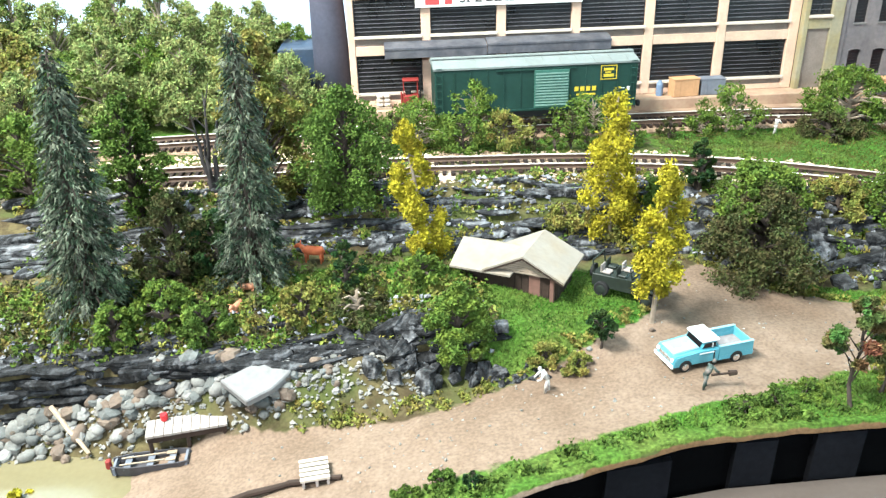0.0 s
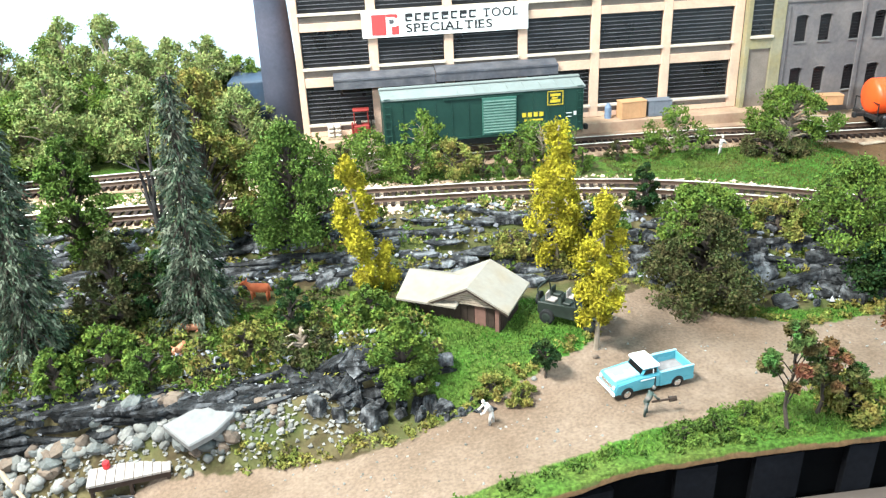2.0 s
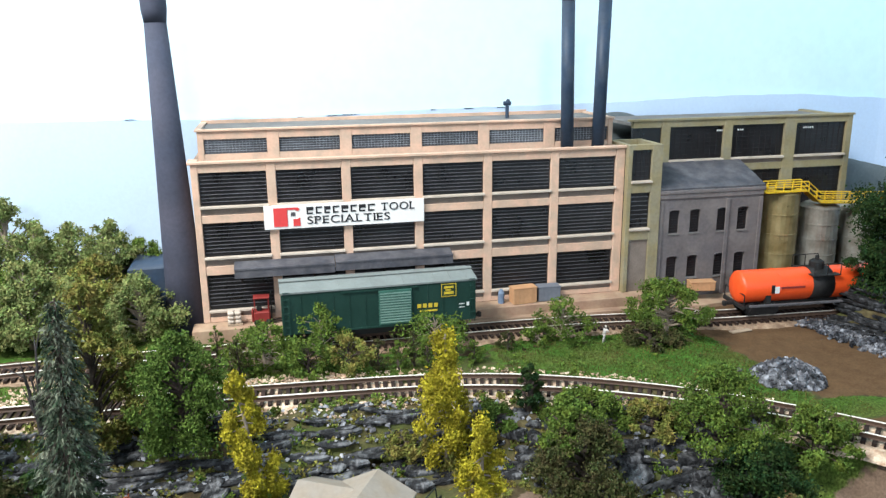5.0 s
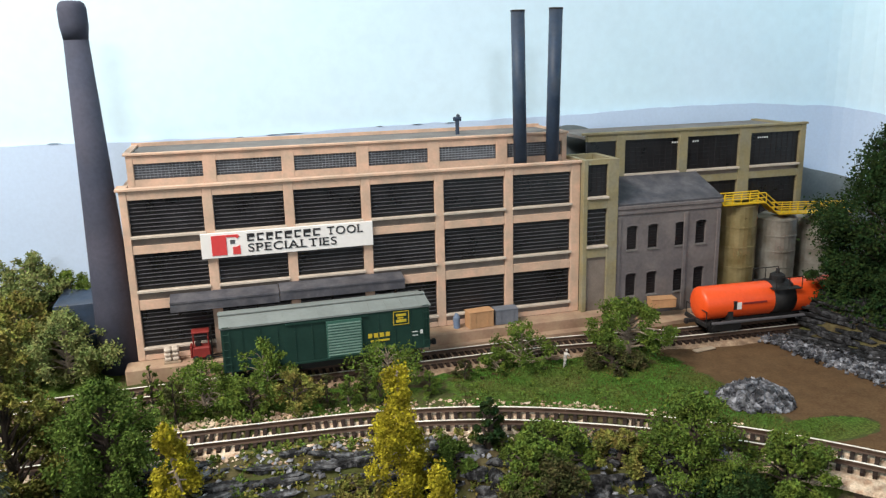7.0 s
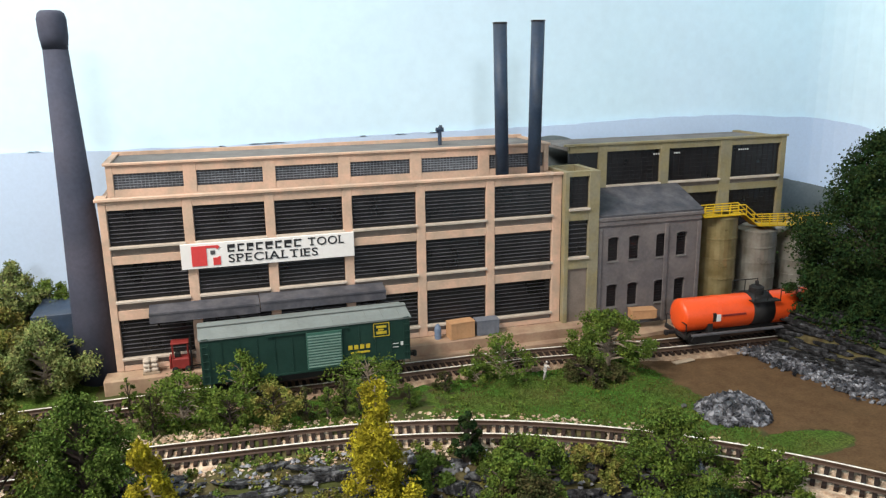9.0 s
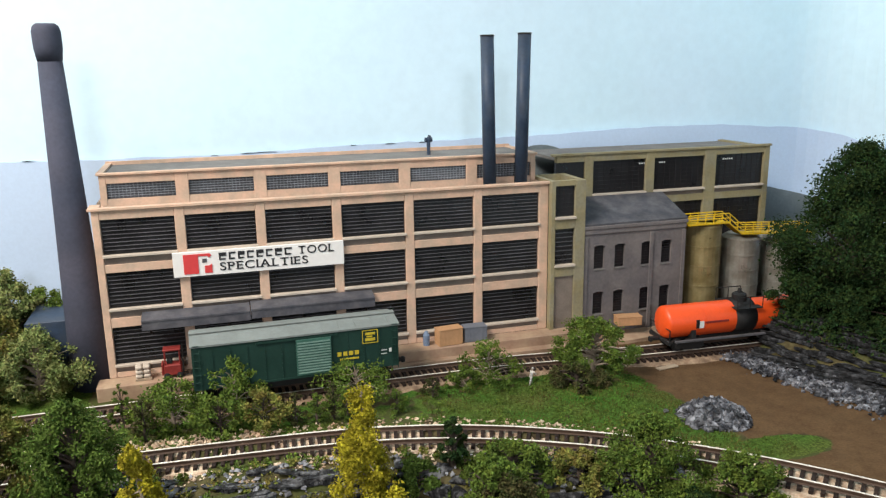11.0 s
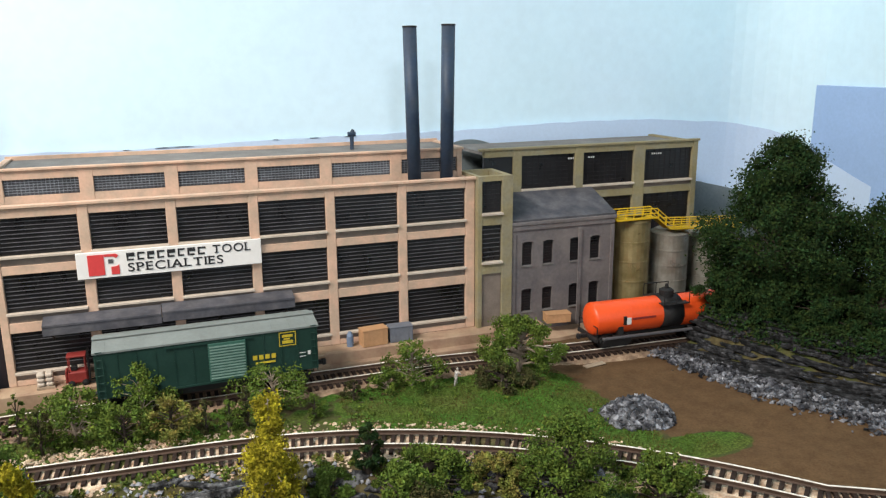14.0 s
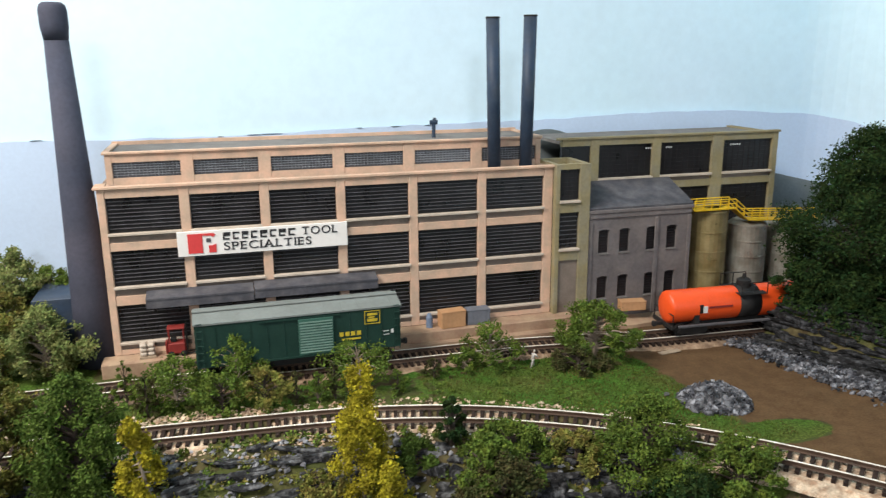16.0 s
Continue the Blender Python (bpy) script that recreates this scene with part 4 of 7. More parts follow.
# canopy over the loading dock
def build_canopy():
    c = thing("dock_canopy", 0, 0, 0, label="long dark blue-grey loading dock canopy in two lengths", category="canopy")
    for x0, x1, dz in ((-0.13, 0.60, 0.0), (0.605, 1.50, 0.008)):
        bm = bmesh.new()
        prism(bm, [(5.265, 0.425 + dz), (5.265, 0.437 + dz), (5.398, 0.462 + dz), (5.398, 0.445 + dz)], "x", x0, x1)
        part("roof_sheet", bm, M["slate"], c)
        bm = bmesh.new()
        box(bm, x0, x1, 5.27, 5.283, 0.365 + dz, 0.424 + dz)
        part("fascia_board", bm, M["slate"], c)
    for x in (-0.08, 0.45, 0.98, 1.45):
        bm = bmesh.new()
        tube(bm, [(x, 5.29, 0.385), (x, 5.398, 0.30)], [0.008, 0.008], 6)
        part("bracket", bm, M["black_iron"], c)


build_canopy()


def build_tower():
    t = thing("stair_tower", 0, 0, 0, label="narrow yellowed concrete stair tower with three stacked windows", category="tower")
    x0, x1, y = 2.948, 3.245, 5.345
    bm = bmesh.new()
    box(bm, x0, 2.985, y, y + 0.06, -0.09, 1.215, 0.003)
    box(bm, 3.155, x1, y, y + 0.06, -0.09, 1.215, 0.003)
    for z0, z1 in ((1.175, 1.215), (0.83, 0.925), (0.44, 0.535)):
        box(bm, 2.9855, 3.1545, y + 0.004, y + 0.055, z0, z1)
    box(bm, x1 - 0.05, x1, y + 0.0605, 5.75, -0.09, 1.215)
    box(bm, x0, x0 + 0.04, y + 0.0605, 5.75, 1.0, 1.215)
    box(bm, x0 + 0.041, x1 - 0.051, 5.71, 5.75, 1.0, 1.215)
    part("frame", bm, M["olive"], t)
    bm = bmesh.new()
    box(bm, x0 + 0.041, x1 - 0.051, y + 0.061, 5.709, 1.05, 1.09)
    part("roof", bm, M["roof_grey"], t)
    add_window(t, 2.986, 3.154, 0.928, 1.174, y + 0.03, 7, 4, M["muntin_dark"], M["glass_dark"], t=0.003)
    add_window(t, 2.986, 3.154, 0.538, 0.829, y + 0.03, 8, 4, M["muntin"], M["glass_dark"], t=0.003, skip_v=True)
    bm = bmesh.new()
    box(bm, 2.9865, 3.1535, y + 0.02, y + 0.05, -0.09, 0.439)
    part("lower_panel", bm, M["spandrel"], t, "blank grey lower panel")


build_tower()


def build_grey_house():
    g = thing("boiler_house", 0, 0, 0, label="two-storey weathered grey boiler house with a dark sloping roof", category="building")
    x0, x1, y = 3.25, 4.19, 5.37
    cols = [(3.344, 3.437), (3.532, 3.624), (3.779, 3.878), (3.967, 4.062)]
    rows = [(0.467, 0.668), (0.08, 0.276)]
    bm = bmesh.new()
    ex = [x0] + [v for c in cols for v in c] + [x1]
    # one wall sheet with its window holes
    zs = [-0.1, 0.08, 0.276, 0.467, 0.668, 0.80]
    grid = {}
    def corner(i, j, s):
        if (i, j, s) not in grid:
            grid[(i, j, s)] = bm.verts.new((ex[i], y + 0.06 * s, zs[j]))
        return grid[(i, j, s)]
    solid = lambda i, j: 0 <= i < len(ex) - 1 and 0 <= j < 5 and not (i % 2 == 1 and j in (1, 3))
    for i in range(len(ex) - 1):
        for j in range(5):
            if not solid(i, j):
                continue
            for s in (0, 1):
                bm.faces.new([corner(i, j, s), corner(i + 1, j, s), corner(i + 1, j + 1, s), corner(i, j + 1, s)])
            for di, dj, a, c in ((-1, 0, (0, 0), (0, 1)), (1, 0, (1, 0), (1, 1)), (0, -1, (0, 0), (1, 0)), (0, 1, (0, 1), (1, 1))):
                if not solid(i + di, j + dj):
                    bm.faces.new([corner(i + a[0], j + a[1], 0), corner(i + c[0], j + c[1], 0), corner(i + c[0], j + c[1], 1), corner(i + a[0], j + a[1], 1)])
    part("front_wall", bm, M["grey_wall"], g)
    for x in (x0, x0 + 0.60, x1 - 0.035):
        part("pilaster", box(bmesh.new(), x, x + 0.035, y - 0.012, y - 0.0005, -0.1, 0.745, 0.003), M["grey_wall"], g)
    bm = bmesh.new()
    box(bm, x0 - 0.012, x1 + 0.012, y - 0.02, y + 0.06, 0.8005, 0.83, 0.004)
    box(bm, x0, x1, y - 0.012, y - 0.0005, 0.76, 0.80, 0.003)
    part("cornice", bm, M["grey_wall"], g)
    bm = bmesh.new()
    prism(bm, [(y + 0.061, -0.1), (y + 0.42, -0.1), (y + 0.42, 0.985), (y + 0.061, 0.82)], "x", x1 - 0.05, x1)
    part("gable_wall", bm, M["brick_red"], g)
    bm = bmesh.new()
    prism(bm, [(y - 0.01, 0.831), (y + 0.40, 0.985), (y + 0.40, 1.0), (y - 0.01, 0.846)], "x", x0, x1 + 0.01)
    part("roof", bm, M["slate"], g)
    bm = bmesh.new()
    box(bm, x0, x1 - 0.051, y + 0.40, y + 0.44, 0.5, 0.96)
    part("rear_wall", bm, M["grey_wall"], g)
    for a, c in cols:
        for z0, z1 in rows:
            gl, mm = bmesh.new(), bmesh.new()
            mid, r = (a + c) / 2, (c - a) / 2
            window_unit(gl, mm, a + 0.0005, c - 0.0005, z0 + 0.0005, z1 - 0.0005, y + 0.025, 9, 2, 0.003, True)
            w = part("window", gl, M["glass_dark"], g)
            part("window_grille", mm, M["muntin_dark"], w)
            ar = bmesh.new()
            pts = [(mid + (r + 0.006) * math.cos(v), z1 - 0.010 + 0.016 * math.sin(v)) for v in [math.pi * k / 8 for k in range(9)]]
            inner = [(mid + (r - 0.008) * math.cos(v), z1 - 0.011 + 0.009 * math.sin(v)) for v in [math.pi * k / 8 for k in range(9)]]
            for k in range(8):
                q = [ar.verts.new((u, yy, v)) for yy in (y - 0.006, y + 0.02) for u, v in (pts[k], pts[k + 1], inner[k + 1], inner[k])]
                for fc in ((0, 1, 2, 3), (4, 5, 6, 7), (0, 1, 5, 4), (2, 3, 7, 6)):
                    ar.faces.new([q[i] for i in fc])
            bmesh.ops.remove_doubles(ar, verts=ar.verts[:], dist=0.0003)
            part("arch", ar, M["grey_wall"], w)
            sl = bmesh.new()
            box(sl, a - 0.004, c + 0.004, y - 0.008, y - 0.0005, z0 - 0.010, z0 - 0.001)
            part("sill", sl, M["roof_grey"], w)


build_grey_house()


def build_back_factory():
    b = thing("rear_factory", 0, 0, 0, label="long yellowed concrete factory wing with brown-black windows behind the tanks", category="factory")
    x0, x1, y = 3.26, 5.31, 5.80
    bays = [(2.99, 3.46), (3.54, 4.05), (4.133, 4.645), (4.76, 5.268)]
    bm = bmesh.new()
    ex = [3.46, 3.54, 4.05, 4.133, 4.645, 4.76, 5.268, 5.325]
    for k in range(0, 8, 2):
        box(bm, ex[k], ex[k + 1], y, y + 0.06, -0.1, 1.35, 0.003)
    for a, c in bays[1:]:
        for z0, z1 in ((1.295, 1.35), (0.895, 0.955), (0.45, 0.55), (-0.1, 0.1)):
            box(bm, a + 0.0005, c - 0.0005, y + 0.004, y + 0.055, z0, z1)
    box(bm, 3.2, 3.4595, y + 0.004, y + 0.055, 1.295, 1.35)
    box(bm, 3.15, 5.335, y - 0.012, y + 0.03, 1.35, 1.37, 0.003)
    box(bm, 5.265, 5.325, y + 0.0605, 6.5, -0.1, 1.35)
    part("frame", bm, M["olive"], b)
    for a, c in bays[1:]:
        bm = bmesh.new()
        box(bm, a + 0.001, c - 0.001, y + 0.018, y + 0.05, 0.955, 1.01)
        part("brick_panel", bm, M["spandrel"], b)
        add_window(b, a + 0.001, c - 0.001, 1.012, 1.294, y + 0.03, 8, 9, M["muntin_dark"], M["glass_dark"], t=0.0025)
        add_window(b, a + 0.001, c - 0.001, 0.552, 0.894, y + 0.03, 8, 9, M["muntin_dark"], M["glass_dark"], t=0.0025)
    bm = bmesh.new()
    box(bm, 3.2, 3.459, y + 0.02, y + 0.05, 0.9, 1.294)
    part("window", bm, M["glass_dark"], b)
    bm = bmesh.new()
    box(bm, 3.2, 5.264, y + 0.061, 6.5, 1.31, 1.335)
    part("roof", bm, M["roof_grey"], b)
    # white chips on the dark glazing paint in the brightness of a few panes
    for xx, n in ((3.99, 4), (4.19, 3), (4.84, 5)):
        for k in range(n):
            bm = bmesh.new()
            box(bm, xx + k * 0.022, xx + k * 0.022 + 0.014, y + 0.022, y + 0.0235, 1.245, 1.258)
            part("bright_pane", bm, M["white_mark"], b)


build_back_factory()


def build_chimney():
    c = thing("factory_chimney", -0.53, 5.62, 0, label="tall tapering sooty grey chimney with a rounded cap beside the factory", category="chimney")
    bm = bmesh.new()
    tube(bm, [(0, 0, -0.15), (0, 0, 0.42), (-0.008, 0, 1.2), (-0.02, 0, 2.17)], [0.143, 0.133, 0.108, 0.077], 24)
    part("shaft", bm, M["chimney"], c, smooth=True)
    bm = bmesh.new()
    tube(bm, [(-0.02, 0, 2.171), (-0.021, 0, 2.255), (-0.022, 0, 2.36), (-0.022, 0, 2.395), (-0.022, 0, 2.412)], [0.0772, 0.089, 0.090, 0.080, 0.060], 24)
    part("cap", bm, M["chimney"], c, smooth=True)
    bm = bmesh.new()
    box(bm, -0.36, 0.13, -0.13, 0.35, -0.16, 0.40, 0.006)
    s = part("chimney_house", bm, M["stack"])
    s.matrix_world = pose(-0.56 * D, 5.72 * D, 0, 0, 0, 0)
    tagged(s, "dark blue-grey flat-roofed lean-to at the chimney foot", "building")


build_chimney()

for x, zt, lean in ((2.50, 2.32, -0.022), (2.76, 2.335, 0.022)):
    bm = bmesh.new()
    tube(bm, [(0, 0, 1.165), (lean, 0, zt)], [0.051, 0.051], 20)
    st = thing("exhaust_stack", x, 5.53, 0, label="slim dark blue-grey exhaust stack rising from the factory roof", category="stack", group="roof stacks")
    part("pipe", bm, M["stack"], st, smooth=True)
    bm = bmesh.new()
    tube(bm, [(lean, 0, zt - 0.004), (lean, 0, zt + 0.008)], [0.054, 0.054], 20)
    part("rim", bm, M["black_iron"], st)

v = thing("roof_vent", 2.115, 5.92, 0, label="small dark pipe vent with a cross cap on the roof", category="vent")
bm = bmesh.new()
tube(bm, [(0, 0, 1.40), (0, 0, 1.52)], [0.016, 0.016], 10)
part("pipe", bm, M["stack"], v)
bm = bmesh.new()
tube(bm, [(-0.03, 0, 1.525), (0.03, 0, 1.525)], [0.018, 0.018], 10)
tube(bm, [(0.0, 0, 1.526), (0.012, 0, 1.56)], [0.018, 0.012], 8)
part("cap", bm, M["stack"], v)


def build_silos():
    for k, (x, z1, m) in enumerate(((4.455, 0.745, "steel_brown"), (4.86, 0.60, "steel"), (5.27, 0.575, "steel"))):
        s = thing("storage_silo", x, 5.52, 0, label="tall riveted silver storage silo with hooped seams" if k else "tall rust-tinged silver storage silo with hooped seams", category="silo", group="silo row")
        bm = bmesh.new()
        tube(bm, [(0, 0, -0.1), (0, 0, z1), (0, 0, z1 + 0.03)], [0.165, 0.165, 0.12], 28)
        part("shell", bm, M[m], s, smooth=False)
        n = 5
        for j in range(n):
            z = 0.02 + (z1 - 0.06) * j / (n - 1) + 0.03
            bm = bmesh.new()
            tube(bm, [(0, 0, z - 0.006), (0, 0, z + 0.006)], [0.170, 0.170], 28)
            part("hoop", bm, M[m], s)


build_silos()


def build_walkway():
    w = thing("silo_walkway", 0, 0, 0, label="bright yellow railed walkway stepping down over the silos", category="walkway")
    path = [(4.21, 0.775), (4.60, 0.775), (4.74, 0.665), (5.50, 0.625)]
    for y in (5.36, 5.46):
        for dz in (0.035, 0.075):
            bm = bmesh.new()
            tube(bm, [(x, y, z + dz) for x, z in path], [0.0052] * 4, 6)
            part("rail", bm, M["yellow"], w)
        n = 16
        for k in range(n + 1):
            x = 4.21 + 1.29 * k / n
            z = line(x, *path)
            bm = bmesh.new()
            tube(bm, [(x, y, z - 0.005), (x, y, z + 0.078)], [0.004, 0.004], 6)
            part("post", bm, M["yellow"], w)
    for (a, za), (c, zc) in zip(path, path[1:]):
        bm = bmesh.new()
        q = [(a, 5.35, za), (c, 5.35, zc), (c, 5.47, zc), (a, 5.47, za)]
        lo = [bm.verts.new((x, y, z - 0.010)) for x, y, z in q]
        hi = [bm.verts.new(p) for p in q]
        bm.faces.new(lo[::-1]); bm.faces.new(hi)
        for k in range(4):
            bm.faces.new((lo[k], lo[(k + 1) % 4], hi[(k + 1) % 4], hi[k]))
        part("deck", bm, M["yellow"], w)


build_walkway()

# ---- rocks ----
def rock_block(rng, w, d, h, n=9):
    """A broken flat block with an uneven rim and top."""
    ang = np.sort(rng.uniform(0, 6.283, n))
    rim = [(w * math.cos(a) * rng.uniform(0.75, 1.05), d * math.sin(a) * rng.uniform(0.75, 1.05)) for a in ang]
    bm = bmesh.new()
    lo = [bm.verts.new((x * 0.94, y * 0.94, -h * rng.uniform(0.45, 0.6))) for x, y in rim]
    mid = [bm.verts.new((x * rng.uniform(0.97, 1.06), y * rng.uniform(0.97, 1.06), h * rng.uniform(0.05, 0.3))) for x, y in rim]
    hi = [bm.verts.new((x * rng.uniform(0.80, 0.93), y * rng.uniform(0.80, 0.93), h * rng.uniform(0.38, 0.6))) for x, y in rim]
    for a, c in ((lo, mid), (mid, hi)):
        for k in range(n):
            bm.faces.new((a[k], a[(k + 1) % n], c[(k + 1) % n], c[k]))
    top = bm.verts.new((rng.normal(0, w * 0.2), rng.normal(0, d * 0.2), h * rng.uniform(0.5, 0.62)))
    for k in range(n):
        bm.faces.new((hi[k], hi[(k + 1) % n], top))
    bm.faces.new(lo[::-1])
    return bm


rng = np.random.default_rng(11)
slab_meshes = []
for k in range(26):
    me = mesh_of("rock_slab", rock_block(rng, rng.uniform(0.08, 0.24), rng.uniform(0.035, 0.085), rng.uniform(0.022, 0.045), 11))
    me.materials.append(M["rock"])
    slab_meshes.append(me)
# slab copies in the shade-darkened rock, for the knoll and lower bank
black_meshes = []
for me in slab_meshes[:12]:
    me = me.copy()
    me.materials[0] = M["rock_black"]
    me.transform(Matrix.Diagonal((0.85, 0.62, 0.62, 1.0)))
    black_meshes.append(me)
thin_meshes = []
for me in slab_meshes:
    me = me.copy()
    me.transform(Matrix.Diagonal((0.85, 0.8, 0.72, 1.0)))
    thin_meshes.append(me)
lump_meshes = []
for k in range(12):
    w = rng.uniform(0.035, 0.075)
    me = mesh_of("rock_lump", rock_block(rng, w, w * rng.uniform(0.6, 1), w * rng.uniform(0.7, 1.2), 7))
    me.materials.append(M["rock"])
    lump_meshes.append(me)


def lay(name, me, parent, x, y, z, rz, tilt=6.0):
    ob = new(name, me)
    ob.parent = parent
    ob.matrix_basis = pose(x * D, y * D, z * D, rng.normal(0, tilt), rng.normal(0, tilt * 0.6), rz) @ Matrix.Diagonal((rng.uniform(0.55, 1.55), rng.uniform(0.8, 1.3), rng.uniform(0.6, 1.6), 1))
    return ob


def cliff(name, label, x0, x1, foot, top, levels, per, skip=0.12, tilt=6.0, meshes=slab_meshes):
    c = thing(name, 0, 0, 0, label=label, category="rock face", kind="structure")
    for lev in range(levels):
        k = (lev + 0.4) / levels
        x = x0 + rng.uniform(0, 0.1)
        while x < x1:
            y = foot(x) + (top(x) - foot(x)) * k + rng.normal(0, 0.025)
            d = math.degrees(math.atan2(foot(x + 0.1) - foot(x - 0.1), 0.2))
            if rng.random() > skip:
                lay("rock_slab", meshes[rng.integers(len(meshes))], c, x, y, ground_z(x, y) + 0.012, d + rng.normal(0, 8), tilt)
            x += per * rng.uniform(0.7, 1.3)
    return c


cliff("upper_rock_face", "dark grey layered rock face stepping up to the railway", -2.2, 1.5, lambda x: 3.34, lambda x: main_track(x) - 0.24, 9, 0.16, 0.14, 6.0, thin_meshes)
right_face = cliff("side_rock_face", "dark blue-grey broken rock slope below the curve", 1.5, 2.75, lambda x: line(x, (1.39, 3.42), (1.64, 3.02), (2.05, 2.92), (2.66, 2.82)), lambda x: main_track(x) - 0.26, 7, 0.17, 0.25, 12)
cliff("lower_rock_face", "layered rock bank above the stony shore, coloured black for its shade", -2.3, 0.28, lambda x: 2.575, lambda x: 2.70, 6, 0.13, 0.30, 8, black_meshes[:8] + black_meshes[:8] + slab_meshes[:5])
lower = bpy.data.objects["lower_rock_face"]
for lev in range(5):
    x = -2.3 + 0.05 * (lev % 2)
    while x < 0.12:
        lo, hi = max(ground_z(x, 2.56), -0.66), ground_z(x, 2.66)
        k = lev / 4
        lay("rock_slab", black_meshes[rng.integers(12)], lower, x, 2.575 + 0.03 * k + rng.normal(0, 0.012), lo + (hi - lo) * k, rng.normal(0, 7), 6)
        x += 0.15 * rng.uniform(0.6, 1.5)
knoll_face = thing("knoll_rock_face", 0, 0, 0, label="layered rock at the foot of the wooded knoll, coloured dark for shade", category="rock face", kind="structure")
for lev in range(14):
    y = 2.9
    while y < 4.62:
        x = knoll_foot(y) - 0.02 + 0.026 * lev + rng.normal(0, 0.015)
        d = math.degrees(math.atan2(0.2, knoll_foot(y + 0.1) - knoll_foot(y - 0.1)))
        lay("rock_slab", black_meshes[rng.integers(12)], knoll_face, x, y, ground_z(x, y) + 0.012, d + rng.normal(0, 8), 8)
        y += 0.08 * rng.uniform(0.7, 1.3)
for k in range(60):
    x = rng.uniform(1.35, 2.7)
    f = line(x, (1.35, 3.3), (1.64, 2.95), (2.05, 2.86), (2.66, 2.78))
    y = f + rng.uniform(0, 0.75) * (main_track(x) - 0.2 - f)
    lay("rock_lump", lump_meshes[rng.integers(12)], right_face, x, y, ground_z(x, y) + 0.015, rng.uniform(0, 360), 20)

rubble = thing("dark_rubble", 0, 0, 0, label="tumbled dark grey rocks beside the sandy road", category="rocks")
for k in range(46):
    x, y = rng.normal(0.02, 0.17), rng.uniform(2.43, 2.68)
    lay("rock_lump", lump_meshes[rng.integers(12)], rubble, x, y, ground_z(x, y) + 0.02, rng.uniform(0, 360), 25)
lay("rock_slab", slab_meshes[3], rubble, -0.15, 2.66, ground_z(-0.15, 2.66) + 0.05, 20, 14)
lay("rock_slab", slab_meshes[7], rubble, 0.03, 2.60, ground_z(0.03, 2.60) + 0.04, -10, 14)
for k in range(16):
    x, y = rng.uniform(0.28, 0.50), rng.uniform(2.38, 2.47)
    lay("rock_lump", lump_meshes[rng.integers(12)], rubble, x, y, ground_z(x, y), rng.uniform(0, 360), 25).scale = (0.5, 0.5, 0.5)

# pale stones of the shore
def pebble(rng, s):
    bm = bmesh.new()
    bmesh.ops.create_icosphere(bm, subdivisions=2, radius=s)
    sx, sy, sz, off = rng.uniform(0.8, 1.4), rng.uniform(0.7, 1.0), rng.uniform(0.6, 0.95), rng.uniform(0, 50)
    for v in bm.verts:
        q = 1 + 0.50 * noise.noise(v.co / s * 1.1 + Vector((off, 0, 0)))
        v.co = Vector((v.co.x * sx * q, v.co.y * sy * q, v.co.z * sz * q))
    return bm


stone_meshes = []
for k in range(14):
    me = mesh_of("stone", pebble(rng, 1.0), k % 3 == 0)
    me.materials.append(mat("pale_river_stone", [(0.18, 0.175, 0.16), (0.115, 0.118, 0.112), (0.14, 0.105, 0.08), (0.24, 0.23, 0.215)][k % 4], 0.85, var=0.25, scale=5, fine=40, objvar=0.25, bump=0.2) if k < 4 else stone_meshes[k % 4].materials[0])
    stone_meshes.append(me)
bank = thing("stone_bank", 0, 0, 0, label="pale grey and tan river stones heaped along the shore", category="stones")
for k in range(300):
    x = rng.uniform(-1.95, -0.35)
    y = rng.triangular(2.34, 2.53, 2.59) + 0.0
    if -1.24 < x < -0.82 and y < 2.50:
        y += 0.13
    s = rng.uniform(0.014, 0.042) * (0.55 if y < 2.40 else 1.0)
    if x > -0.6:
        s *= 0.6
    ob = lay("stone", stone_meshes[rng.integers(14)], bank, x, y, max(ground_z(x, y), -0.672) + s * 0.35, rng.uniform(0, 360), 20)
    ob.scale = (s, s, s)
pl, sz = [], []
for k in range(1100):
    x = rng.uniform(-2.0, 0.0)
    y = rng.triangular(2.34, 2.50, 2.60)
    pl.append((x, y, max(ground_z(x, y), -0.672) + 0.004)); sz.append(rng.uniform(0.006, 0.016))
scatter_stones("shore_gravel", pl, sz, M["rock_pale"], "pale gravel between the shore stones", rng)
pl, sz = [], []
for k in range(1700):
    x = rng.uniform(-2.1, 2.7)
    f = line(x, (-0.6, 3.38), (0.93, 3.50), (1.39, 3.42), (1.64, 2.98), (2.66, 2.78))
    y = f + rng.random() ** 1.2 * (main_track(x) - 0.2 - f)
    pl.append((x, y, ground_z(x, y) + 0.02 * rng.random())); sz.append(rng.uniform(0.006, 0.022))
for k in range(900):
    x, y = rng.uniform(-2.1, 0.3), rng.uniform(2.56, 2.85)
    pl.append((x, y, ground_z(x, y) + 0.02 * rng.random())); sz.append(rng.uniform(0.006, 0.02))
scatter_stones("rock_chips", pl, sz, M["rock_mid"], "grey broken rock chips strewn over the ledges", rng)
pl, sz = [], []
for k in range(260):
    x = rng.uniform(-0.8, 2.4)
    y = rng.uniform(road_near(x), road_far(x)) if road_far(x) > road_near(x) else 2.2
    pl.append((x, y, ground_z(x, y) + 0.002)); sz.append(rng.uniform(0.003, 0.009))
scatter_stones("road_pebbles", pl, sz, M["rock_pale"], "small pebbles on the sandy road", rng)

sl = thing("flat_slab", -0.71, 2.485, ground_z(-0.71, 2.485) + 0.055, 18, "large pale flat slab of stone leaning on the shore stones", "stone slab")
bm = bmesh.new()
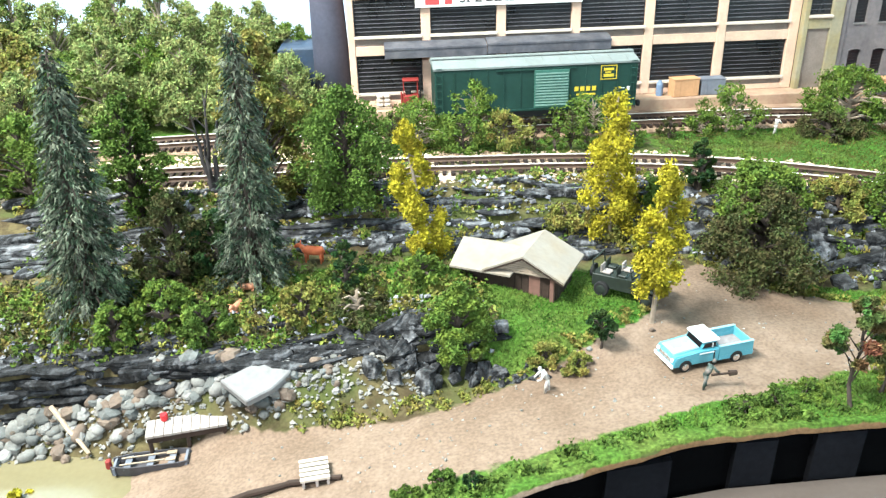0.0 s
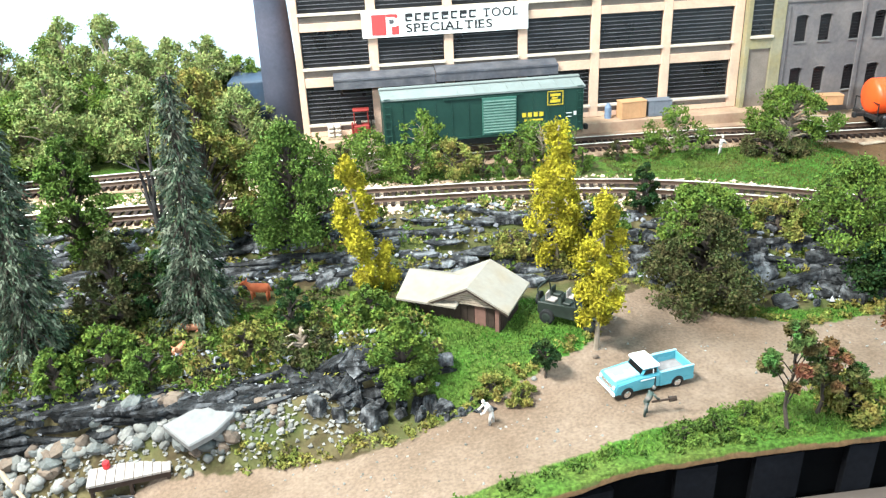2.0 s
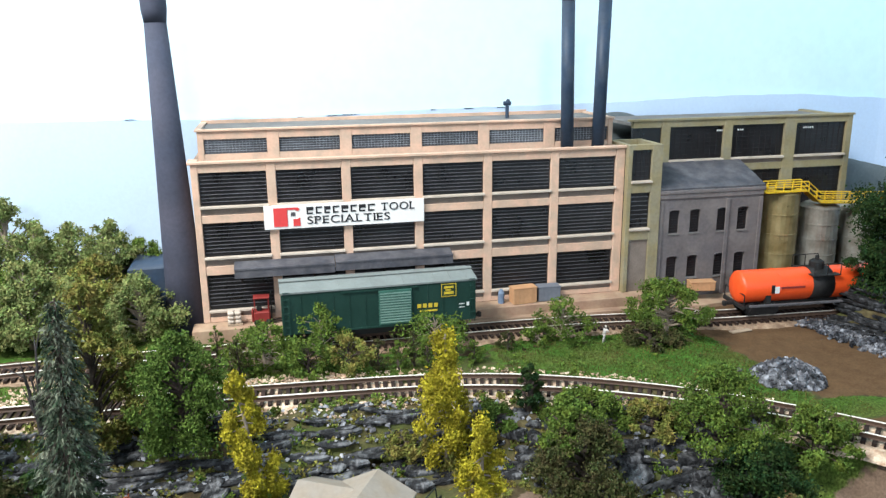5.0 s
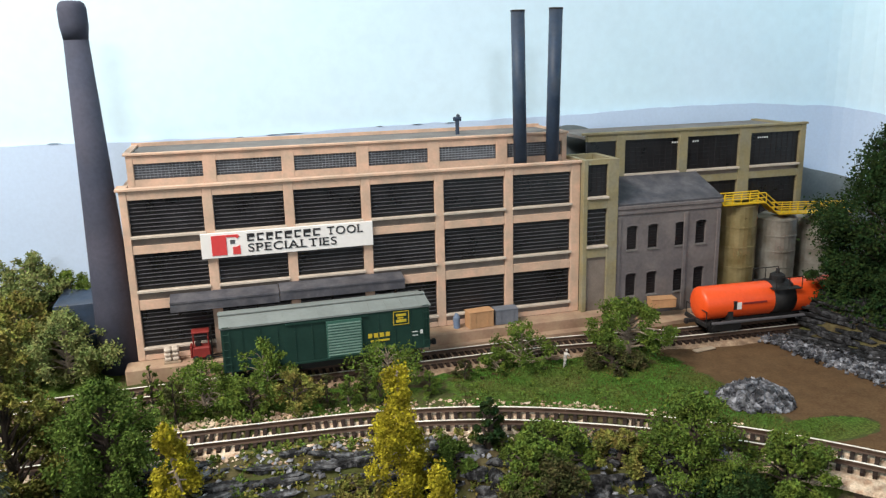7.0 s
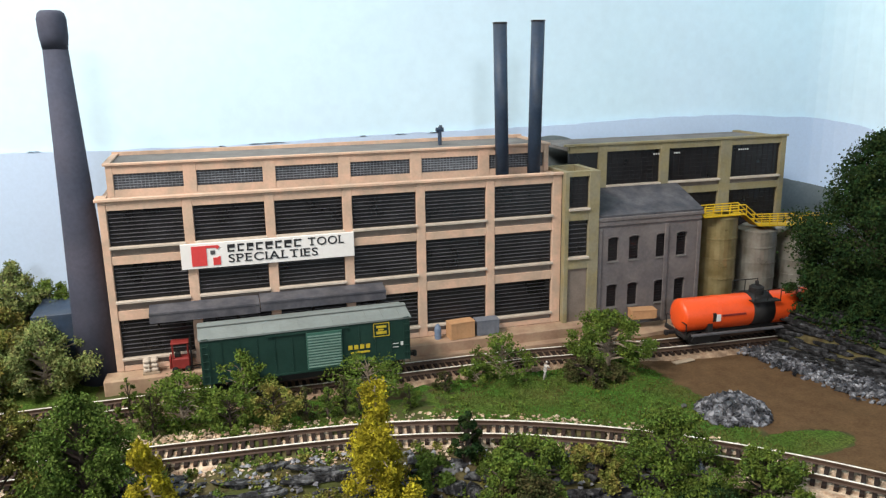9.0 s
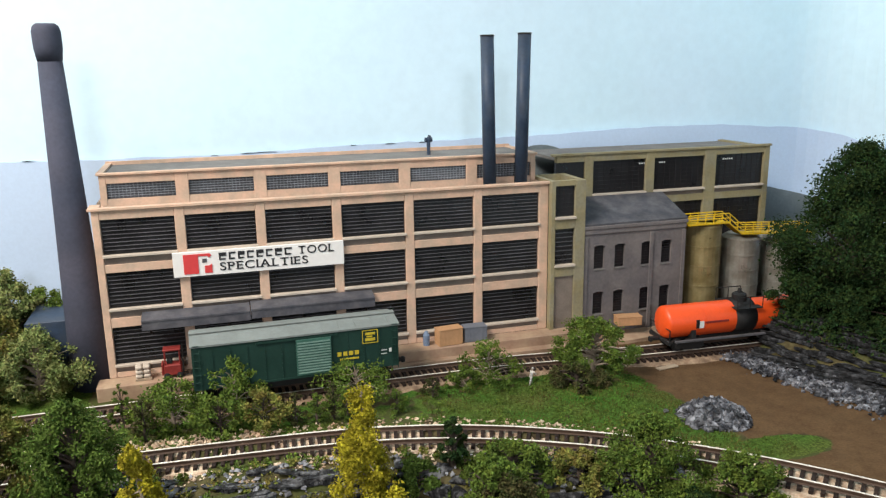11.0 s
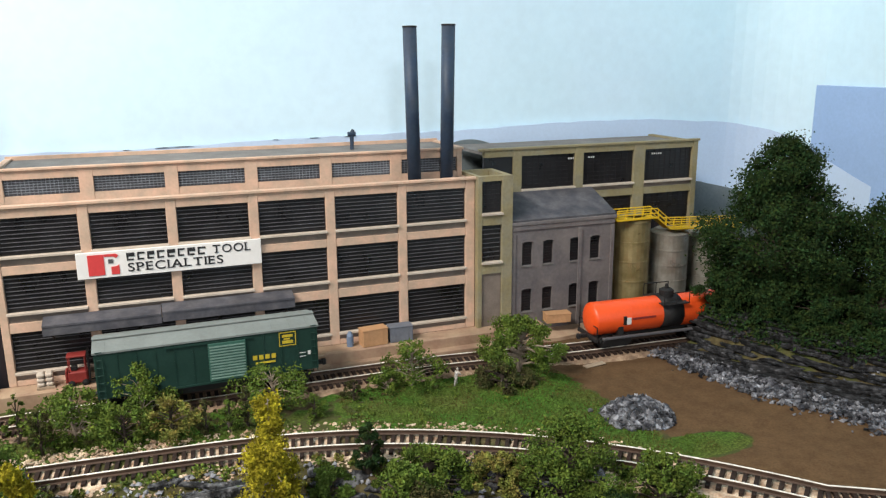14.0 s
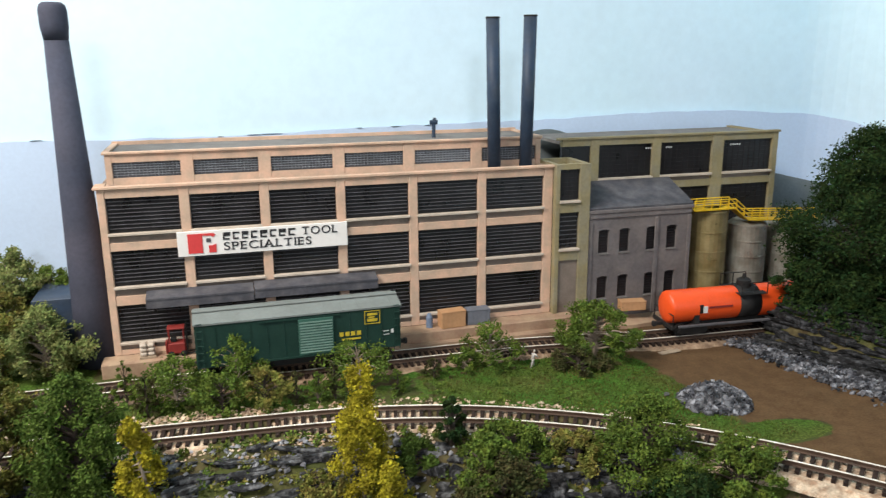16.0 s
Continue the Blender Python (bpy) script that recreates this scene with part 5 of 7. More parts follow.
prism(bm, [(-0.17, 0.05), (-0.09, -0.11), (0.03, -0.08), (0.12, -0.02), (0.15, 0.10), (0.02, 0.09)], "z", -0.02, 0.02)
bmesh.ops.bevel(bm, geom=bm.edges[:], offset=0.006, segments=1, affect="EDGES")
ob = part("slab", bm, M["slab"], sl)
ob.rotation_euler = (radians(14), radians(-4), 0)

# coal heap and coal-strewn verge
pl, sz = [], []
for k in range(900):
    a, r = rng.uniform(0, 6.283), math.sqrt(rng.random())
    x, y = 3.36 + 0.235 * r * math.cos(a), 3.72 + 0.20 * r * math.sin(a)
    pl.append((x, y, ground_z(x, y) + 0.115 * (1 - r ** 2) * rng.uniform(0.85, 1.0))); sz.append(rng.uniform(0.012, 0.034))
scatter_stones("coal_heap", pl, sz, M["coal"], "low heap of blue-grey coal lumps on the brown yard", rng, 0.9)
pl, sz = [], []
for k in range(3000):
    v = rng.random()
    cx, cy = line(v, (0, 4.15), (0.33, 4.30), (0.66, 4.50), (1.0, 4.86)), 4.75 - 1.70 * v
    w = rng.normal(-0.02, 0.06 + 0.06 * v)
    x, y = cx + w * 0.7, cy + w * 0.6
    pl.append((x, y, ground_z(x, y) + rng.random() * 0.02)); sz.append(rng.uniform(0.008, 0.026))
scatter_stones("coal_verge", pl, sz, M["coal"], "spilled coal and grey stone along the yard edge", rng, 0.9)


# ---- trees and bushes ----
def tree(name, label, x, y, h, w, leaf, bark="bark", leaves=2600, size=0.019, blobs=16, low=0.25, top=(0.0, 0.0), seed=1, narrow=0.5, trunk=0.022, group="", shell=0.45):
    """A tapered trunk with limbs and a crown of leaf flakes gathered in clumps."""
    r = np.random.default_rng(seed)
    z = ground_z(x, y)
    t = thing(name, x, y, z - 0.008, label=label, category="bush" if "bush" in name or "shrub" in name else "tree", group=group)
    bm = bmesh.new()
    spine = [(top[0] * k * k + r.normal(0, 0.006), top[1] * k * k + r.normal(0, 0.006), h * 0.92 * k) for k in (0.0001, 0.2, 0.4, 0.6, 0.8, 1.0)]
    tube(bm, spine, [trunk * v for v in (1.2, 0.95, 0.75, 0.55, 0.35, 0.12)], 7)
    centres, radii = [], []
    blobs, leaves, size = int(blobs * 2.1), int(leaves * 2.9), size * 0.50
    for k in range(blobs):
        f = low + (1 - low) * (k + 0.5) / blobs
        a = k * 2.4 + r.normal(0, 0.4)
        prof = math.sin(math.pi * min(max(((f - low) / (1 - low)) ** 0.75 * 0.86 + 0.12, 0), 1)) ** 0.8
        reach = w * prof * math.sqrt(r.uniform(0.08, 1.15))
        br = w * (0.15 + narrow * 0.15) * (0.6 + 0.4 * prof) * r.uniform(0.55, 1.35)
        p = (top[0] * f * f + reach * math.cos(a), top[1] * f * f + reach * math.sin(a), h * f - br * 0.2)
        centres.append(p)
        radii.append(br)
        s = (top[0] * (f * 0.75) ** 2, top[1] * (f * 0.75) ** 2, h * max(f - 0.2, 0.08))
        mid = tuple(0.5 * (u + v) + (0, 0, 0.02)[i] for i, (u, v) in enumerate(zip(s, p)))
        tube(bm, [s, mid, p], [trunk * 0.4, trunk * 0.26, trunk * 0.1], 5)
    part("trunk", bm, M[bark], t)
    v, f = leaf_cloud(centres, radii, leaves, size, r, 0.85, shell)
    hang("crown", raw_mesh("crown", v, f), M[leaf], t)
    return t


def spruce(label, x, y, h, w, seed, top=(0.0, 0.0)):
    r = np.random.default_rng(seed)
    z = ground_z(x, y)
    t = thing("spruce", x, y, z - 0.01, label=label, category="tree", group="spruces")
    bm = bmesh.new()
    tube(bm, [(0, 0, 0), (top[0] * 0.3, top[1] * 0.3, h * 0.5), (top[0], top[1], h)], [0.028, 0.018, 0.004], 8)
    verts, faces, base = [], [], 0
    n = 170
    for k in range(n):
        f = 0.07 + 0.92 * k / n
        reach = w * (1.03 - f) ** 0.85 * r.uniform(0.7, 1.12) + 0.02
        a = k * 2.39996 + r.normal(0, 0.2)
        s = Vector((top[0] * f, top[1] * f, h * f))
        e = s + Vector((reach * math.cos(a), reach * math.sin(a), -reach * 0.55))
        tube(bm, [tuple(s), tuple((s + e) / 2 + Vector((0, 0, 0.012))), tuple(e)], [0.005, 0.004, 0.001], 4)
        m = max(int(reach * 640), 16)
        u = np.sqrt(r.random(m))[:, None]
        p = np.array(s) + (np.array(e) - np.array(s)) * u + r.normal(0, 0.013, (m, 3))
        side = r.normal(size=(m, 3))
        side /= np.linalg.norm(side, axis=1)[:, None]
        d = (np.array(e) - np.array(s)) / max(reach, 0.01)
        tip = p + (d * 0.7 + side * 0.6 + np.array([0, 0, -0.25])) * 0.023
        off = np.cross(side, d) * 0.0055
        verts.append(np.stack([p - off, p + off, tip], axis=1).reshape(-1, 3))
        faces.append(base + np.arange(m * 3).reshape(-1, 3))
        base += m * 3
    part("trunk", bm, M["bark"], t)
    hang("crown", raw_mesh("crown", np.concatenate(verts), np.concatenate(faces)), M["spruce"], t)


spruce("tall dusty blue-green spruce with drooping boughs", -1.50, 2.86, 1.17, 0.205, 21, (0.03, 0.08))
spruce("slim dark blue-green spruce by the pasture", -0.79, 3.05, 1.19, 0.18, 22, (0.02, 0.12))


def golden(label, x, y, h, w, seed, top, low):
    """A narrow golden tree of hanging tufts."""
    r = np.random.default_rng(seed)
    t = thing("golden_tree", x, y, ground_z(x, y) - 0.008, label=label, category="tree", group="golden trees")
    bm = bmesh.new()
    tube(bm, [(top[0] * k, top[1] * k, h * k) for k in (0.0001, 0.35, 0.7, 1.0)], [0.013, 0.010, 0.007, 0.003], 7)
    cs, rs = [], []
    n = 46
    for k in range(n):
        f = low + (0.99 - low) * k / (n - 1)
        a = r.uniform(0, 6.283)
        env = min(1.0, 0.35 + 1.5 * (1 - f)) * (1.0 if f > low + 0.1 else 0.8)
        reach = w * env * r.uniform(0.15, 0.9)
        p = (top[0] * f + reach * math.cos(a), top[1] * f + reach * math.sin(a), h * f - reach * 0.35)
        cs.append(p)
        rs.append(w * r.uniform(0.20, 0.36) * (0.7 + 0.3 * env))
        tube(bm, [(top[0] * f, top[1] * f, h * f), p], [0.005, 0.002], 4)
    part("trunk", bm, M["bark_pale"], t)
    v, f = leaf_cloud(cs, rs, 17000, 0.0088, r, 1.15, 0.15)
    hang("crown", raw_mesh("crown", v, f), M["leaf_yellow"], t)


golden("slender golden-yellow tree leaning over the rock ledge", 0.07, 3.29, 0.73, 0.118, 31, (-0.13, 0.0), 0.02)
golden("tall golden-yellow tree at the cliff foot", 1.06, 3.53, 0.82, 0.175, 32, (0.0, 0.0), 0.10)
golden("golden-yellow tree with a bare trunk beside the road", 1.02, 2.64, 0.74, 0.125, 33, (0.02, 0.0), 0.26)

tree("broadleaf_tree", "dense bright green broadleaf tree beside the railway", -0.36, 3.72, 0.70, 0.29, "leaf_bright", leaves=6500, blobs=30, low=0.10, seed=41, narrow=0.7)
tree("broadleaf_tree", "tall yellow-olive tree beside the railway", -0.80, 3.76, 0.98, 0.22, "leaf_olive", leaves=5500, blobs=28, low=0.1, seed=42, narrow=0.6)
tree("broadleaf_tree", "bright green slender tree beside the railway", -1.50, 3.72, 0.72, 0.18, "leaf_bright", leaves=4200, blobs=22, low=0.1, seed=43)
tree("broadleaf_tree", "green bushy tree at the track edge", -2.15, 3.95, 0.5, 0.25, "leaf", leaves=3800, blobs=20, low=0.05, seed=44)
tree("brush_bush", "dark brown-green brush between the spruces", -1.18, 3.14, 0.46, 0.18, "leaf_brown", leaves=4200, blobs=22, low=0.03, seed=45)
tree("brush_bush", "dark green brush below the spruce", -0.98, 3.2, 0.34, 0.16, "leaf_dark", leaves=3000, blobs=16, low=0.03, seed=46)
tree("brush_bush", "large brown-green bush with a greener top", 1.69, 3.02, 0.48, 0.26, "leaf_brown", leaves=5200, blobs=26, low=0.02, seed=47, narrow=0.7)
tree("brush_bush", "mid green shrub above the brown bush", 1.62, 3.12, 0.56, 0.15, "leaf", leaves=2600, blobs=14, low=0.55, seed=48)
tree("round_bush", "round mid green bush before the cabin", 0.14, 2.575, 0.37, 0.13, "leaf", leaves=4600, blobs=24, low=0.08, seed=49, narrow=0.6)
tree("small_tree", "tiny dark green tree with reddish leaf tips on the lawn", 0.75, 2.50, 0.19, 0.065, "leaf_dark", leaves=700, blobs=14, low=0.4, seed=50, size=0.015, trunk=0.006)
tree("small_tree", "small blue-green sapling on the pasture", -0.35, 2.89, 0.27, 0.085, "leaf_dark", leaves=1200, blobs=12, low=0.2, seed=51, size=0.014, trunk=0.012)
tree("low_bush", "low bright green bush on the rock shelf", -1.36, 2.70, 0.24, 0.10, "leaf", leaves=1500, blobs=12, low=0.1, seed=52)
tree("low_bush", "low green bush with rusty leaves on the shelf", -1.16, 2.80, 0.21, 0.13, "leaf", leaves=1700, blobs=12, low=0.1, seed=53)
tree("low_bush", "low green bush on the rock shelf", -0.98, 2.72, 0.18, 0.11, "leaf_bright", leaves=1400, blobs=10, low=0.1, seed=54)
tree("small_tree", "thin reddish-green tree at the layout edge", 1.57, 1.99, 0.47, 0.12, "leaf_rust", leaves=2600, blobs=9, low=0.42, narrow=0.3, seed=55, trunk=0.008, shell=0.2)
tree("small_tree", "thin forked reddish-green tree at the layout edge", 1.74, 2.04, 0.33, 0.11, "leaf_rust", leaves=2000, blobs=7, low=0.5, seed=56, trunk=0.008)
tree("small_tree", "thin green tree with rusty tips near the layout edge", 2.27, 2.10, 0.50, 0.19, "leaf_rust", leaves=3600, blobs=11, low=0.4, seed=57, trunk=0.009)
tree("low_bush", "yellow-green bush at the layout edge", 1.86, 2.05, 0.15, 0.13, "leaf_olive", leaves=1300, blobs=16, low=0.05, seed=58)
tree("low_bush", "green bush spilling over the layout edge", 2.14, 1.98, 0.17, 0.15, "leaf", leaves=2000, blobs=12, low=0.02, seed=59)
for k, (x, y, h, w, leaf) in enumerate(((-0.12, 1.80, 0.06, 0.05, "leaf"), (0.0, 1.82, 0.08, 0.06, "leaf_bright"), (0.12, 1.80, 0.05, 0.04, "leaf_dark"), (1.16, 1.98, 0.05, 0.06, "leaf_bright"), (1.30, 2.01, 0.07, 0.08, "leaf_bright"), (1.45, 2.06, 0.06, 0.07, "leaf"), (0.62, 2.40, 0.09, 0.07, "leaf_olive"), (0.50, 2.46, 0.10, 0.08, "leaf_olive"))):
    tree("low_bush", "low green tuft on the roadside verge" if leaf != "leaf_olive" else "low yellow-green tuft on the verge", x, y, h, w, leaf, leaves=800, blobs=8, low=0.1, seed=60 + k, size=0.014, trunk=0.006, group="verge tufts")

tree("low_bush", "small yellow bush at the edge of the water", -1.66, 2.13, 0.10, 0.09, "leaf_yellow", leaves=900, blobs=9, low=0.05, seed=69, trunk=0.006)

# shrubs between the two tracks
tree("thin_shrub", "loose brownish-green shrub before the boxcar", 0.44, 4.62, 0.45, 0.20, "leaf", "bark_pale", leaves=1100, blobs=15, low=0.2, seed=71, trunk=0.011)
tree("thin_shrub", "loose green shrub before the dock end", 0.06, 4.64, 0.34, 0.27, "leaf", "bark_pale", leaves=1700, blobs=18, low=0.12, seed=72, trunk=0.011)
tree("thin_shrub", "olive shrub before the boxcar door", 1.22, 4.60, 0.32, 0.27, "leaf", "bark_pale", leaves=900, blobs=16, low=0.3, seed=73, trunk=0.010)
tree("thin_shrub", "thin olive shrub between the tracks", 0.60, 4.42, 0.28, 0.17, "leaf_olive", "bark", leaves=800, blobs=12, low=0.25, seed=74, trunk=0.010)
tree("thin_shrub", "thin shrub beside the rails", 0.34, 4.45, 0.26, 0.18, "leaf", "bark", leaves=850, blobs=12, low=0.15, seed=75, trunk=0.010)
tree("thin_shrub", "twiggy half-bare shrub beside the siding", 2.18, 4.70, 0.34, 0.20, "leaf", "bark_pale", leaves=750, blobs=16, low=0.2, seed=76, trunk=0.011)
tree("thin_shrub", "twiggy low shrub beside the siding", 2.00, 4.70, 0.17, 0.14, "leaf", "bark_pale", leaves=500, blobs=10, low=0.1, seed=77, trunk=0.009)
tree("broadleaf_tree", "spreading green tree on several pale trunks", 2.97, 4.62, 0.40, 0.34, "leaf", "bark_pale", leaves=3600, blobs=22, low=0.30, seed=78, narrow=0.05)
tree("low_bush", "low brown-olive bush on the grass", 2.76, 4.46, 0.18, 0.20, "leaf_brown", leaves=1900, blobs=12, low=0.05, seed=79)
for k, (x, y, h) in enumerate(((0.93, 4.40, 0.20), (1.04, 4.44, 0.24), (1.12, 4.38, 0.20), (0.80, 4.42, 0.22), (1.45, 4.42, 0.16), (-0.1, 4.5, 0.26), (-0.25, 4.75, 0.3), (1.75, 4.62, 0.14))):
    tree("thin_shrub", "small dark upright shrub between the tracks", x, y, h * 1.1, 0.075, ("leaf", "leaf_brown")[k % 2], leaves=420, blobs=8, low=0.15, seed=80 + k, size=0.014, trunk=0.008, group="track shrubs")
# shrubs on the slope below the curve
tree("thin_shrub", "thin dark green shrub at the ledge edge", 1.60, 3.68, 0.29, 0.09, "leaf_dark", leaves=1300, blobs=12, low=0.1, seed=91)
tree("round_bush", "green bush on the rock slope", 1.86, 3.42, 0.28, 0.22, "leaf", leaves=3000, blobs=18, low=0.05, seed=92)
tree("round_bush", "bright green bush on the rock slope", 1.36, 3.66, 0.17, 0.13, "leaf_bright", leaves=1700, blobs=12, low=0.05, seed=93)
tree("broadleaf_tree", "dense green tree below the curve of the track", 2.54, 3.14, 0.48, 0.25, "leaf", leaves=3600, blobs=30, low=0.08, seed=94, narrow=0.7)
tree("round_bush", "dark green bush at the slope foot", 2.62, 2.84, 0.34, 0.25, "leaf_dark", leaves=3400, blobs=20, low=0.05, seed=95)
tree("round_bush", "green bush beside the curve", 2.95, 2.9, 0.30, 0.22, "leaf", leaves=2600, blobs=16, low=0.05, seed=96)
tree("round_bush", "yellow-green bush on the rock slope", 2.22, 3.32, 0.20, 0.16, "leaf_olive", leaves=1800, blobs=12, low=0.05, seed=97)
tree("low_bush", "low green bush at the cliff foot", 1.16, 3.42, 0.14, 0.13, "leaf_olive", leaves=1200, blobs=10, low=0.05, seed=98)
tree("low_bush", "low yellow-green bush on the ledge", 0.85, 3.62, 0.13, 0.15, "leaf_olive", leaves=1300, blobs=10, low=0.05, seed=99)
tree("low_bush", "low green bush on the pasture", 0.0, 2.98, 0.17, 0.12, "leaf", leaves=1300, blobs=10, low=0.05, seed=100)
tree("low_bush", "low olive bush on the pasture", -0.55, 2.78, 0.16, 0.13, "leaf_olive", leaves=1300, blobs=10, low=0.05, seed=101)
tree("low_bush", "bare reddish twigs and olive leaves on the shelf", -0.3, 2.76, 0.15, 0.14, "leaf_brown", "bark_pale", leaves=700, blobs=12, low=0.1, seed=102)

# the wood beyond the tracks
rw = np.random.default_rng(7)
for k in range(26):
    x = -3.9 + 3.05 * (k % 13) / 12 + rw.normal(0, 0.08)
    row = k // 13
    y = 5.55 + 0.45 * row + rw.normal(0, 0.08)
    h = (0.62 if row == 0 else 0.88) * rw.uniform(0.88, 1.12) * line(x, (-3.9, 1.1), (-1.3, 1.0), (-0.85, 0.78))
    # leaf_pale trees have the haze mixed into their leaf colour
    leaf = ("leaf_pale", "leaf_pale", "leaf", "leaf_pale", "leaf_olive", "leaf_pale")[int(rw.integers(6))]
    tree("woodland_tree", {"leaf_olive": "olive-green woodland tree with a pale trunk", "leaf": "mid green woodland tree with a pale trunk", "leaf_pale": "woodland tree with haze-paled green leaves and a pale trunk"}[leaf], x, y, h, 0.30, leaf, "bark_pale", leaves=4600, blobs=22, low=0.12 if row == 0 else 0.2, seed=120 + k, size=0.021, group="wood behind the tracks")
for k, (x, y) in enumerate(((-2.9, 4.75), (-2.45, 4.72), (-2.7, 4.55))):
    tree("broadleaf_tree", "olive-green bushy tree between the tracks", x, y, 0.62, 0.24, ("leaf_olive", "leaf_pale", "leaf_olive")[k], leaves=3600, blobs=20, low=0.05, seed=150 + k)

def dead_tree():
    r = np.random.default_rng(3)
    t = thing("dead_tree", -1.15, 3.98, ground_z(-1.15, 3.98) - 0.01, label="bare grey-black dead tree with forked limbs", category="tree")
    for k in range(4):
        a = r.uniform(0, 6.28)
        bm = bmesh.new()
        pts = [(0.004 * math.cos(a), 0.004 * math.sin(a), 0)]
        for j in range(1, 6):
            f = j / 5
            pts.append((0.10 * f * math.cos(a) * (1 if k else 0.3) + r.normal(0, 0.008), 0.06 * f * math.sin(a) + r.normal(0, 0.008), (0.62 - 0.08 * k) * f))
        tube(bm, pts, [0.022, 0.016, 0.012, 0.009, 0.006, 0.002], 6)
        for j in range(2, 5):
            q = Vector(pts[j])
            e = q + Vector((r.normal(0, 0.05), r.normal(0, 0.04), r.uniform(0.05, 0.13)))
            tube(bm, [tuple(q), tuple(e)], [0.006, 0.001], 5)
        part("limb", bm, M["bark_dead"], t)


dead_tree()

# the knoll's tall trees
tree("broadleaf_tree", "tall dense dark green tree on the knoll", 4.98, 4.36, 1.32, 0.50, "leaf_dark", leaves=17000, blobs=60, low=0.10, seed=161, narrow=0.5, size=0.022)
tree("broadleaf_tree", "broad dark green tree on the knoll", 5.65, 4.0, 0.85, 0.50, "leaf_dark", leaves=9000, blobs=40, low=0.1, seed=162, narrow=0.6, size=0.022)
tree("broadleaf_tree", "dark green tree at the knoll crest", 5.35, 4.55, 1.0, 0.42, "leaf_dark", leaves=7000, blobs=34, low=0.1, seed=163, size=0.022)
tree("round_bush", "green bush at the knoll foot", 4.78, 4.44, 0.30, 0.20, "leaf_dark", leaves=2400, blobs=20, low=0.05, seed=164)
tree("round_bush", "dark green bush reaching over the end of the tank car", 4.64, 4.52, 0.34, 0.20, "leaf_dark", leaves=2000, blobs=14, low=0.25, seed=167)
tree("round_bush", "green bush on the knoll", 5.15, 4.05, 0.42, 0.30, "leaf_dark", leaves=3600, blobs=20, low=0.05, seed=165)
tree("broadleaf_tree", "dark green tree filling the knoll edge", 6.2, 3.7, 0.8, 0.45, "leaf_dark", leaves=6000, blobs=30, low=0.05, seed=166, size=0.022)

# extra bushes, added to darken the knoll rocks below them
for k, (x, y, h, w) in enumerate(((4.80, 4.22, 0.30, 0.22), (5.05, 3.92, 0.34, 0.26), (5.30, 3.70, 0.36, 0.28), (5.65, 3.42, 0.38, 0.30), (6.0, 3.2, 0.4, 0.3))):
    tree("round_bush", "dark green bush added to cover and darken the knoll rocks", x, y, h, w, "leaf_dark", leaves=2600, blobs=16, low=0.02, seed=170 + k, group="knoll bushes")


# small plants and grass
def tufts(name, label, places, leaf, size, per, rng, spread=0.03, height=0.03):
    centres = np.array([(x, y, ground_z(x, y) + height * 0.5) for x, y in places])
    v, f = leaf_cloud(centres, np.full(len(centres), spread) * rng.uniform(0.5, 1.5, len(centres)), per * len(centres), size, rng, height / spread, 0.2)
    return tagged(hang(name, raw_mesh(name, v, f), M[leaf]), label, "plants", kind="stuff")


rg = np.random.default_rng(9)
pts = [(rg.uniform(-2.2, 2.7), 0) for _ in range(520)]
pts = [(x, line(x, (-0.6, 3.25), (0.93, 3.42), (1.39, 3.32), (1.64, 2.92), (2.66, 2.72)) + rg.random() * (main_track(x) - 0.15 - line(x, (-0.6, 3.25), (0.93, 3.42), (1.39, 3.32), (1.64, 2.92), (2.66, 2.72)))) for x, _ in pts]
tufts("ledge_plants", "small olive and green plants growing along the rock ledges", pts[:260], "leaf_olive", 0.011, 34, rg)
tufts("ledge_plants", "small green plants growing along the rock ledges", pts[260:], "leaf", 0.011, 34, rg)
pts = [(rg.uniform(-2.2, 0.30), rg.triangular(2.60, 2.72, 3.3)) for _ in range(860)]
tufts("shelf_plants", "mixed low green plants over the rock shelf", pts[:380], "leaf", 0.011, 36, rg)
tufts("shelf_plants", "mixed low olive plants over the rock shelf", pts[380:640], "leaf_olive", 0.011, 36, rg)
tufts("shelf_plants", "brown dry plants over the rock shelf", pts[640:], "leaf_brown", 0.011, 36, rg)
pts = [(x, front_edge(x) + 0.03 + rg.random() * max(road_near(x) - front_edge(x) - 0.05, 0.02)) for x in rg.uniform(-0.1, 2.6, 95)]
tufts("verge_plants", "short bright green plants along the layout edge", pts, "leaf_bright", 0.010, 26, rg, 0.026, 0.02)
pts = [(x, road_far(x) + abs(rg.normal(0, 0.05))) for x in rg.uniform(-0.6, 2.6, 190)]
tufts("roadside_plants", "short green plants along the far side of the road", pts, "leaf_olive", 0.009, 22, rg, 0.022, 0.016)
pts = [(x, rg.uniform(main_track(x) + 0.24, 4.8)) for x in rg.uniform(-2.3, 3.1, 260)]
tufts("meadow_plants", "short green and brown plants on the grass between the tracks", pts[:150], "leaf", 0.009, 24, rg, 0.035, 0.018)
tufts("meadow_plants", "short brown plants on the grass between the tracks", pts[210:], "leaf_brown", 0.009, 24, rg, 0.03, 0.014)
pts = []
for k in range(560):
    v = rg.random()
    pts.append((knoll_foot(4.6 - 1.5 * v) + 0.17 + abs(rg.normal(0, 0.22)), 4.6 - 1.5 * v))
tufts("knoll_plants", "dark green undergrowth on the knoll", pts, "leaf_dark", 0.014, 40, rg, 0.07, 0.05)


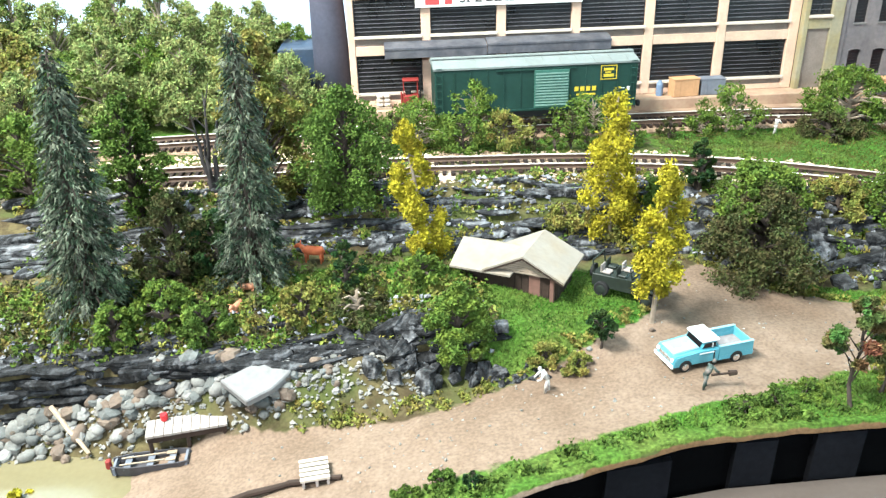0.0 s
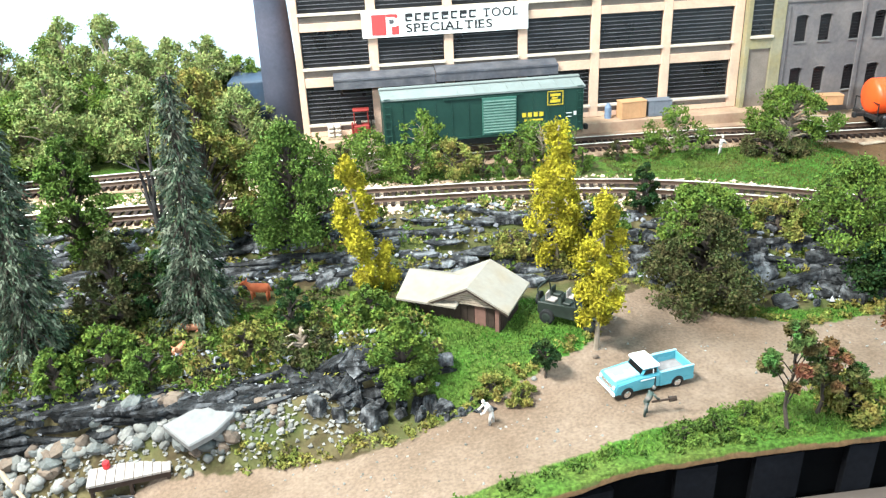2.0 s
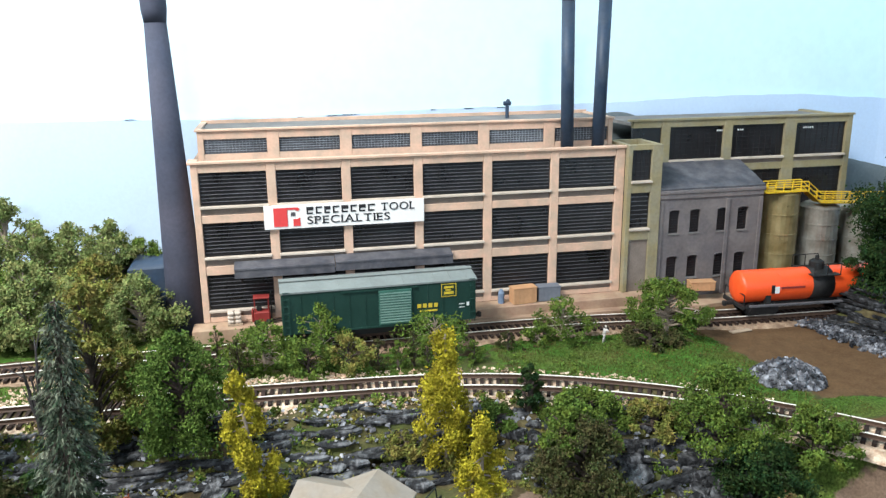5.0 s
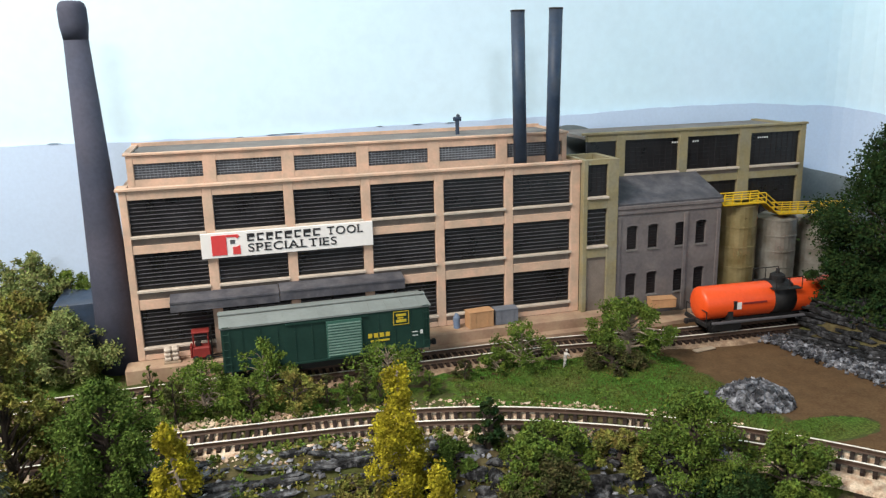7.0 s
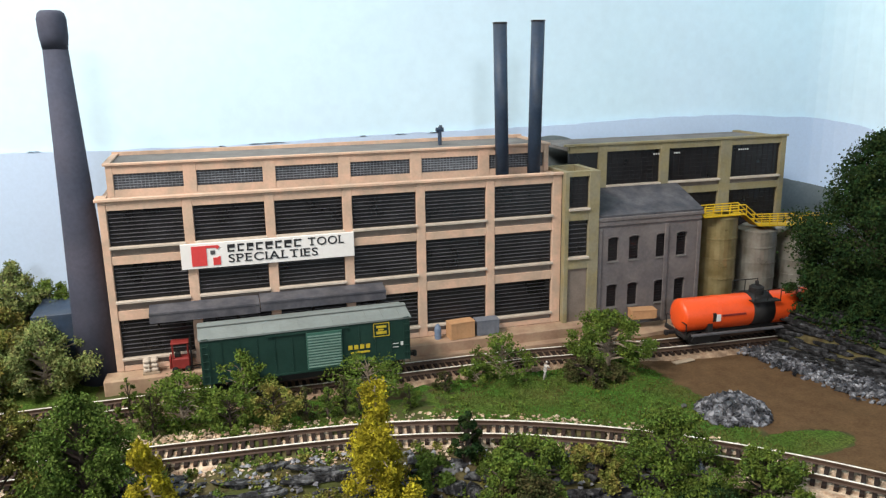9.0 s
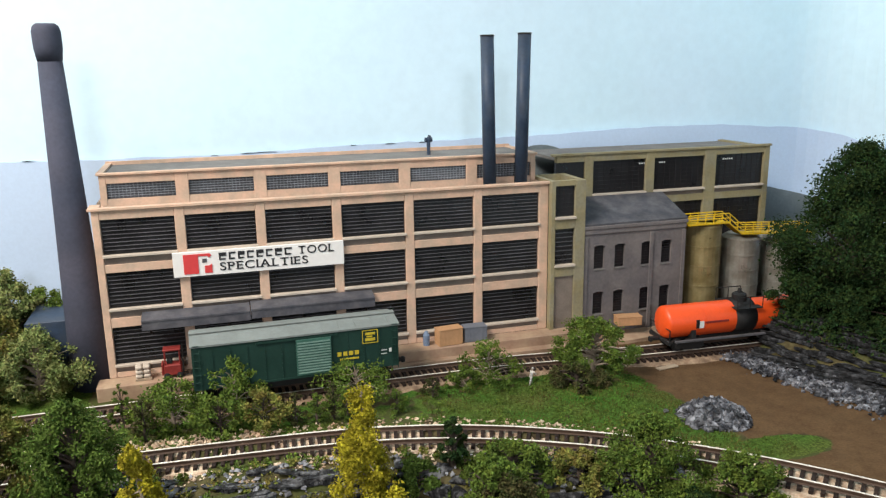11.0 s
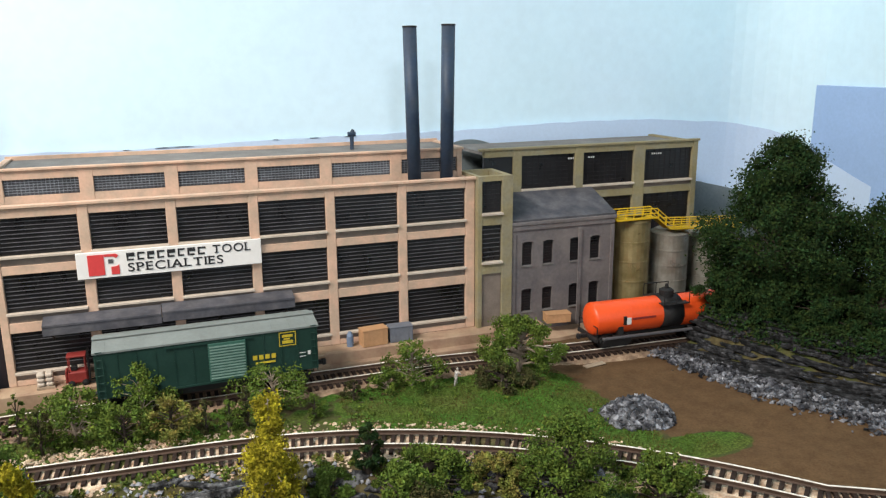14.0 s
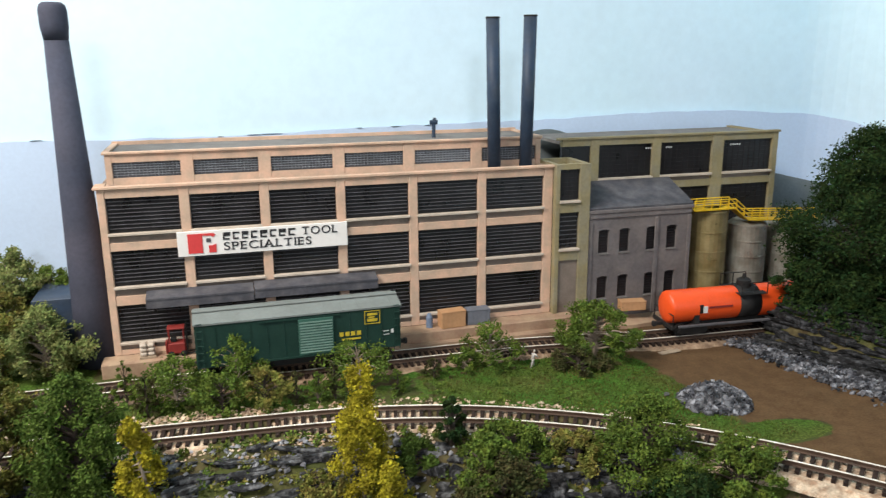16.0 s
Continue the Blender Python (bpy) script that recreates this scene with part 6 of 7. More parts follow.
def blades(name, label, inside, count, height, material, rng, x0, x1, y0, y1):
    xs, ys = rng.uniform(x0, x1, count), rng.uniform(y0, y1, count)
    keep = [(x, y) for x, y in zip(xs, ys) if plan_of(x, y)[inside] > 0.55 and plan_of(x, y)[1] < 0.4 and plan_of(x, y)[2] < 0.5 and y > front_edge(x) + 0.02]
    p = np.array([(x, y, ground_z(x, y) - 0.002) for x, y in keep])
    n = len(p)
    a = rng.uniform(0, 6.283, n)
    side = np.stack([np.cos(a), np.sin(a), 0 * a], axis=1) * 0.0035
    tip = p + np.stack([rng.normal(0, 0.008, n), rng.normal(0, 0.008, n), height * rng.uniform(0.5, 1.2, n)], axis=1)
    v = np.stack([p - side, p + side, tip], axis=1).reshape(-1, 3)
    return tagged(hang(name, raw_mesh(name, v, np.arange(3 * n).reshape(-1, 3)), M[material]), label, "grass", kind="stuff")


M["blade"] = mat("bright_static_grass", (0.060, 0.140, 0.016), 0.9, var=0.35, scale=35, second=(0.12, 0.16, 0.03), amount=0.5, island=0.35, bump=0, spec=0.1)
M["blade_dry"] = mat("olive_static_grass", (0.070, 0.118, 0.018), 0.9, var=0.35, scale=35, second=(0.11, 0.092, 0.028), amount=0.5, island=0.35, bump=0, spec=0.1)
blades("lawn_grass", "bright green short grass round the cabin and verges", 0, 60000, 0.018, "blade", rg, -0.9, 2.7, 1.9, 3.3)
blades("meadow_grass", "green short grass between the tracks", 0, 60000, 0.018, "blade_dry", rg, -2.2, 3.6, 3.2, 4.85)


# ---- railway wagons ----
def bogie(parent, x, z, name="bogie"):
    """Two wheelsets in side frames; z is the railhead."""
    b = new(name)
    b.parent = parent
    b.location = (x * D, 0, z * D)
    b.empty_display_size = 0.003
    for s in (-1, 1):
        bm = bmesh.new()
        prism(bm, [(-0.125, 0.035), (-0.10, 0.07), (-0.045, 0.075), (-0.03, 0.10), (0.03, 0.10), (0.045, 0.075), (0.10, 0.07), (0.125, 0.035), (0.08, 0.03), (0.04, 0.018), (-0.04, 0.018), (-0.08, 0.03)], "y", s * 0.115 - 0.009, s * 0.115 + 0.009)
        part("side_frame", bm, M["black_iron"], b)
    for wx in (-0.09, 0.09):
        bm = bmesh.new()
        tube(bm, [(wx, -0.10, 0.048), (wx, 0.10, 0.048)], [0.010, 0.010], 8)
        for s in (-1, 1):
            tube(bm, [(wx, s * 0.075, 0.048), (wx, s * 0.079, 0.048), (wx, s * 0.0791, 0.048), (wx, s * 0.098, 0.048)], [0.052, 0.052, 0.048, 0.047], 18)
        part("wheelset", bm, M["black_iron"], b)
    return b


def coupler(parent, x, way, z):
    bm = bmesh.new()
    box(bm, min(x, x + way * 0.055), max(x, x + way * 0.055), -0.016, 0.016, z - 0.014, z + 0.014, 0.004)
    box(bm, min(x + way * 0.0555, x + way * 0.085), max(x + way * 0.0555, x + way * 0.085), -0.022, 0.012, z - 0.02, z + 0.02, 0.006)
    part("coupler", bm, M["black_iron"], parent)


def build_boxcar():
    c = thing("boxcar", 0.875, 4.97, -0.052, 1.0, "dark green steel boxcar with yellow markings on the siding", "boxcar")
    L, W, z0, z1 = 0.685, 0.170, 0.125, 0.421
    bm = bmesh.new()
    box(bm, -L, L, -W, W, z0, z1, 0.004)
    part("body", bm, M["green_car"], c)
    # panel seams on both sides
    for k in range(13):
        x = -L + 0.02 + (2 * L - 0.04) * k / 12
        if -0.02 < x < 0.24:
            continue
        for s in (-1, 1):
            part("seam_rib", box(bmesh.new(), x - 0.003, x + 0.003, *sorted((s * (W + 0.0005), s * (W + 0.004))), z0 + 0.012, z1 - 0.012), M["green_car"], c)
    bm = bmesh.new()
    prism(bm, [(-W - 0.008, z1 + 0.0005), (W + 0.008, z1 + 0.0005), (W + 0.008, z1 + 0.012), (0.02, z1 + 0.040), (-0.02, z1 + 0.040), (-W - 0.008, z1 + 0.012)], "x", -L - 0.008, L + 0.008)
    part("roof", bm, M["car_roof"], c, "dusty grey-green roof")
    for k in range(12):
        x = -L + 0.06 + (2 * L - 0.12) * k / 11
        bm = bmesh.new()
        for s in (-1, 1):
            prism(bm, [(s * (W + 0.006), z1 + 0.0125), (s * (W + 0.006), z1 + 0.0145), (s * 0.03, z1 + 0.041), (s * 0.03, z1 + 0.038)], "x", x - 0.005, x + 0.005)
        part("roof_rib", bm, M["car_roof"], c)
    bm = bmesh.new()
    box(bm, -L - 0.01, L + 0.01, -0.028, 0.028, z1 + 0.045, z1 + 0.051)
    part("running_board", bm, M["car_roof"], c)
    # sliding doors, one each side
    for s in (-1, 1):
        bm = bmesh.new()
        y = sorted((s * (W + 0.005), s * (W + 0.016)))
        box(bm, -0.02, 0.215, *y, z0 + 0.02, z1 - 0.022, 0.002)
        d = part("door", bm, M["green_door"], c, "paler green ribbed sliding door")
        # ribs in a paler colour that paints in their highlights
        for k in range(12):
            z = z0 + 0.04 + (z1 - z0 - 0.085) * k / 11
            bm = bmesh.new()
            box(bm, -0.012, 0.207, *sorted((s * (W + 0.0165), s * (W + 0.022))), z - 0.004, z + 0.004)
            part("door_rib", bm, M["green_rib"], d, "rib with its highlight painted pale")
        bm = bmesh.new()
        box(bm, -0.28, 0.26, *sorted((s * (W + 0.005), s * (W + 0.012))), z0 + 0.004, z0 + 0.016)
        part("door_track", bm, M["green_car"], c)
        bm = bmesh.new()
        box(bm, -0.28, 0.26, *sorted((s * (W + 0.005), s * (W + 0.012))), z1 - 0.020, z1 - 0.010)
        part("door_track", bm, M["green_car"], c)
    y = -W - 0.0055
    def mark(x0, x1, za, zb, m):
        bm = bmesh.new()
        box(bm, x0, x1, y, y + 0.0015, za, zb)
        part("marking", bm, M[m], c)
    mark(0.43, 0.435, 0.315, 0.41, "yellow_mark"); mark(0.535, 0.54, 0.315, 0.41, "yellow_mark")
    mark(0.4355, 0.5345, 0.315, 0.320, "yellow_mark"); mark(0.4355, 0.5345, 0.405, 0.41, "yellow_mark")
    mark(0.45, 0.52, 0.375, 0.392, "yellow_mark"); mark(0.45, 0.52, 0.332, 0.352, "yellow_mark"); mark(0.46, 0.50, 0.358, 0.368, "yellow_mark")
    for k, x in enumerate((0.255, 0.295, 0.335, 0.375)):
        mark(x, x + 0.028, 0.245, 0.275, "yellow_mark")
    mark(0.27, 0.40, 0.215, 0.228, "yellow_mark")
    mark(0.56, 0.60, 0.25, 0.255, "white_mark"); mark(0.56, 0.60, 0.225, 0.23, "white_mark"); mark(0.615, 0.635, 0.235, 0.262, "white_mark")
    for x in (-L + 0.03, L - 0.03):
        bm = bmesh.new()
        for dx in (-0.02, 0.02):
            tube(bm, [(x + dx, -W - 0.012, z0 - 0.01), (x + dx, -W - 0.012, z1 - 0.02)], [0.003, 0.003], 5)
        for k in range(7):
            z = z0 + 0.01 + 0.05 * k
            tube(bm, [(x - 0.02, -W - 0.012, z), (x + 0.02, -W - 0.012, z)], [0.0028, 0.0028], 5)
        part("ladder", bm, M["green_car"], c)
    bm = bmesh.new()
    box(bm, -L + 0.03, L - 0.03, -0.05, 0.05, 0.09, z0 - 0.0005)
    box(bm, -0.25, 0.25, -0.14, -0.051, 0.075, z0 - 0.0005)
    part("underframe", bm, M["black_iron"], c)
    bogie(c, -0.50, 0.0)
    bogie(c, 0.50, 0.0)
    coupler(c, -L, -1, 0.10)
    coupler(c, L, 1, 0.10)


build_boxcar()


def build_tank_car():
    c = thing("tank_car", 4.29, 4.775, -0.056, -3.0, "bright orange tank car with a black centre band on the siding", "tank car")
    R, zc, L = 0.127, 0.216, 0.655
    def hull(x0, x1, r, ends):
        bm = bmesh.new()
        pts, rad = [], []
        if ends[0]:
            for k in range(6):
                a = math.pi / 2 * k / 6
                pts.append((x0 - 0.045 * math.cos(a), 0, zc)); rad.append(max(r * math.sin(a), 0.012))
        pts.append((x0, 0, zc)); rad.append(r)
        pts.append((x1, 0, zc)); rad.append(r)
        if ends[1]:
            for k in range(5, -1, -1):
                a = math.pi / 2 * k / 6
                pts.append((x1 + 0.045 * math.cos(a), 0, zc)); rad.append(max(r * math.sin(a), 0.012))
        tube(bm, pts, rad, 30)
        return bm
    part("tank", hull(-L + 0.03, L - 0.03, R, (True, True)), M["orange"], c, smooth=True)
    part("centre_band", hull(-0.075, 0.105, R + 0.004, (False, False)), M["black_iron"], c, "black centre band", smooth=True)
    for x in (-0.34, 0.34):
        part("tank_strap", hull(x - 0.006, x + 0.006, R + 0.002, (False, False)), M["orange"], c)
    bm = bmesh.new()
    tube(bm, [(0.015, 0, zc + R - 0.02), (0.015, 0, zc + R + 0.045), (0.015, 0, zc + R + 0.058)], [0.058, 0.056, 0.035], 18)
    d = part("dome", bm, M["black_iron"], c, "black dome")
    bm = bmesh.new()
    tube(bm, [(0.015, 0, zc + R + 0.0585), (0.015, 0, zc + R + 0.09)], [0.016, 0.014], 10)
    part("valve", bm, M["black_iron"], d)
    # platform and rails about the dome
    bm = bmesh.new()
    box(bm, -0.10, 0.13, -0.15, -0.075, zc + R - 0.035, zc + R - 0.028)
    box(bm, -0.10, 0.13, 0.075, 0.15, zc + R - 0.035, zc + R - 0.028)
    part("platform", bm, M["black_iron"], c)
    for s in (-1, 1):
        bm = bmesh.new()
        for x in (-0.095, 0.015, 0.125):
            tube(bm, [(x, s * 0.147, zc + R - 0.027), (x, s * 0.147, zc + R + 0.06)], [0.004, 0.004], 5)
        tube(bm, [(-0.095, s * 0.147, zc + R + 0.06), (0.125, s * 0.147, zc + R + 0.06)], [0.004, 0.004], 5)
        part("platform_rail", bm, M["black_iron"], c)
    bm = bmesh.new()
    box(bm, -L, L, -0.045, 0.045, 0.07, 0.094)
    part("centre_sill", bm, M["black_iron"], c)
    for s in (-1, 1):
        bm = bmesh.new()
        box(bm, -L + 0.05, L - 0.05, *sorted((s * 0.130, s * 0.155)), 0.088, 0.105, 0.003)
        part("side_sill", bm, M["muntin"], c, "grey side walkway")
        for x in (-0.44, 0.44):
            bm = bmesh.new()
            prism(bm, [(s * 0.046, 0.072), (s * 0.129, 0.09), (s * 0.120, 0.17), (s * 0.046, 0.10)], "x", x - 0.02, x + 0.02)
            part("saddle", bm, M["black_iron"], c)
    for x in (-L, L):
        bm = bmesh.new()
        box(bm, x - 0.012, x + 0.012, -0.15, 0.15, 0.075, 0.105, 0.003)
        tube(bm, [(x, -0.145, 0.105), (x, -0.145, 0.19), (x, 0.145, 0.19), (x, 0.145, 0.105)], [0.0045] * 4, 5)
        part("end_beam", bm, M["black_iron"], c)
    def placard(x0, x1, za, zb, m):
        bm = bmesh.new()
        for s in (-1,):
            yy = -math.sqrt(max(R * R - ((za + zb) / 2 - zc) ** 2, 0)) - 0.006
            box(bm, x0, x1, yy, yy + 0.012, za, zb)
        part("placard", bm, M[m], c)
    placard(-0.425, -0.400, zc - 0.03, zc + 0.035, "black_iron")
    placard(-0.3995, -0.362, zc - 0.03, zc + 0.022, "white_mark")
    placard(-0.35, -0.15, zc + 0.004, zc + 0.018, "dark_red")
    bogie(c, -0.47, 0.004)
    bogie(c, 0.47, 0.004)
    coupler(c, -L - 0.012, -1, 0.09)
    coupler(c, L + 0.012, 1, 0.09)


build_tank_car()


# ---- vehicles ----
def wheel(parent, x, y, z, r, w, rim="chrome"):
    s = 1 if y > 0 else -1
    bm = bmesh.new()
    tube(bm, [(x, y - w, z), (x, y - w * 0.6, z), (x, y + w * 0.6, z), (x, y + w, z)], [r * 0.86, r, r, r * 0.86], 18)
    t = part("wheel", bm, M["tyre"], parent, smooth=False)
    bm = bmesh.new()
    tube(bm, [(x, y + s * (w + 0.0003), z), (x, y + s * (w + 0.003), z)], [r * 0.62, r * 0.4], 14)
    part("hubcap", bm, M[rim], t)


def build_pickup():
    """Nose towards -x."""
    p = thing("pickup_truck", 1.150, 2.355, ground_z(1.150, 2.355) + 0.002, 12.0, "turquoise vintage pickup truck with a white roof on the sandy road", "truck")
    L, W = 0.265, 0.098
    z0, zb = 0.035, 0.112
    bm = bmesh.new()
    prism(bm, [(-L, z0), (-L, 0.085), (-L + 0.015, 0.108), (-0.09, 0.120), (0.035, 0.122), (0.035, z0)], "y", -W, W)
    bmesh.ops.bevel(bm, geom=[e for e in bm.edges if abs(e.verts[0].co.y - e.verts[1].co.y) < 1e-6], offset=0.007, segments=2, affect="EDGES")
    part("body", bm, M["turquoise"], p)
    bm = bmesh.new()
    prism(bm, [(-L + 0.012, 0.109), (-L + 0.025, 0.120), (-0.085, 0.135), (-0.085, 0.118)], "y", -W * 0.72, W * 0.72)
    bmesh.ops.bevel(bm, geom=bm.edges[:], offset=0.004, segments=2, affect="EDGES")
    part("hood", bm, M["pale_blue"], p, "pale blue hood")
    bm = bmesh.new()
    prism(bm, [(-0.088, 0.122), (-0.066, 0.162), (0.022, 0.162), (0.034, 0.122)], "y", -W * 0.84, W * 0.84)
    bmesh.ops.bevel(bm, geom=bm.edges[:], offset=0.006, segments=2, affect="EDGES")
    cab = part("cab", bm, M["turquoise"], p)
    bm = bmesh.new()
    box(bm, -0.080, 0.038, -W * 0.90, W * 0.90, 0.1625, 0.184, 0.009)
    part("roof", bm, M["white_car"], cab, "white roof")
    bm = bmesh.new()
    q = [bm.verts.new(v) for v in ((-0.0865, -W * 0.72, 0.130), (-0.0865, W * 0.72, 0.130), (-0.071, W * 0.72, 0.158), (-0.071, -W * 0.72, 0.158))]
    bm.faces.new(q)
    bmesh.ops.solidify(bm, geom=bm.faces[:], thickness=0.003)
    part("windscreen", bm, M["glass_dark"], cab)
    for s in (-1, 1):
        bm = bmesh.new()
        prism(bm, [(-0.072, 0.130), (-0.056, 0.158), (0.012, 0.158), (0.018, 0.130)], "y", *sorted((s * W * 0.842, s * W * 0.865)))
        part("side_window", bm, M["glass_dark"], cab)
        bm = bmesh.new()
        box(bm, -0.012, -0.006, *sorted((s * W * 0.866, s * W * 0.90)), 0.130, 0.158)
        part("window_post", bm, M["white_car"], cab)
        bm = bmesh.new()
        box(bm, -0.10, -0.004, *sorted((s * (W + 0.0005), s * (W + 0.003))), 0.102, 0.108)
        part("side_trim", bm, M["white_car"], p)
        bm = bmesh.new()
        box(bm, -0.005, 0.004, *sorted((s * (W + 0.0005), s * (W + 0.002))), 0.045, 0.112)
        part("door_gap", bm, M["black_iron"], p)
        bm = bmesh.new()
        tube(bm, [(-L - 0.004, s * 0.076, 0.083), (-L + 0.004, s * 0.076, 0.083)], [0.012, 0.013], 12)
        part("headlight", bm, M["white_car"], p)
    # bed
    x0, x1 = 0.036, L
    bm = bmesh.new()
    box(bm, x0, x1, -W, W, z0, 0.062)
    box(bm, x0, x1, -W, -W + 0.012, 0.0622, 0.125, 0.002)
    box(bm, x0, x1, W - 0.012, W, 0.0622, 0.125, 0.002)
    box(bm, x0, x0 + 0.010, -W + 0.0122, W - 0.0122, 0.0622, 0.125)
    part("bed", bm, M["turquoise"], p)
    bm = bmesh.new()
    box(bm, x1 - 0.010, x1 + 0.002, -W + 0.0122, W - 0.0122, 0.0622, 0.122, 0.002)
    part("tailgate", bm, M["turquoise"], p)
    bm = bmesh.new()
    box(bm, x0 + 0.011, x1 - 0.011, -W + 0.013, W - 0.013, 0.0625, 0.070)
    part("bed_floor", bm, M["bed_grey"], p, "grey bed boards")
    bm = bmesh.new()
    for s in (-1, 1):
        box(bm, x0, x1, *sorted((s * (W - 0.014), s * (W + 0.003))), 0.1255, 0.131, 0.001)
    part("bed_rail", bm, M["pale_blue"], p)
    bm = bmesh.new()
    box(bm, -L - 0.012, -L - 0.002, -W - 0.004, W + 0.004, 0.036, 0.058, 0.003)
    part("front_bumper", bm, M["white_car"], p, "white front bumper")
    bm = bmesh.new()
    box(bm, -L - 0.003, -L + 0.002, -0.058, 0.058, 0.064, 0.092, 0.001)
    part("grille", bm, M["chrome"], p)
    bm = bmesh.new()
    box(bm, L + 0.003, L + 0.011, -W, W, 0.036, 0.054, 0.002)
    part("rear_bumper", bm, M["chrome"], p)
    for x in (-0.185, 0.155):
        for s in (-1, 1):
            wheel(p, x, s * (W - 0.008), 0.034, 0.036, 0.012)
            # flat black half disc stands for the shade inside the wheel opening
            bm = bmesh.new()
            pts = [(x + 0.042 * math.cos(a), 0.036 + 0.042 * math.sin(a)) for a in [math.pi * k / 10 for k in range(11)]]
            prism(bm, pts, "y", *sorted((s * (W + 0.0004), s * (W + 0.0014))))
            part("wheel_arch", bm, M["black_iron"], p)
    return p


pickup = build_pickup()
pickup.scale = (0.70, 0.70, 0.70)


def build_army_car():
    """Open field car, nose towards +x."""
    p = thing("field_car", 0.99, 2.90, ground_z(0.99, 2.90) + 0.002, -38.0, "dark olive open field car with pale seats parked by the cabin", "car")
    bm = bmesh.new()
    prism(bm, [(-0.165, 0.04), (-0.165, 0.105), (0.03, 0.105), (0.045, 0.115), (0.165, 0.105), (0.175, 0.06), (0.16, 0.04)], "y", -0.072, 0.072)
    bmesh.ops.bevel(bm, geom=bm.edges[:], offset=0.005, segments=1, affect="EDGES")
    part("body", bm, M["army"], p)
    for x, y in ((-0.10, -0.034), (-0.10, 0.034), (-0.02, -0.034), (-0.02, 0.034)):
        bm = bmesh.new()
        box(bm, x - 0.022, x + 0.020, y - 0.022, y + 0.022, 0.1055, 0.118, 0.004)
        box(bm, x - 0.030, x - 0.0225, y - 0.022, y + 0.022, 0.1055, 0.150, 0.003)
        part("seat", bm, M["wood_grey" if (x < -0.05) == (y < 0) else "army"], p)
    bm = bmesh.new()
    for y in (-0.066, 0.066):
        tube(bm, [(0.035, y, 0.112), (0.022, y, 0.165)], [0.004, 0.004], 6)
    tube(bm, [(0.022, -0.066, 0.165), (0.022, 0.066, 0.165)], [0.004, 0.004], 6)
    tube(bm, [(0.035, -0.066, 0.116), (0.035, 0.066, 0.116)], [0.004, 0.004], 6)
    part("windscreen_frame", bm, M["army"], p)
    bm = bmesh.new()
    for y in (-0.066, 0.066):
        tube(bm, [(-0.155, y, 0.105), (-0.165, y, 0.17)], [0.004, 0.004], 6)
    tube(bm, [(-0.165, -0.066, 0.17), (-0.165, 0.066, 0.17)], [0.004, 0.004], 6)
    part("hoop", bm, M["army"], p)
    bm = bmesh.new()
    box(bm, 0.06, 0.15, -0.05, 0.05, 0.112, 0.118, 0.003)
    part("bonnet", bm, M["army"], p)
    for s in (-1, 1):
        bm = bmesh.new()
        box(bm, 0.075, 0.168, *sorted((s * 0.073, s * 0.092)), 0.078, 0.086, 0.002)
        part("mudguard", bm, M["army"], p)
        bm = bmesh.new()
        tube(bm, [(0.172, s * 0.045, 0.085), (0.180, s * 0.045, 0.085)], [0.011, 0.012], 10)
        part("headlight", bm, M["chrome"], p)
        for x in (-0.11, 0.115):
            wheel(p, x, s * 0.078, 0.036, 0.038, 0.011, "army")
    bm = bmesh.new()
    tube(bm, [(-0.178, 0, 0.085), (-0.192, 0, 0.085)], [0.036, 0.034], 16)
    part("spare_wheel", bm, M["tyre"], p)


build_army_car()


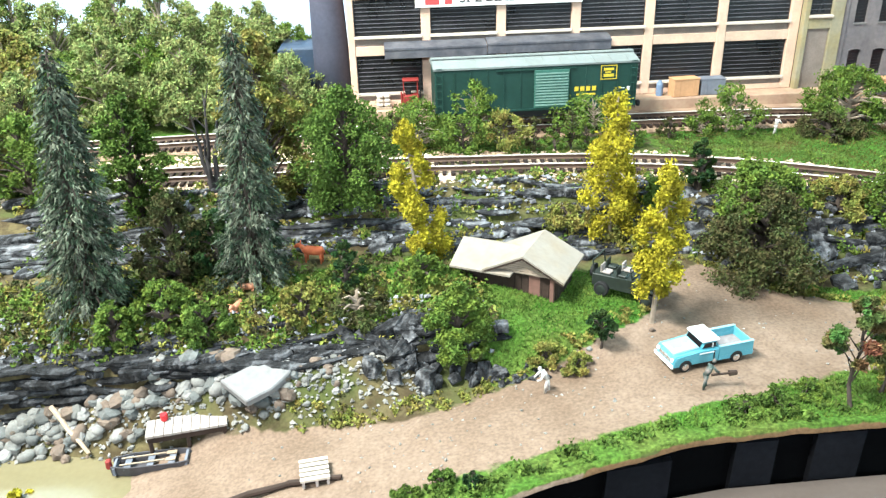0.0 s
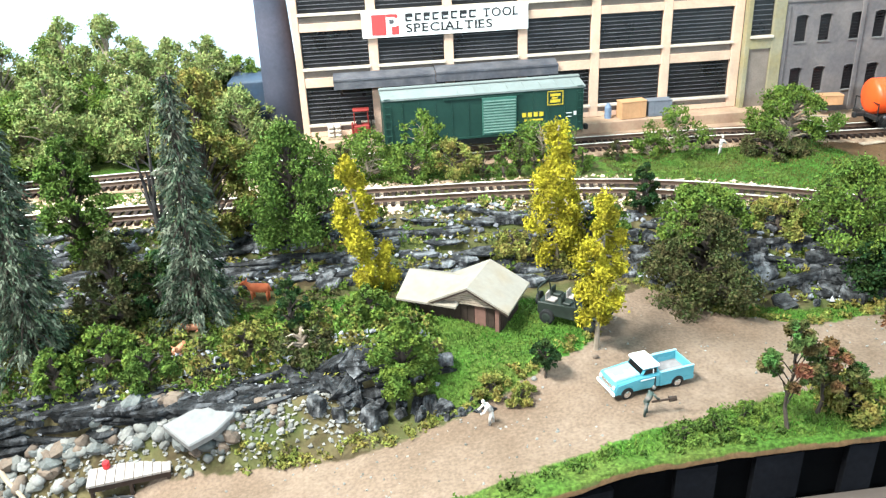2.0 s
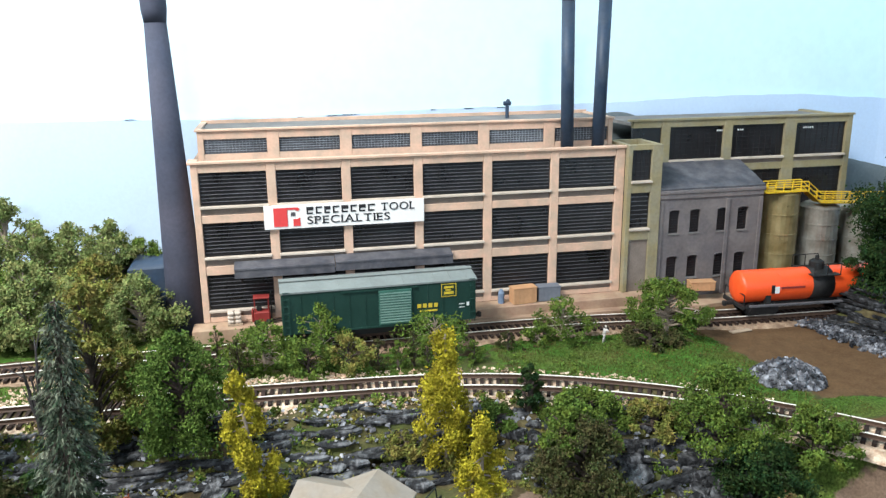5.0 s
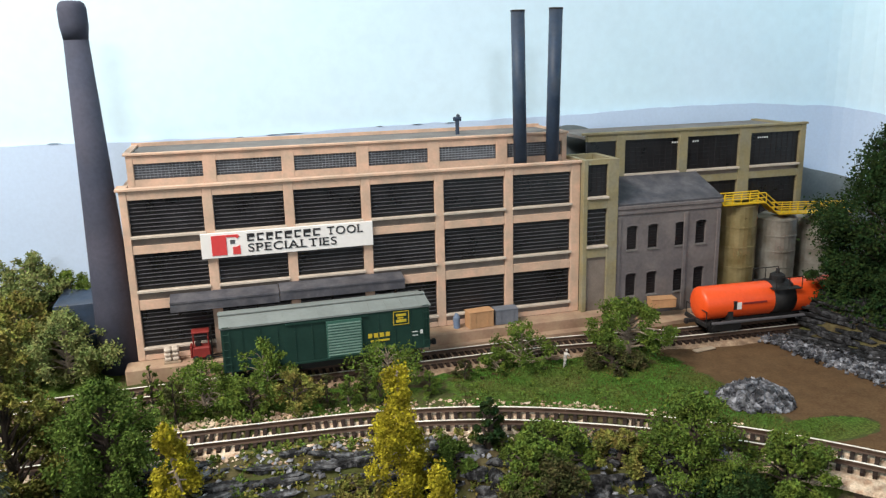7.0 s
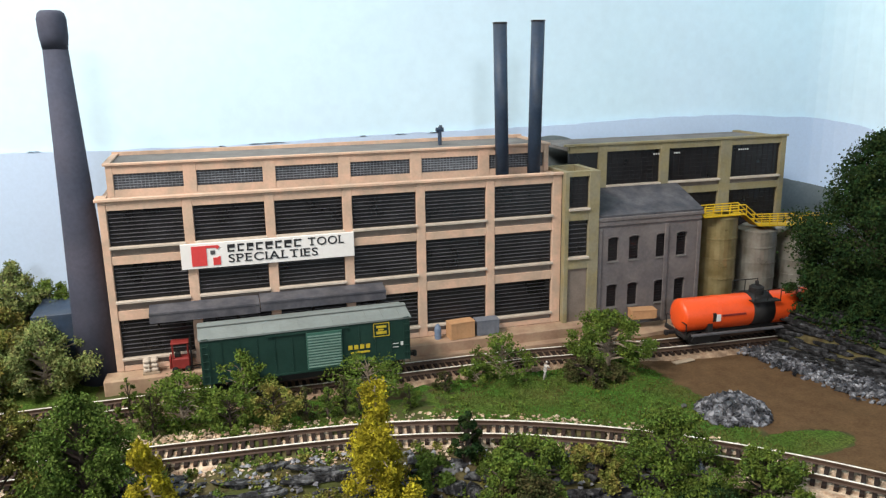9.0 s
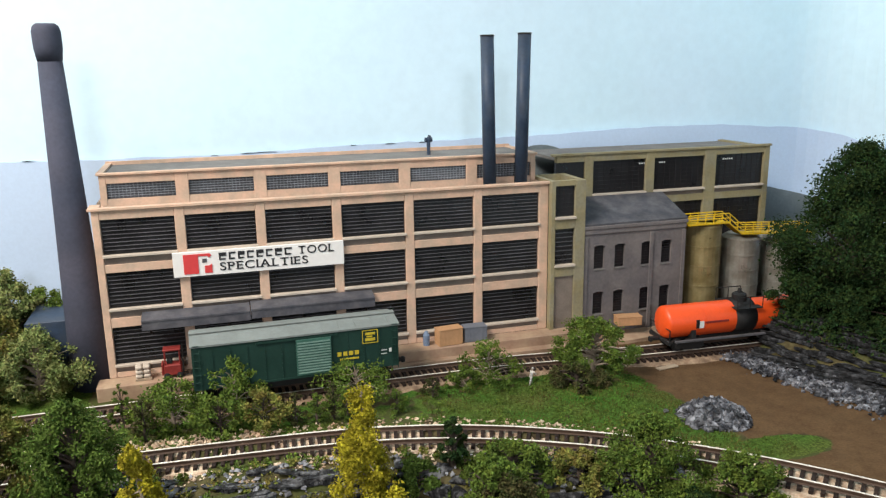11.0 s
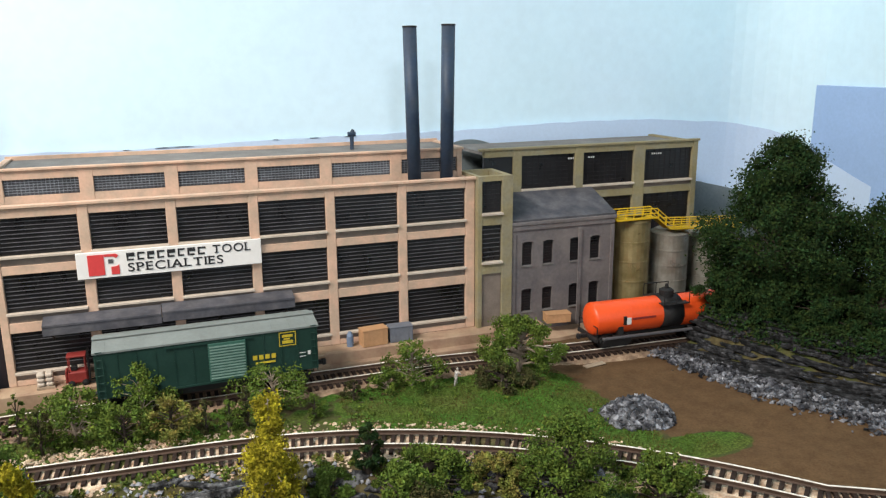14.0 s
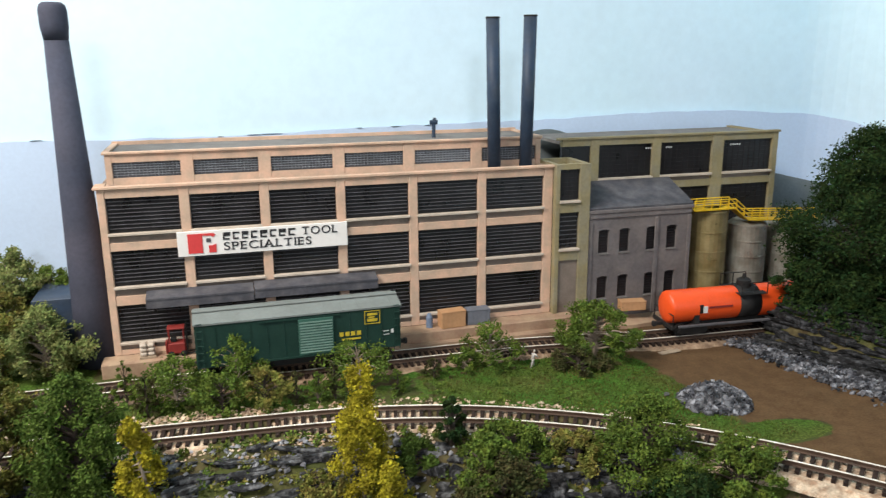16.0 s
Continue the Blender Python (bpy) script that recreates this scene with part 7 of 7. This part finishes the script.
# ---- the cabin ----
def build_cabin():
    h = thing("cabin", 0.525, 3.00, ground_z(0.525, 3.0), -29.0, "dark brown board cabin with a tan roof and a cross gable", "cabin")
    base = ground_z(0.525, 3.0)
    zr, ze = -0.105 - base, -0.208 - base
    w, f, b = 0.205, -0.115, 0.225
    def slope(p):
        bm = bmesh.new()
        lo = [bm.verts.new(v) for v in p]
        hi = [bm.verts.new((v[0], v[1], v[2] + 0.010)) for v in p]
        bm.faces.new(lo[::-1]); bm.faces.new(hi)
        n = len(p)
        for k in range(n):
            bm.faces.new((lo[k], lo[(k + 1) % n], hi[(k + 1) % n], hi[k]))
        return bm
    # main gable runs along y, the wing along -x
    part("roof", slope([(0, f, zr), (w, f, ze), (w, b, ze), (0, b, zr)]), M["roof_tan"], h)
    part("roof", slope([(-w, f, ze), (0, f, zr), (0, b, zr), (-w, b, ze)]), M["roof_tan"], h)
    wl, wh, wr = -0.375, 0.175, zr - 0.030
    part("wing_roof", slope([(wl, 0.06, wr), (wl, 0.06 - wh, ze - 0.008), (-0.06, 0.06 - wh, ze - 0.008), (-0.02, 0.06, wr)]), M["roof_tan"], h)
    part("wing_roof", slope([(wl, 0.06, wr), (-0.02, 0.06, wr), (-0.06, 0.06 + wh, ze - 0.008), (wl, 0.06 + wh, ze - 0.008)]), M["roof_tan"], h)
    bm = bmesh.new()
    prism(bm, [(-w + 0.03, ze + 0.004), (w - 0.03, ze + 0.004), (0, zr - 0.006)], "y", f + 0.035, f + 0.045)
    g = part("gable", bm, M["clapboard"], h, "pale clapboard gable")
    for k in range(7):
        z = ze + 0.010 + k * 0.0115
        hw = (w - 0.035) * (1 - (z - ze) / (zr - ze)) - 0.004
        if hw > 0.01:
            bm = bmesh.new()
            box(bm, -hw, hw, f + 0.029, f + 0.0345, z, z + 0.009)
            part("clapboard", bm, M["clapboard"], g)
    for s in (-1, 1):
        bm = bmesh.new()
        prism(bm, [(s * w, ze - 0.002), (0, zr - 0.002), (0, zr - 0.010), (s * (w - 0.004), ze - 0.010)], "y", f, f + 0.008)
        part("barge_board", bm, M["wood_dark"], h)
    def boards(x0, x1, y0, y1, name):
        """An upright wall of separate boards along x or y."""
        length = max(x1 - x0, y1 - y0)
        n = int(length / 0.032)
        bm0 = bmesh.new()
        box(bm0, x0, x1, y0, y1, -0.03, ze + 0.012)
        wall = part(name, bm0, M["wood_dark"], h)
        for k in range(n):
            bm = bmesh.new()
            if x1 - x0 > y1 - y0:
                a = x0 + (x1 - x0) * k / n
                box(bm, a + 0.001, a + (x1 - x0) / n - 0.002, y0 - 0.004, y0 - 0.0005, -0.03, ze + 0.008)
            else:
                a = y0 + (y1 - y0) * k / n
                box(bm, x1 + 0.0005, x1 + 0.004, a + 0.001, a + (y1 - y0) / n - 0.002, -0.03, ze + 0.008)
            part("board", bm, M["wood_dark"], wall)
    boards(-w + 0.05, w - 0.05, f + 0.05, f + 0.062, "front_wall")
    boards(w - 0.062, w - 0.05, f + 0.063, b - 0.04, "side_wall")
    boards(wl + 0.04, -w + 0.049, f + 0.05, f + 0.062, "wing_wall")
    boards(-w + 0.05, w - 0.063, b - 0.052, b - 0.04, "rear_wall")
    boards(wl + 0.04, wl + 0.052, f + 0.063, 0.18, "end_wall")
    boards(wl + 0.053, -w + 0.049, 0.168, 0.18, "rear_wing_wall")
    bm = bmesh.new()
    box(bm, 0.02, 0.075, f + 0.044, f + 0.0455, 0.0, 0.11)
    part("door", bm, M["brick_red"], h, "dull red plank door")
    bm = bmesh.new()
    box(bm, w - 0.074, w - 0.055, f + 0.02, f + 0.039, -0.02, ze + 0.004)
    part("corner_post", bm, M["brick_red"], h, "reddish corner post")


build_cabin()


# ---- loose things ----
def quad_beast(name, label, x, y, rz, mat_name, s, lying):
    """A cow as one plain painted figure."""
    t = bmesh.new()
    z = 0.0 if lying else 0.055 * s
    tube(t, [(-0.085 * s, 0, z + 0.045 * s), (-0.07 * s, 0, z + 0.045 * s), (0.0, 0, z + 0.042 * s), (0.06 * s, 0, z + 0.045 * s), (0.085 * s, 0, z + 0.052 * s)], [0.016 * s, 0.034 * s, 0.036 * s, 0.033 * s, 0.018 * s], 12)
    tube(t, [(0.07 * s, 0, z + 0.055 * s), (0.105 * s, 0, z + 0.080 * s)], [0.022 * s, 0.015 * s], 9)
    tube(t, [(0.095 * s, 0, z + 0.086 * s), (0.12 * s, 0, z + 0.080 * s), (0.145 * s, 0, z + 0.066 * s)], [0.016 * s, 0.017 * s, 0.010 * s], 9)
    for q in (-1, 1):
        tube(t, [(0.10 * s, q * 0.010 * s, z + 0.096 * s), (0.104 * s, q * 0.034 * s, z + 0.106 * s)], [0.006 * s, 0.003 * s], 6)
        if lying:
            tube(t, [(0.05 * s, q * 0.03 * s, 0.012 * s), (0.09 * s, q * 0.035 * s, 0.008 * s)], [0.010 * s, 0.007 * s], 6)
            tube(t, [(-0.06 * s, q * 0.03 * s, 0.014 * s), (-0.02 * s, q * 0.042 * s, 0.008 * s)], [0.012 * s, 0.007 * s], 6)
        else:
            for lx in (-0.065, 0.055):
                tube(t, [(lx * s, q * 0.02 * s, z + 0.03 * s), (lx * s, q * 0.02 * s, 0)], [0.012 * s, 0.007 * s], 7)
    tube(t, [(-0.086 * s, 0, z + 0.055 * s), (-0.10 * s, 0, z + 0.02 * s)], [0.005 * s, 0.003 * s], 5)
    ob = part(name, t, M[mat_name], smooth=True)
    ob.matrix_world = pose(x * D, y * D, (ground_z(x, y) + 0.001) * D, 0, 0, rz)
    return tagged(ob, label, "cow", "cattle")


quad_beast("cow", "russet brown toy cow with a white face on the rock ledge", -0.535, 3.27, 165, "cow", 0.66, False)
quad_beast("cow", "tan toy calf lying on the pasture", -0.85, 2.84, 250, "cow_pale", 0.46, True)
quad_beast("cow", "tan toy calf lying beside the spruce", -0.82, 3.0, 185, "cow_pale", 0.46, True)


def figurine(name, label, x, y, rz, mat_name, pose_kind):
    """A small painted figure as one plain mesh."""
    t = bmesh.new()
    bend = {"stoop": 0.035, "stand": 0.004, "run": 0.02}[pose_kind]
    stride = {"stoop": 0.018, "stand": 0.010, "run": 0.035}[pose_kind]
    hip, chest, head = Vector((0, 0, 0.095)), Vector((bend, 0, 0.150)), Vector((bend * 1.5, 0, 0.182))
    for q in (-1, 1):
        tube(t, [(hip.x, q * 0.011, hip.z), (q * stride * 0.8, q * 0.013, 0.05), (q * stride, q * 0.013, 0.0)], [0.013, 0.010, 0.009], 7)
        tube(t, [(chest.x, q * 0.022, chest.z), (chest.x + 0.02, q * 0.032, chest.z - 0.03), (chest.x + 0.045, q * 0.024, chest.z - 0.045)], [0.009, 0.008, 0.006], 6)
    tube(t, [tuple(hip), tuple((hip + chest) / 2), tuple(chest + Vector((0, 0, 0.008)))], [0.017, 0.021, 0.016], 9)
    tube(t, [tuple(head - Vector((0, 0, 0.013))), tuple(head), tuple(head + Vector((0, 0, 0.013)))], [0.009, 0.014, 0.007], 9)
    ob = part(name, t, M[mat_name], smooth=True)
    ob.matrix_world = pose(x * D, y * D, (ground_z(x, y) + 0.001) * D, 0, 0, rz) @ Matrix.Scale(0.64, 4)
    return tagged(ob, label, "figurine", "painted figurines")


figurine("figurine", "tiny pale painted figurine at the verge", 0.475, 2.285, 190, "figure_white", "stoop")
figurine("figurine", "tiny dark painted figurine on the sandy road", 1.075, 2.145, 20, "figure_dark", "stoop")
figurine("figurine", "tiny white painted figurine striding on the grass", 2.47, 4.60, 30, "figure_white", "run")
bm = bmesh.new()
tube(bm, [(0, 0, 0), (0.07, 0, 0.004)], [0.005, 0.005], 6)
tube(bm, [(0.07, 0, 0.004), (0.10, 0, 0.006)], [0.012, 0.010], 8)
ob = part("hand_tool", bm, M["wood_dark"])
ob.matrix_world = pose(1.095 * D, 2.14 * D, (ground_z(1.115, 2.14) + 0.058) * D, 0, 0, 0)
tagged(ob, "small dark tool held at the figurine's side", "tool")


def build_boat():
    b = thing("rowing_boat", -1.165, 2.285, -0.668, 4.0, "small dark grey flat-bottomed rowing boat with pale thwarts", "boat")
    n = 12
    bm = bmesh.new()
    rings = []
    for k in range(n + 1):
        u = k / n
        x = -0.155 + 0.31 * u
        w = 0.050 * min(1.0, 0.62 + 1.6 * u) * min(1.0, 0.80 + 1.2 * (1 - u))
        rings.append([bm.verts.new(v) for v in ((x, -w, 0.048), (x, -w * 0.78, 0.0), (x, w * 0.78, 0.0), (x, w, 0.048), (x, w - 0.006, 0.048), (x, w * 0.72, 0.008), (x, -w * 0.72, 0.008), (x, -w + 0.006, 0.048))])
    for r, s in zip(rings, rings[1:]):
        for k in range(8):
            bm.faces.new((r[k], r[(k + 1) % 8], s[(k + 1) % 8], s[k]))
    bm.faces.new(rings[0]); bm.faces.new(rings[-1][::-1])
    part("hull", bm, M["boat_grey"], b)
    for x in (-0.146, 0.138):
        bm = bmesh.new()
        box(bm, x, x + 0.010, -0.040, 0.040, 0.009, 0.044)
        part("transom", bm, M["crate_grey"], b)
    for x in (-0.09, 0.0, 0.085):
        bm = bmesh.new()
        box(bm, x - 0.013, x + 0.013, -0.043, 0.043, 0.034, 0.040)
        part("thwart", bm, M["crate_grey"], b)
    for y in (-0.02, 0.022):
        bm = bmesh.new()
        tube(bm, [(-0.12, y, 0.045), (0.06, y + 0.008, 0.045)], [0.004, 0.004], 6)
        box(bm, 0.0605, 0.10, y - 0.002, y + 0.018, 0.0435, 0.0465)
        part("oar", bm, M["wood_pale"], b)
    bm = bmesh.new()
    box(bm, -0.178, -0.157, -0.012, 0.012, 0.02, 0.062, 0.004)
    part("outboard_motor", bm, M["dark_red"], b, "dull red outboard motor")


build_boat()


def build_dock():
    d = thing("plank_dock", -1.03, 2.400, -0.612, 10.0, "short weathered grey plank dock on a dark frame", "dock")
    for k in range(9):
        bm = bmesh.new()
        box(bm, -0.165 + 0.0367 * k, -0.165 + 0.0367 * k + 0.034, -0.055, 0.06, 0.062, 0.072)
        part("plank", bm, M["wood_grey"], d)
    for y in (-0.045, 0.05):
        bm = bmesh.new()
        box(bm, -0.16, 0.16, y - 0.006, y + 0.006, 0.035, 0.0615)
        part("beam", bm, M["wood_dark"], d)
    for x in (-0.15, 0.0, 0.15):
        for y in (-0.045, 0.05):
            bm = bmesh.new()
            tube(bm, [(x, y, -0.09), (x, y, 0.0345)], [0.009, 0.009], 8)
            part("post", bm, M["wood_dark"], d)
    bm = bmesh.new()
    tube(bm, [(0, 0, 0), (0, 0, 0.004), (0, 0, 0.028), (0, 0, 0.032)], [0.012, 0.015, 0.015, 0.012], 14)
    ob = part("red_bucket", bm, M["red"])
    ob.matrix_world = pose(-1.13 * D, 2.430 * D, -0.540 * D, 0, 0, 0)
    tagged(ob, "small bright red bucket on the plank dock", "bucket")


build_dock()


def build_pallet():
    x, y = -0.465, 2.01
    p = thing("slatted_crate", x, y, ground_z(x, y) + 0.002, 8, "small pale slatted wooden pallet on the sand", "pallet")
    for k in range(5):
        bm = bmesh.new()
        box(bm, -0.055, 0.055, -0.06 + 0.026 * k, -0.06 + 0.026 * k + 0.017, 0.030, 0.040)
        part("slat", bm, M["sill"], p)
    for xx in (-0.05, 0.0, 0.042):
        bm = bmesh.new()
        box(bm, xx, xx + 0.010, -0.06, 0.062, 0.002, 0.0295)
        part("runner", bm, M["wood_grey"], p)


build_pallet()

for k, (x0, y0, x1, y1, r, m, lab) in enumerate((
        (-0.86, 1.93, -0.56, 1.99, 0.014, "wood_dark", "dark brown timber baulk lying on the sand"),
        (-0.56, 1.99, -0.36, 1.97, 0.012, "wood_dark", "dark brown timber baulk lying on the sand"),
        (-1.63, 2.53, -1.45, 2.37, 0.011, "wood_pale", "pale stripped driftwood log across the stones"),
        (-0.24, 2.80, -0.14, 2.70, 0.009, "wood_pale", "pale broken log on the rock shelf"))):
    bm = bmesh.new()
    za, zb = max(ground_z(x0, y0), -0.672) + r + (0.05 if k == 2 else 0), max(ground_z(x1, y1), -0.672) + r + (0.02 if k == 2 else 0)
    pts = [(x0 + (x1 - x0) * u + rng.normal(0, 0.004), y0 + (y1 - y0) * u + rng.normal(0, 0.004), za + (zb - za) * u) for u in (0.0, 0.25, 0.5, 0.75, 1.0)]
    tube(bm, pts, [r, r * 1.05, r * 0.95, r * 0.9, r * 0.75], 8)
    tagged(part("driftwood_log" if k > 1 else "timber_baulk", bm, M[m]), lab, "timber")

# white birds and blossoms of card: pale stones by the cabin and ledge
for k, (x, y, s) in enumerate(((0.70, 2.50, 0.012), (0.12, 3.36, 0.014), (0.18, 3.33, 0.012), (0.05, 3.32, 0.011), (-0.02, 3.45, 0.010), (3.10, 3.86, 0.020), (1.00, 2.575, 0.014), (1.62, 2.88, 0.014), (1.5, 2.93, 0.01))):
    ob = new("pale_stone", stone_meshes[4 + k % 4])
    ob.matrix_world = pose(x * D, y * D, (ground_z(x, y) + s * 0.5) * D, 0, 0, 40 * k) @ Matrix.Scale(s, 4)
    tagged(ob, "small pale stone lying on the ground", "stone", "pale stones")

# yard goods on the dock
def crate(name, label, x, y, w, d, h, m, rz=0.0):
    t = thing(name, x, y, -0.002, rz, label, "crate", "dock goods")
    part("box", box(bmesh.new(), -w, w, -d, d, 0.001, h, 0.004), M[m], t)
    for s in (-1, 1):
        bm = bmesh.new()
        box(bm, s * w * 0.55 - 0.006, s * w * 0.55 + 0.006, -d - 0.003, -d - 0.0005, 0.004, h - 0.004)
        part("batten", bm, M[m], t)
    bm = bmesh.new()
    box(bm, -w - 0.003, w + 0.003, -d - 0.003, d + 0.003, h + 0.0005, h + 0.008, 0.002)
    part("lid", bm, M[m], t)


crate("tan_crate", "tan wooden crate standing on the loading dock", 2.08, 5.31, 0.100, 0.05, 0.125, "kraft", 6)
crate("grey_crate", "blue-grey wooden crate standing on the loading dock", 2.295, 5.325, 0.090, 0.05, 0.115, "crate_grey", -2)
dr = thing("steel_drum", 1.905, 5.33, -0.002, 0, "pale blue steel drum on the loading dock", "drum")
bm = bmesh.new()
tube(bm, [(0, 0, 0.001), (0, 0, 0.085), (0, 0, 0.115)], [0.026, 0.026, 0.012], 14)
part("drum_body", bm, M["blue_drum"], dr)
for z in (0.03, 0.06):
    bm = bmesh.new()
    tube(bm, [(0, 0, z - 0.003), (0, 0, z + 0.003)], [0.028, 0.028], 14)
    part("hoop", bm, M["blue_drum"], dr)
crate("tan_crate", "tan crate beside the tank car at the boiler house", 3.62, 5.27, 0.105, 0.05, 0.07, "kraft", -8)


def build_forklift():
    t = thing("forklift", 0.055, 5.31, -0.002, 0, "dull red forklift truck on the loading dock", "forklift")
    part("body", box(bmesh.new(), -0.07, 0.05, -0.045, 0.045, 0.02, 0.10, 0.008), M["dark_red"], t)
    part("counterweight", box(bmesh.new(), -0.085, -0.0705, -0.042, 0.042, 0.025, 0.11, 0.004), M["dark_red"], t)
    bm = bmesh.new()
    for x, y in ((-0.06, -0.038), (-0.06, 0.038), (0.04, -0.038), (0.04, 0.038)):
        tube(bm, [(x, y, 0.10), (x, y, 0.20)], [0.004, 0.004], 6)
    part("cage", bm, M["dark_red"], t)
    part("canopy", box(bmesh.new(), -0.068, 0.05, -0.046, 0.046, 0.2005, 0.212, 0.003), M["dark_red"], t)
    part("seat", box(bmesh.new(), -0.05, -0.01, -0.02, 0.02, 0.1005, 0.13, 0.004), M["tyre"], t)
    bm = bmesh.new()
    for y in (-0.025, 0.025):
        box(bm, 0.0555, 0.064, y - 0.005, y + 0.005, 0.01, 0.24)
        box(bm, 0.0645, 0.13, y - 0.006, y + 0.006, 0.01, 0.016)
    part("mast", bm, M["black_iron"], t)
    for x in (-0.05, 0.035):
        for y in (-0.042, 0.042):
            wheel(t, x, y, 0.021, 0.022, 0.008, "black_iron")


build_forklift()
pal = thing("sack_pallet", -0.155, 5.32, -0.002, 4, "pale sacks stacked on a small pallet", "sacks")
part("pallet", box(bmesh.new(), -0.055, 0.055, -0.04, 0.04, 0.001, 0.016), M["wood_pale"], pal)
for k in range(6):
    bm = bmesh.new()
    box(bm, -0.05 + 0.051 * (k % 2), -0.002 + 0.051 * (k % 2), -0.035, 0.035, 0.0165 + 0.031 * (k // 2), 0.046 + 0.031 * (k // 2), 0.010)
    part("sack", bm, M["sill"], pal)

# painted planks and white board by the tank car
bm = bmesh.new()
box(bm, -0.09, 0.09, -0.025, 0.025, 0, 0.008, 0.002)
ob = part("loose_board", bm, M["wood_pale"])
ob.matrix_world = pose(3.55 * D, 4.56 * D, (ground_z(3.55, 4.56) + 0.004) * D, 0, 0, 8)
tagged(ob, "pale loose board lying beside the siding", "board")
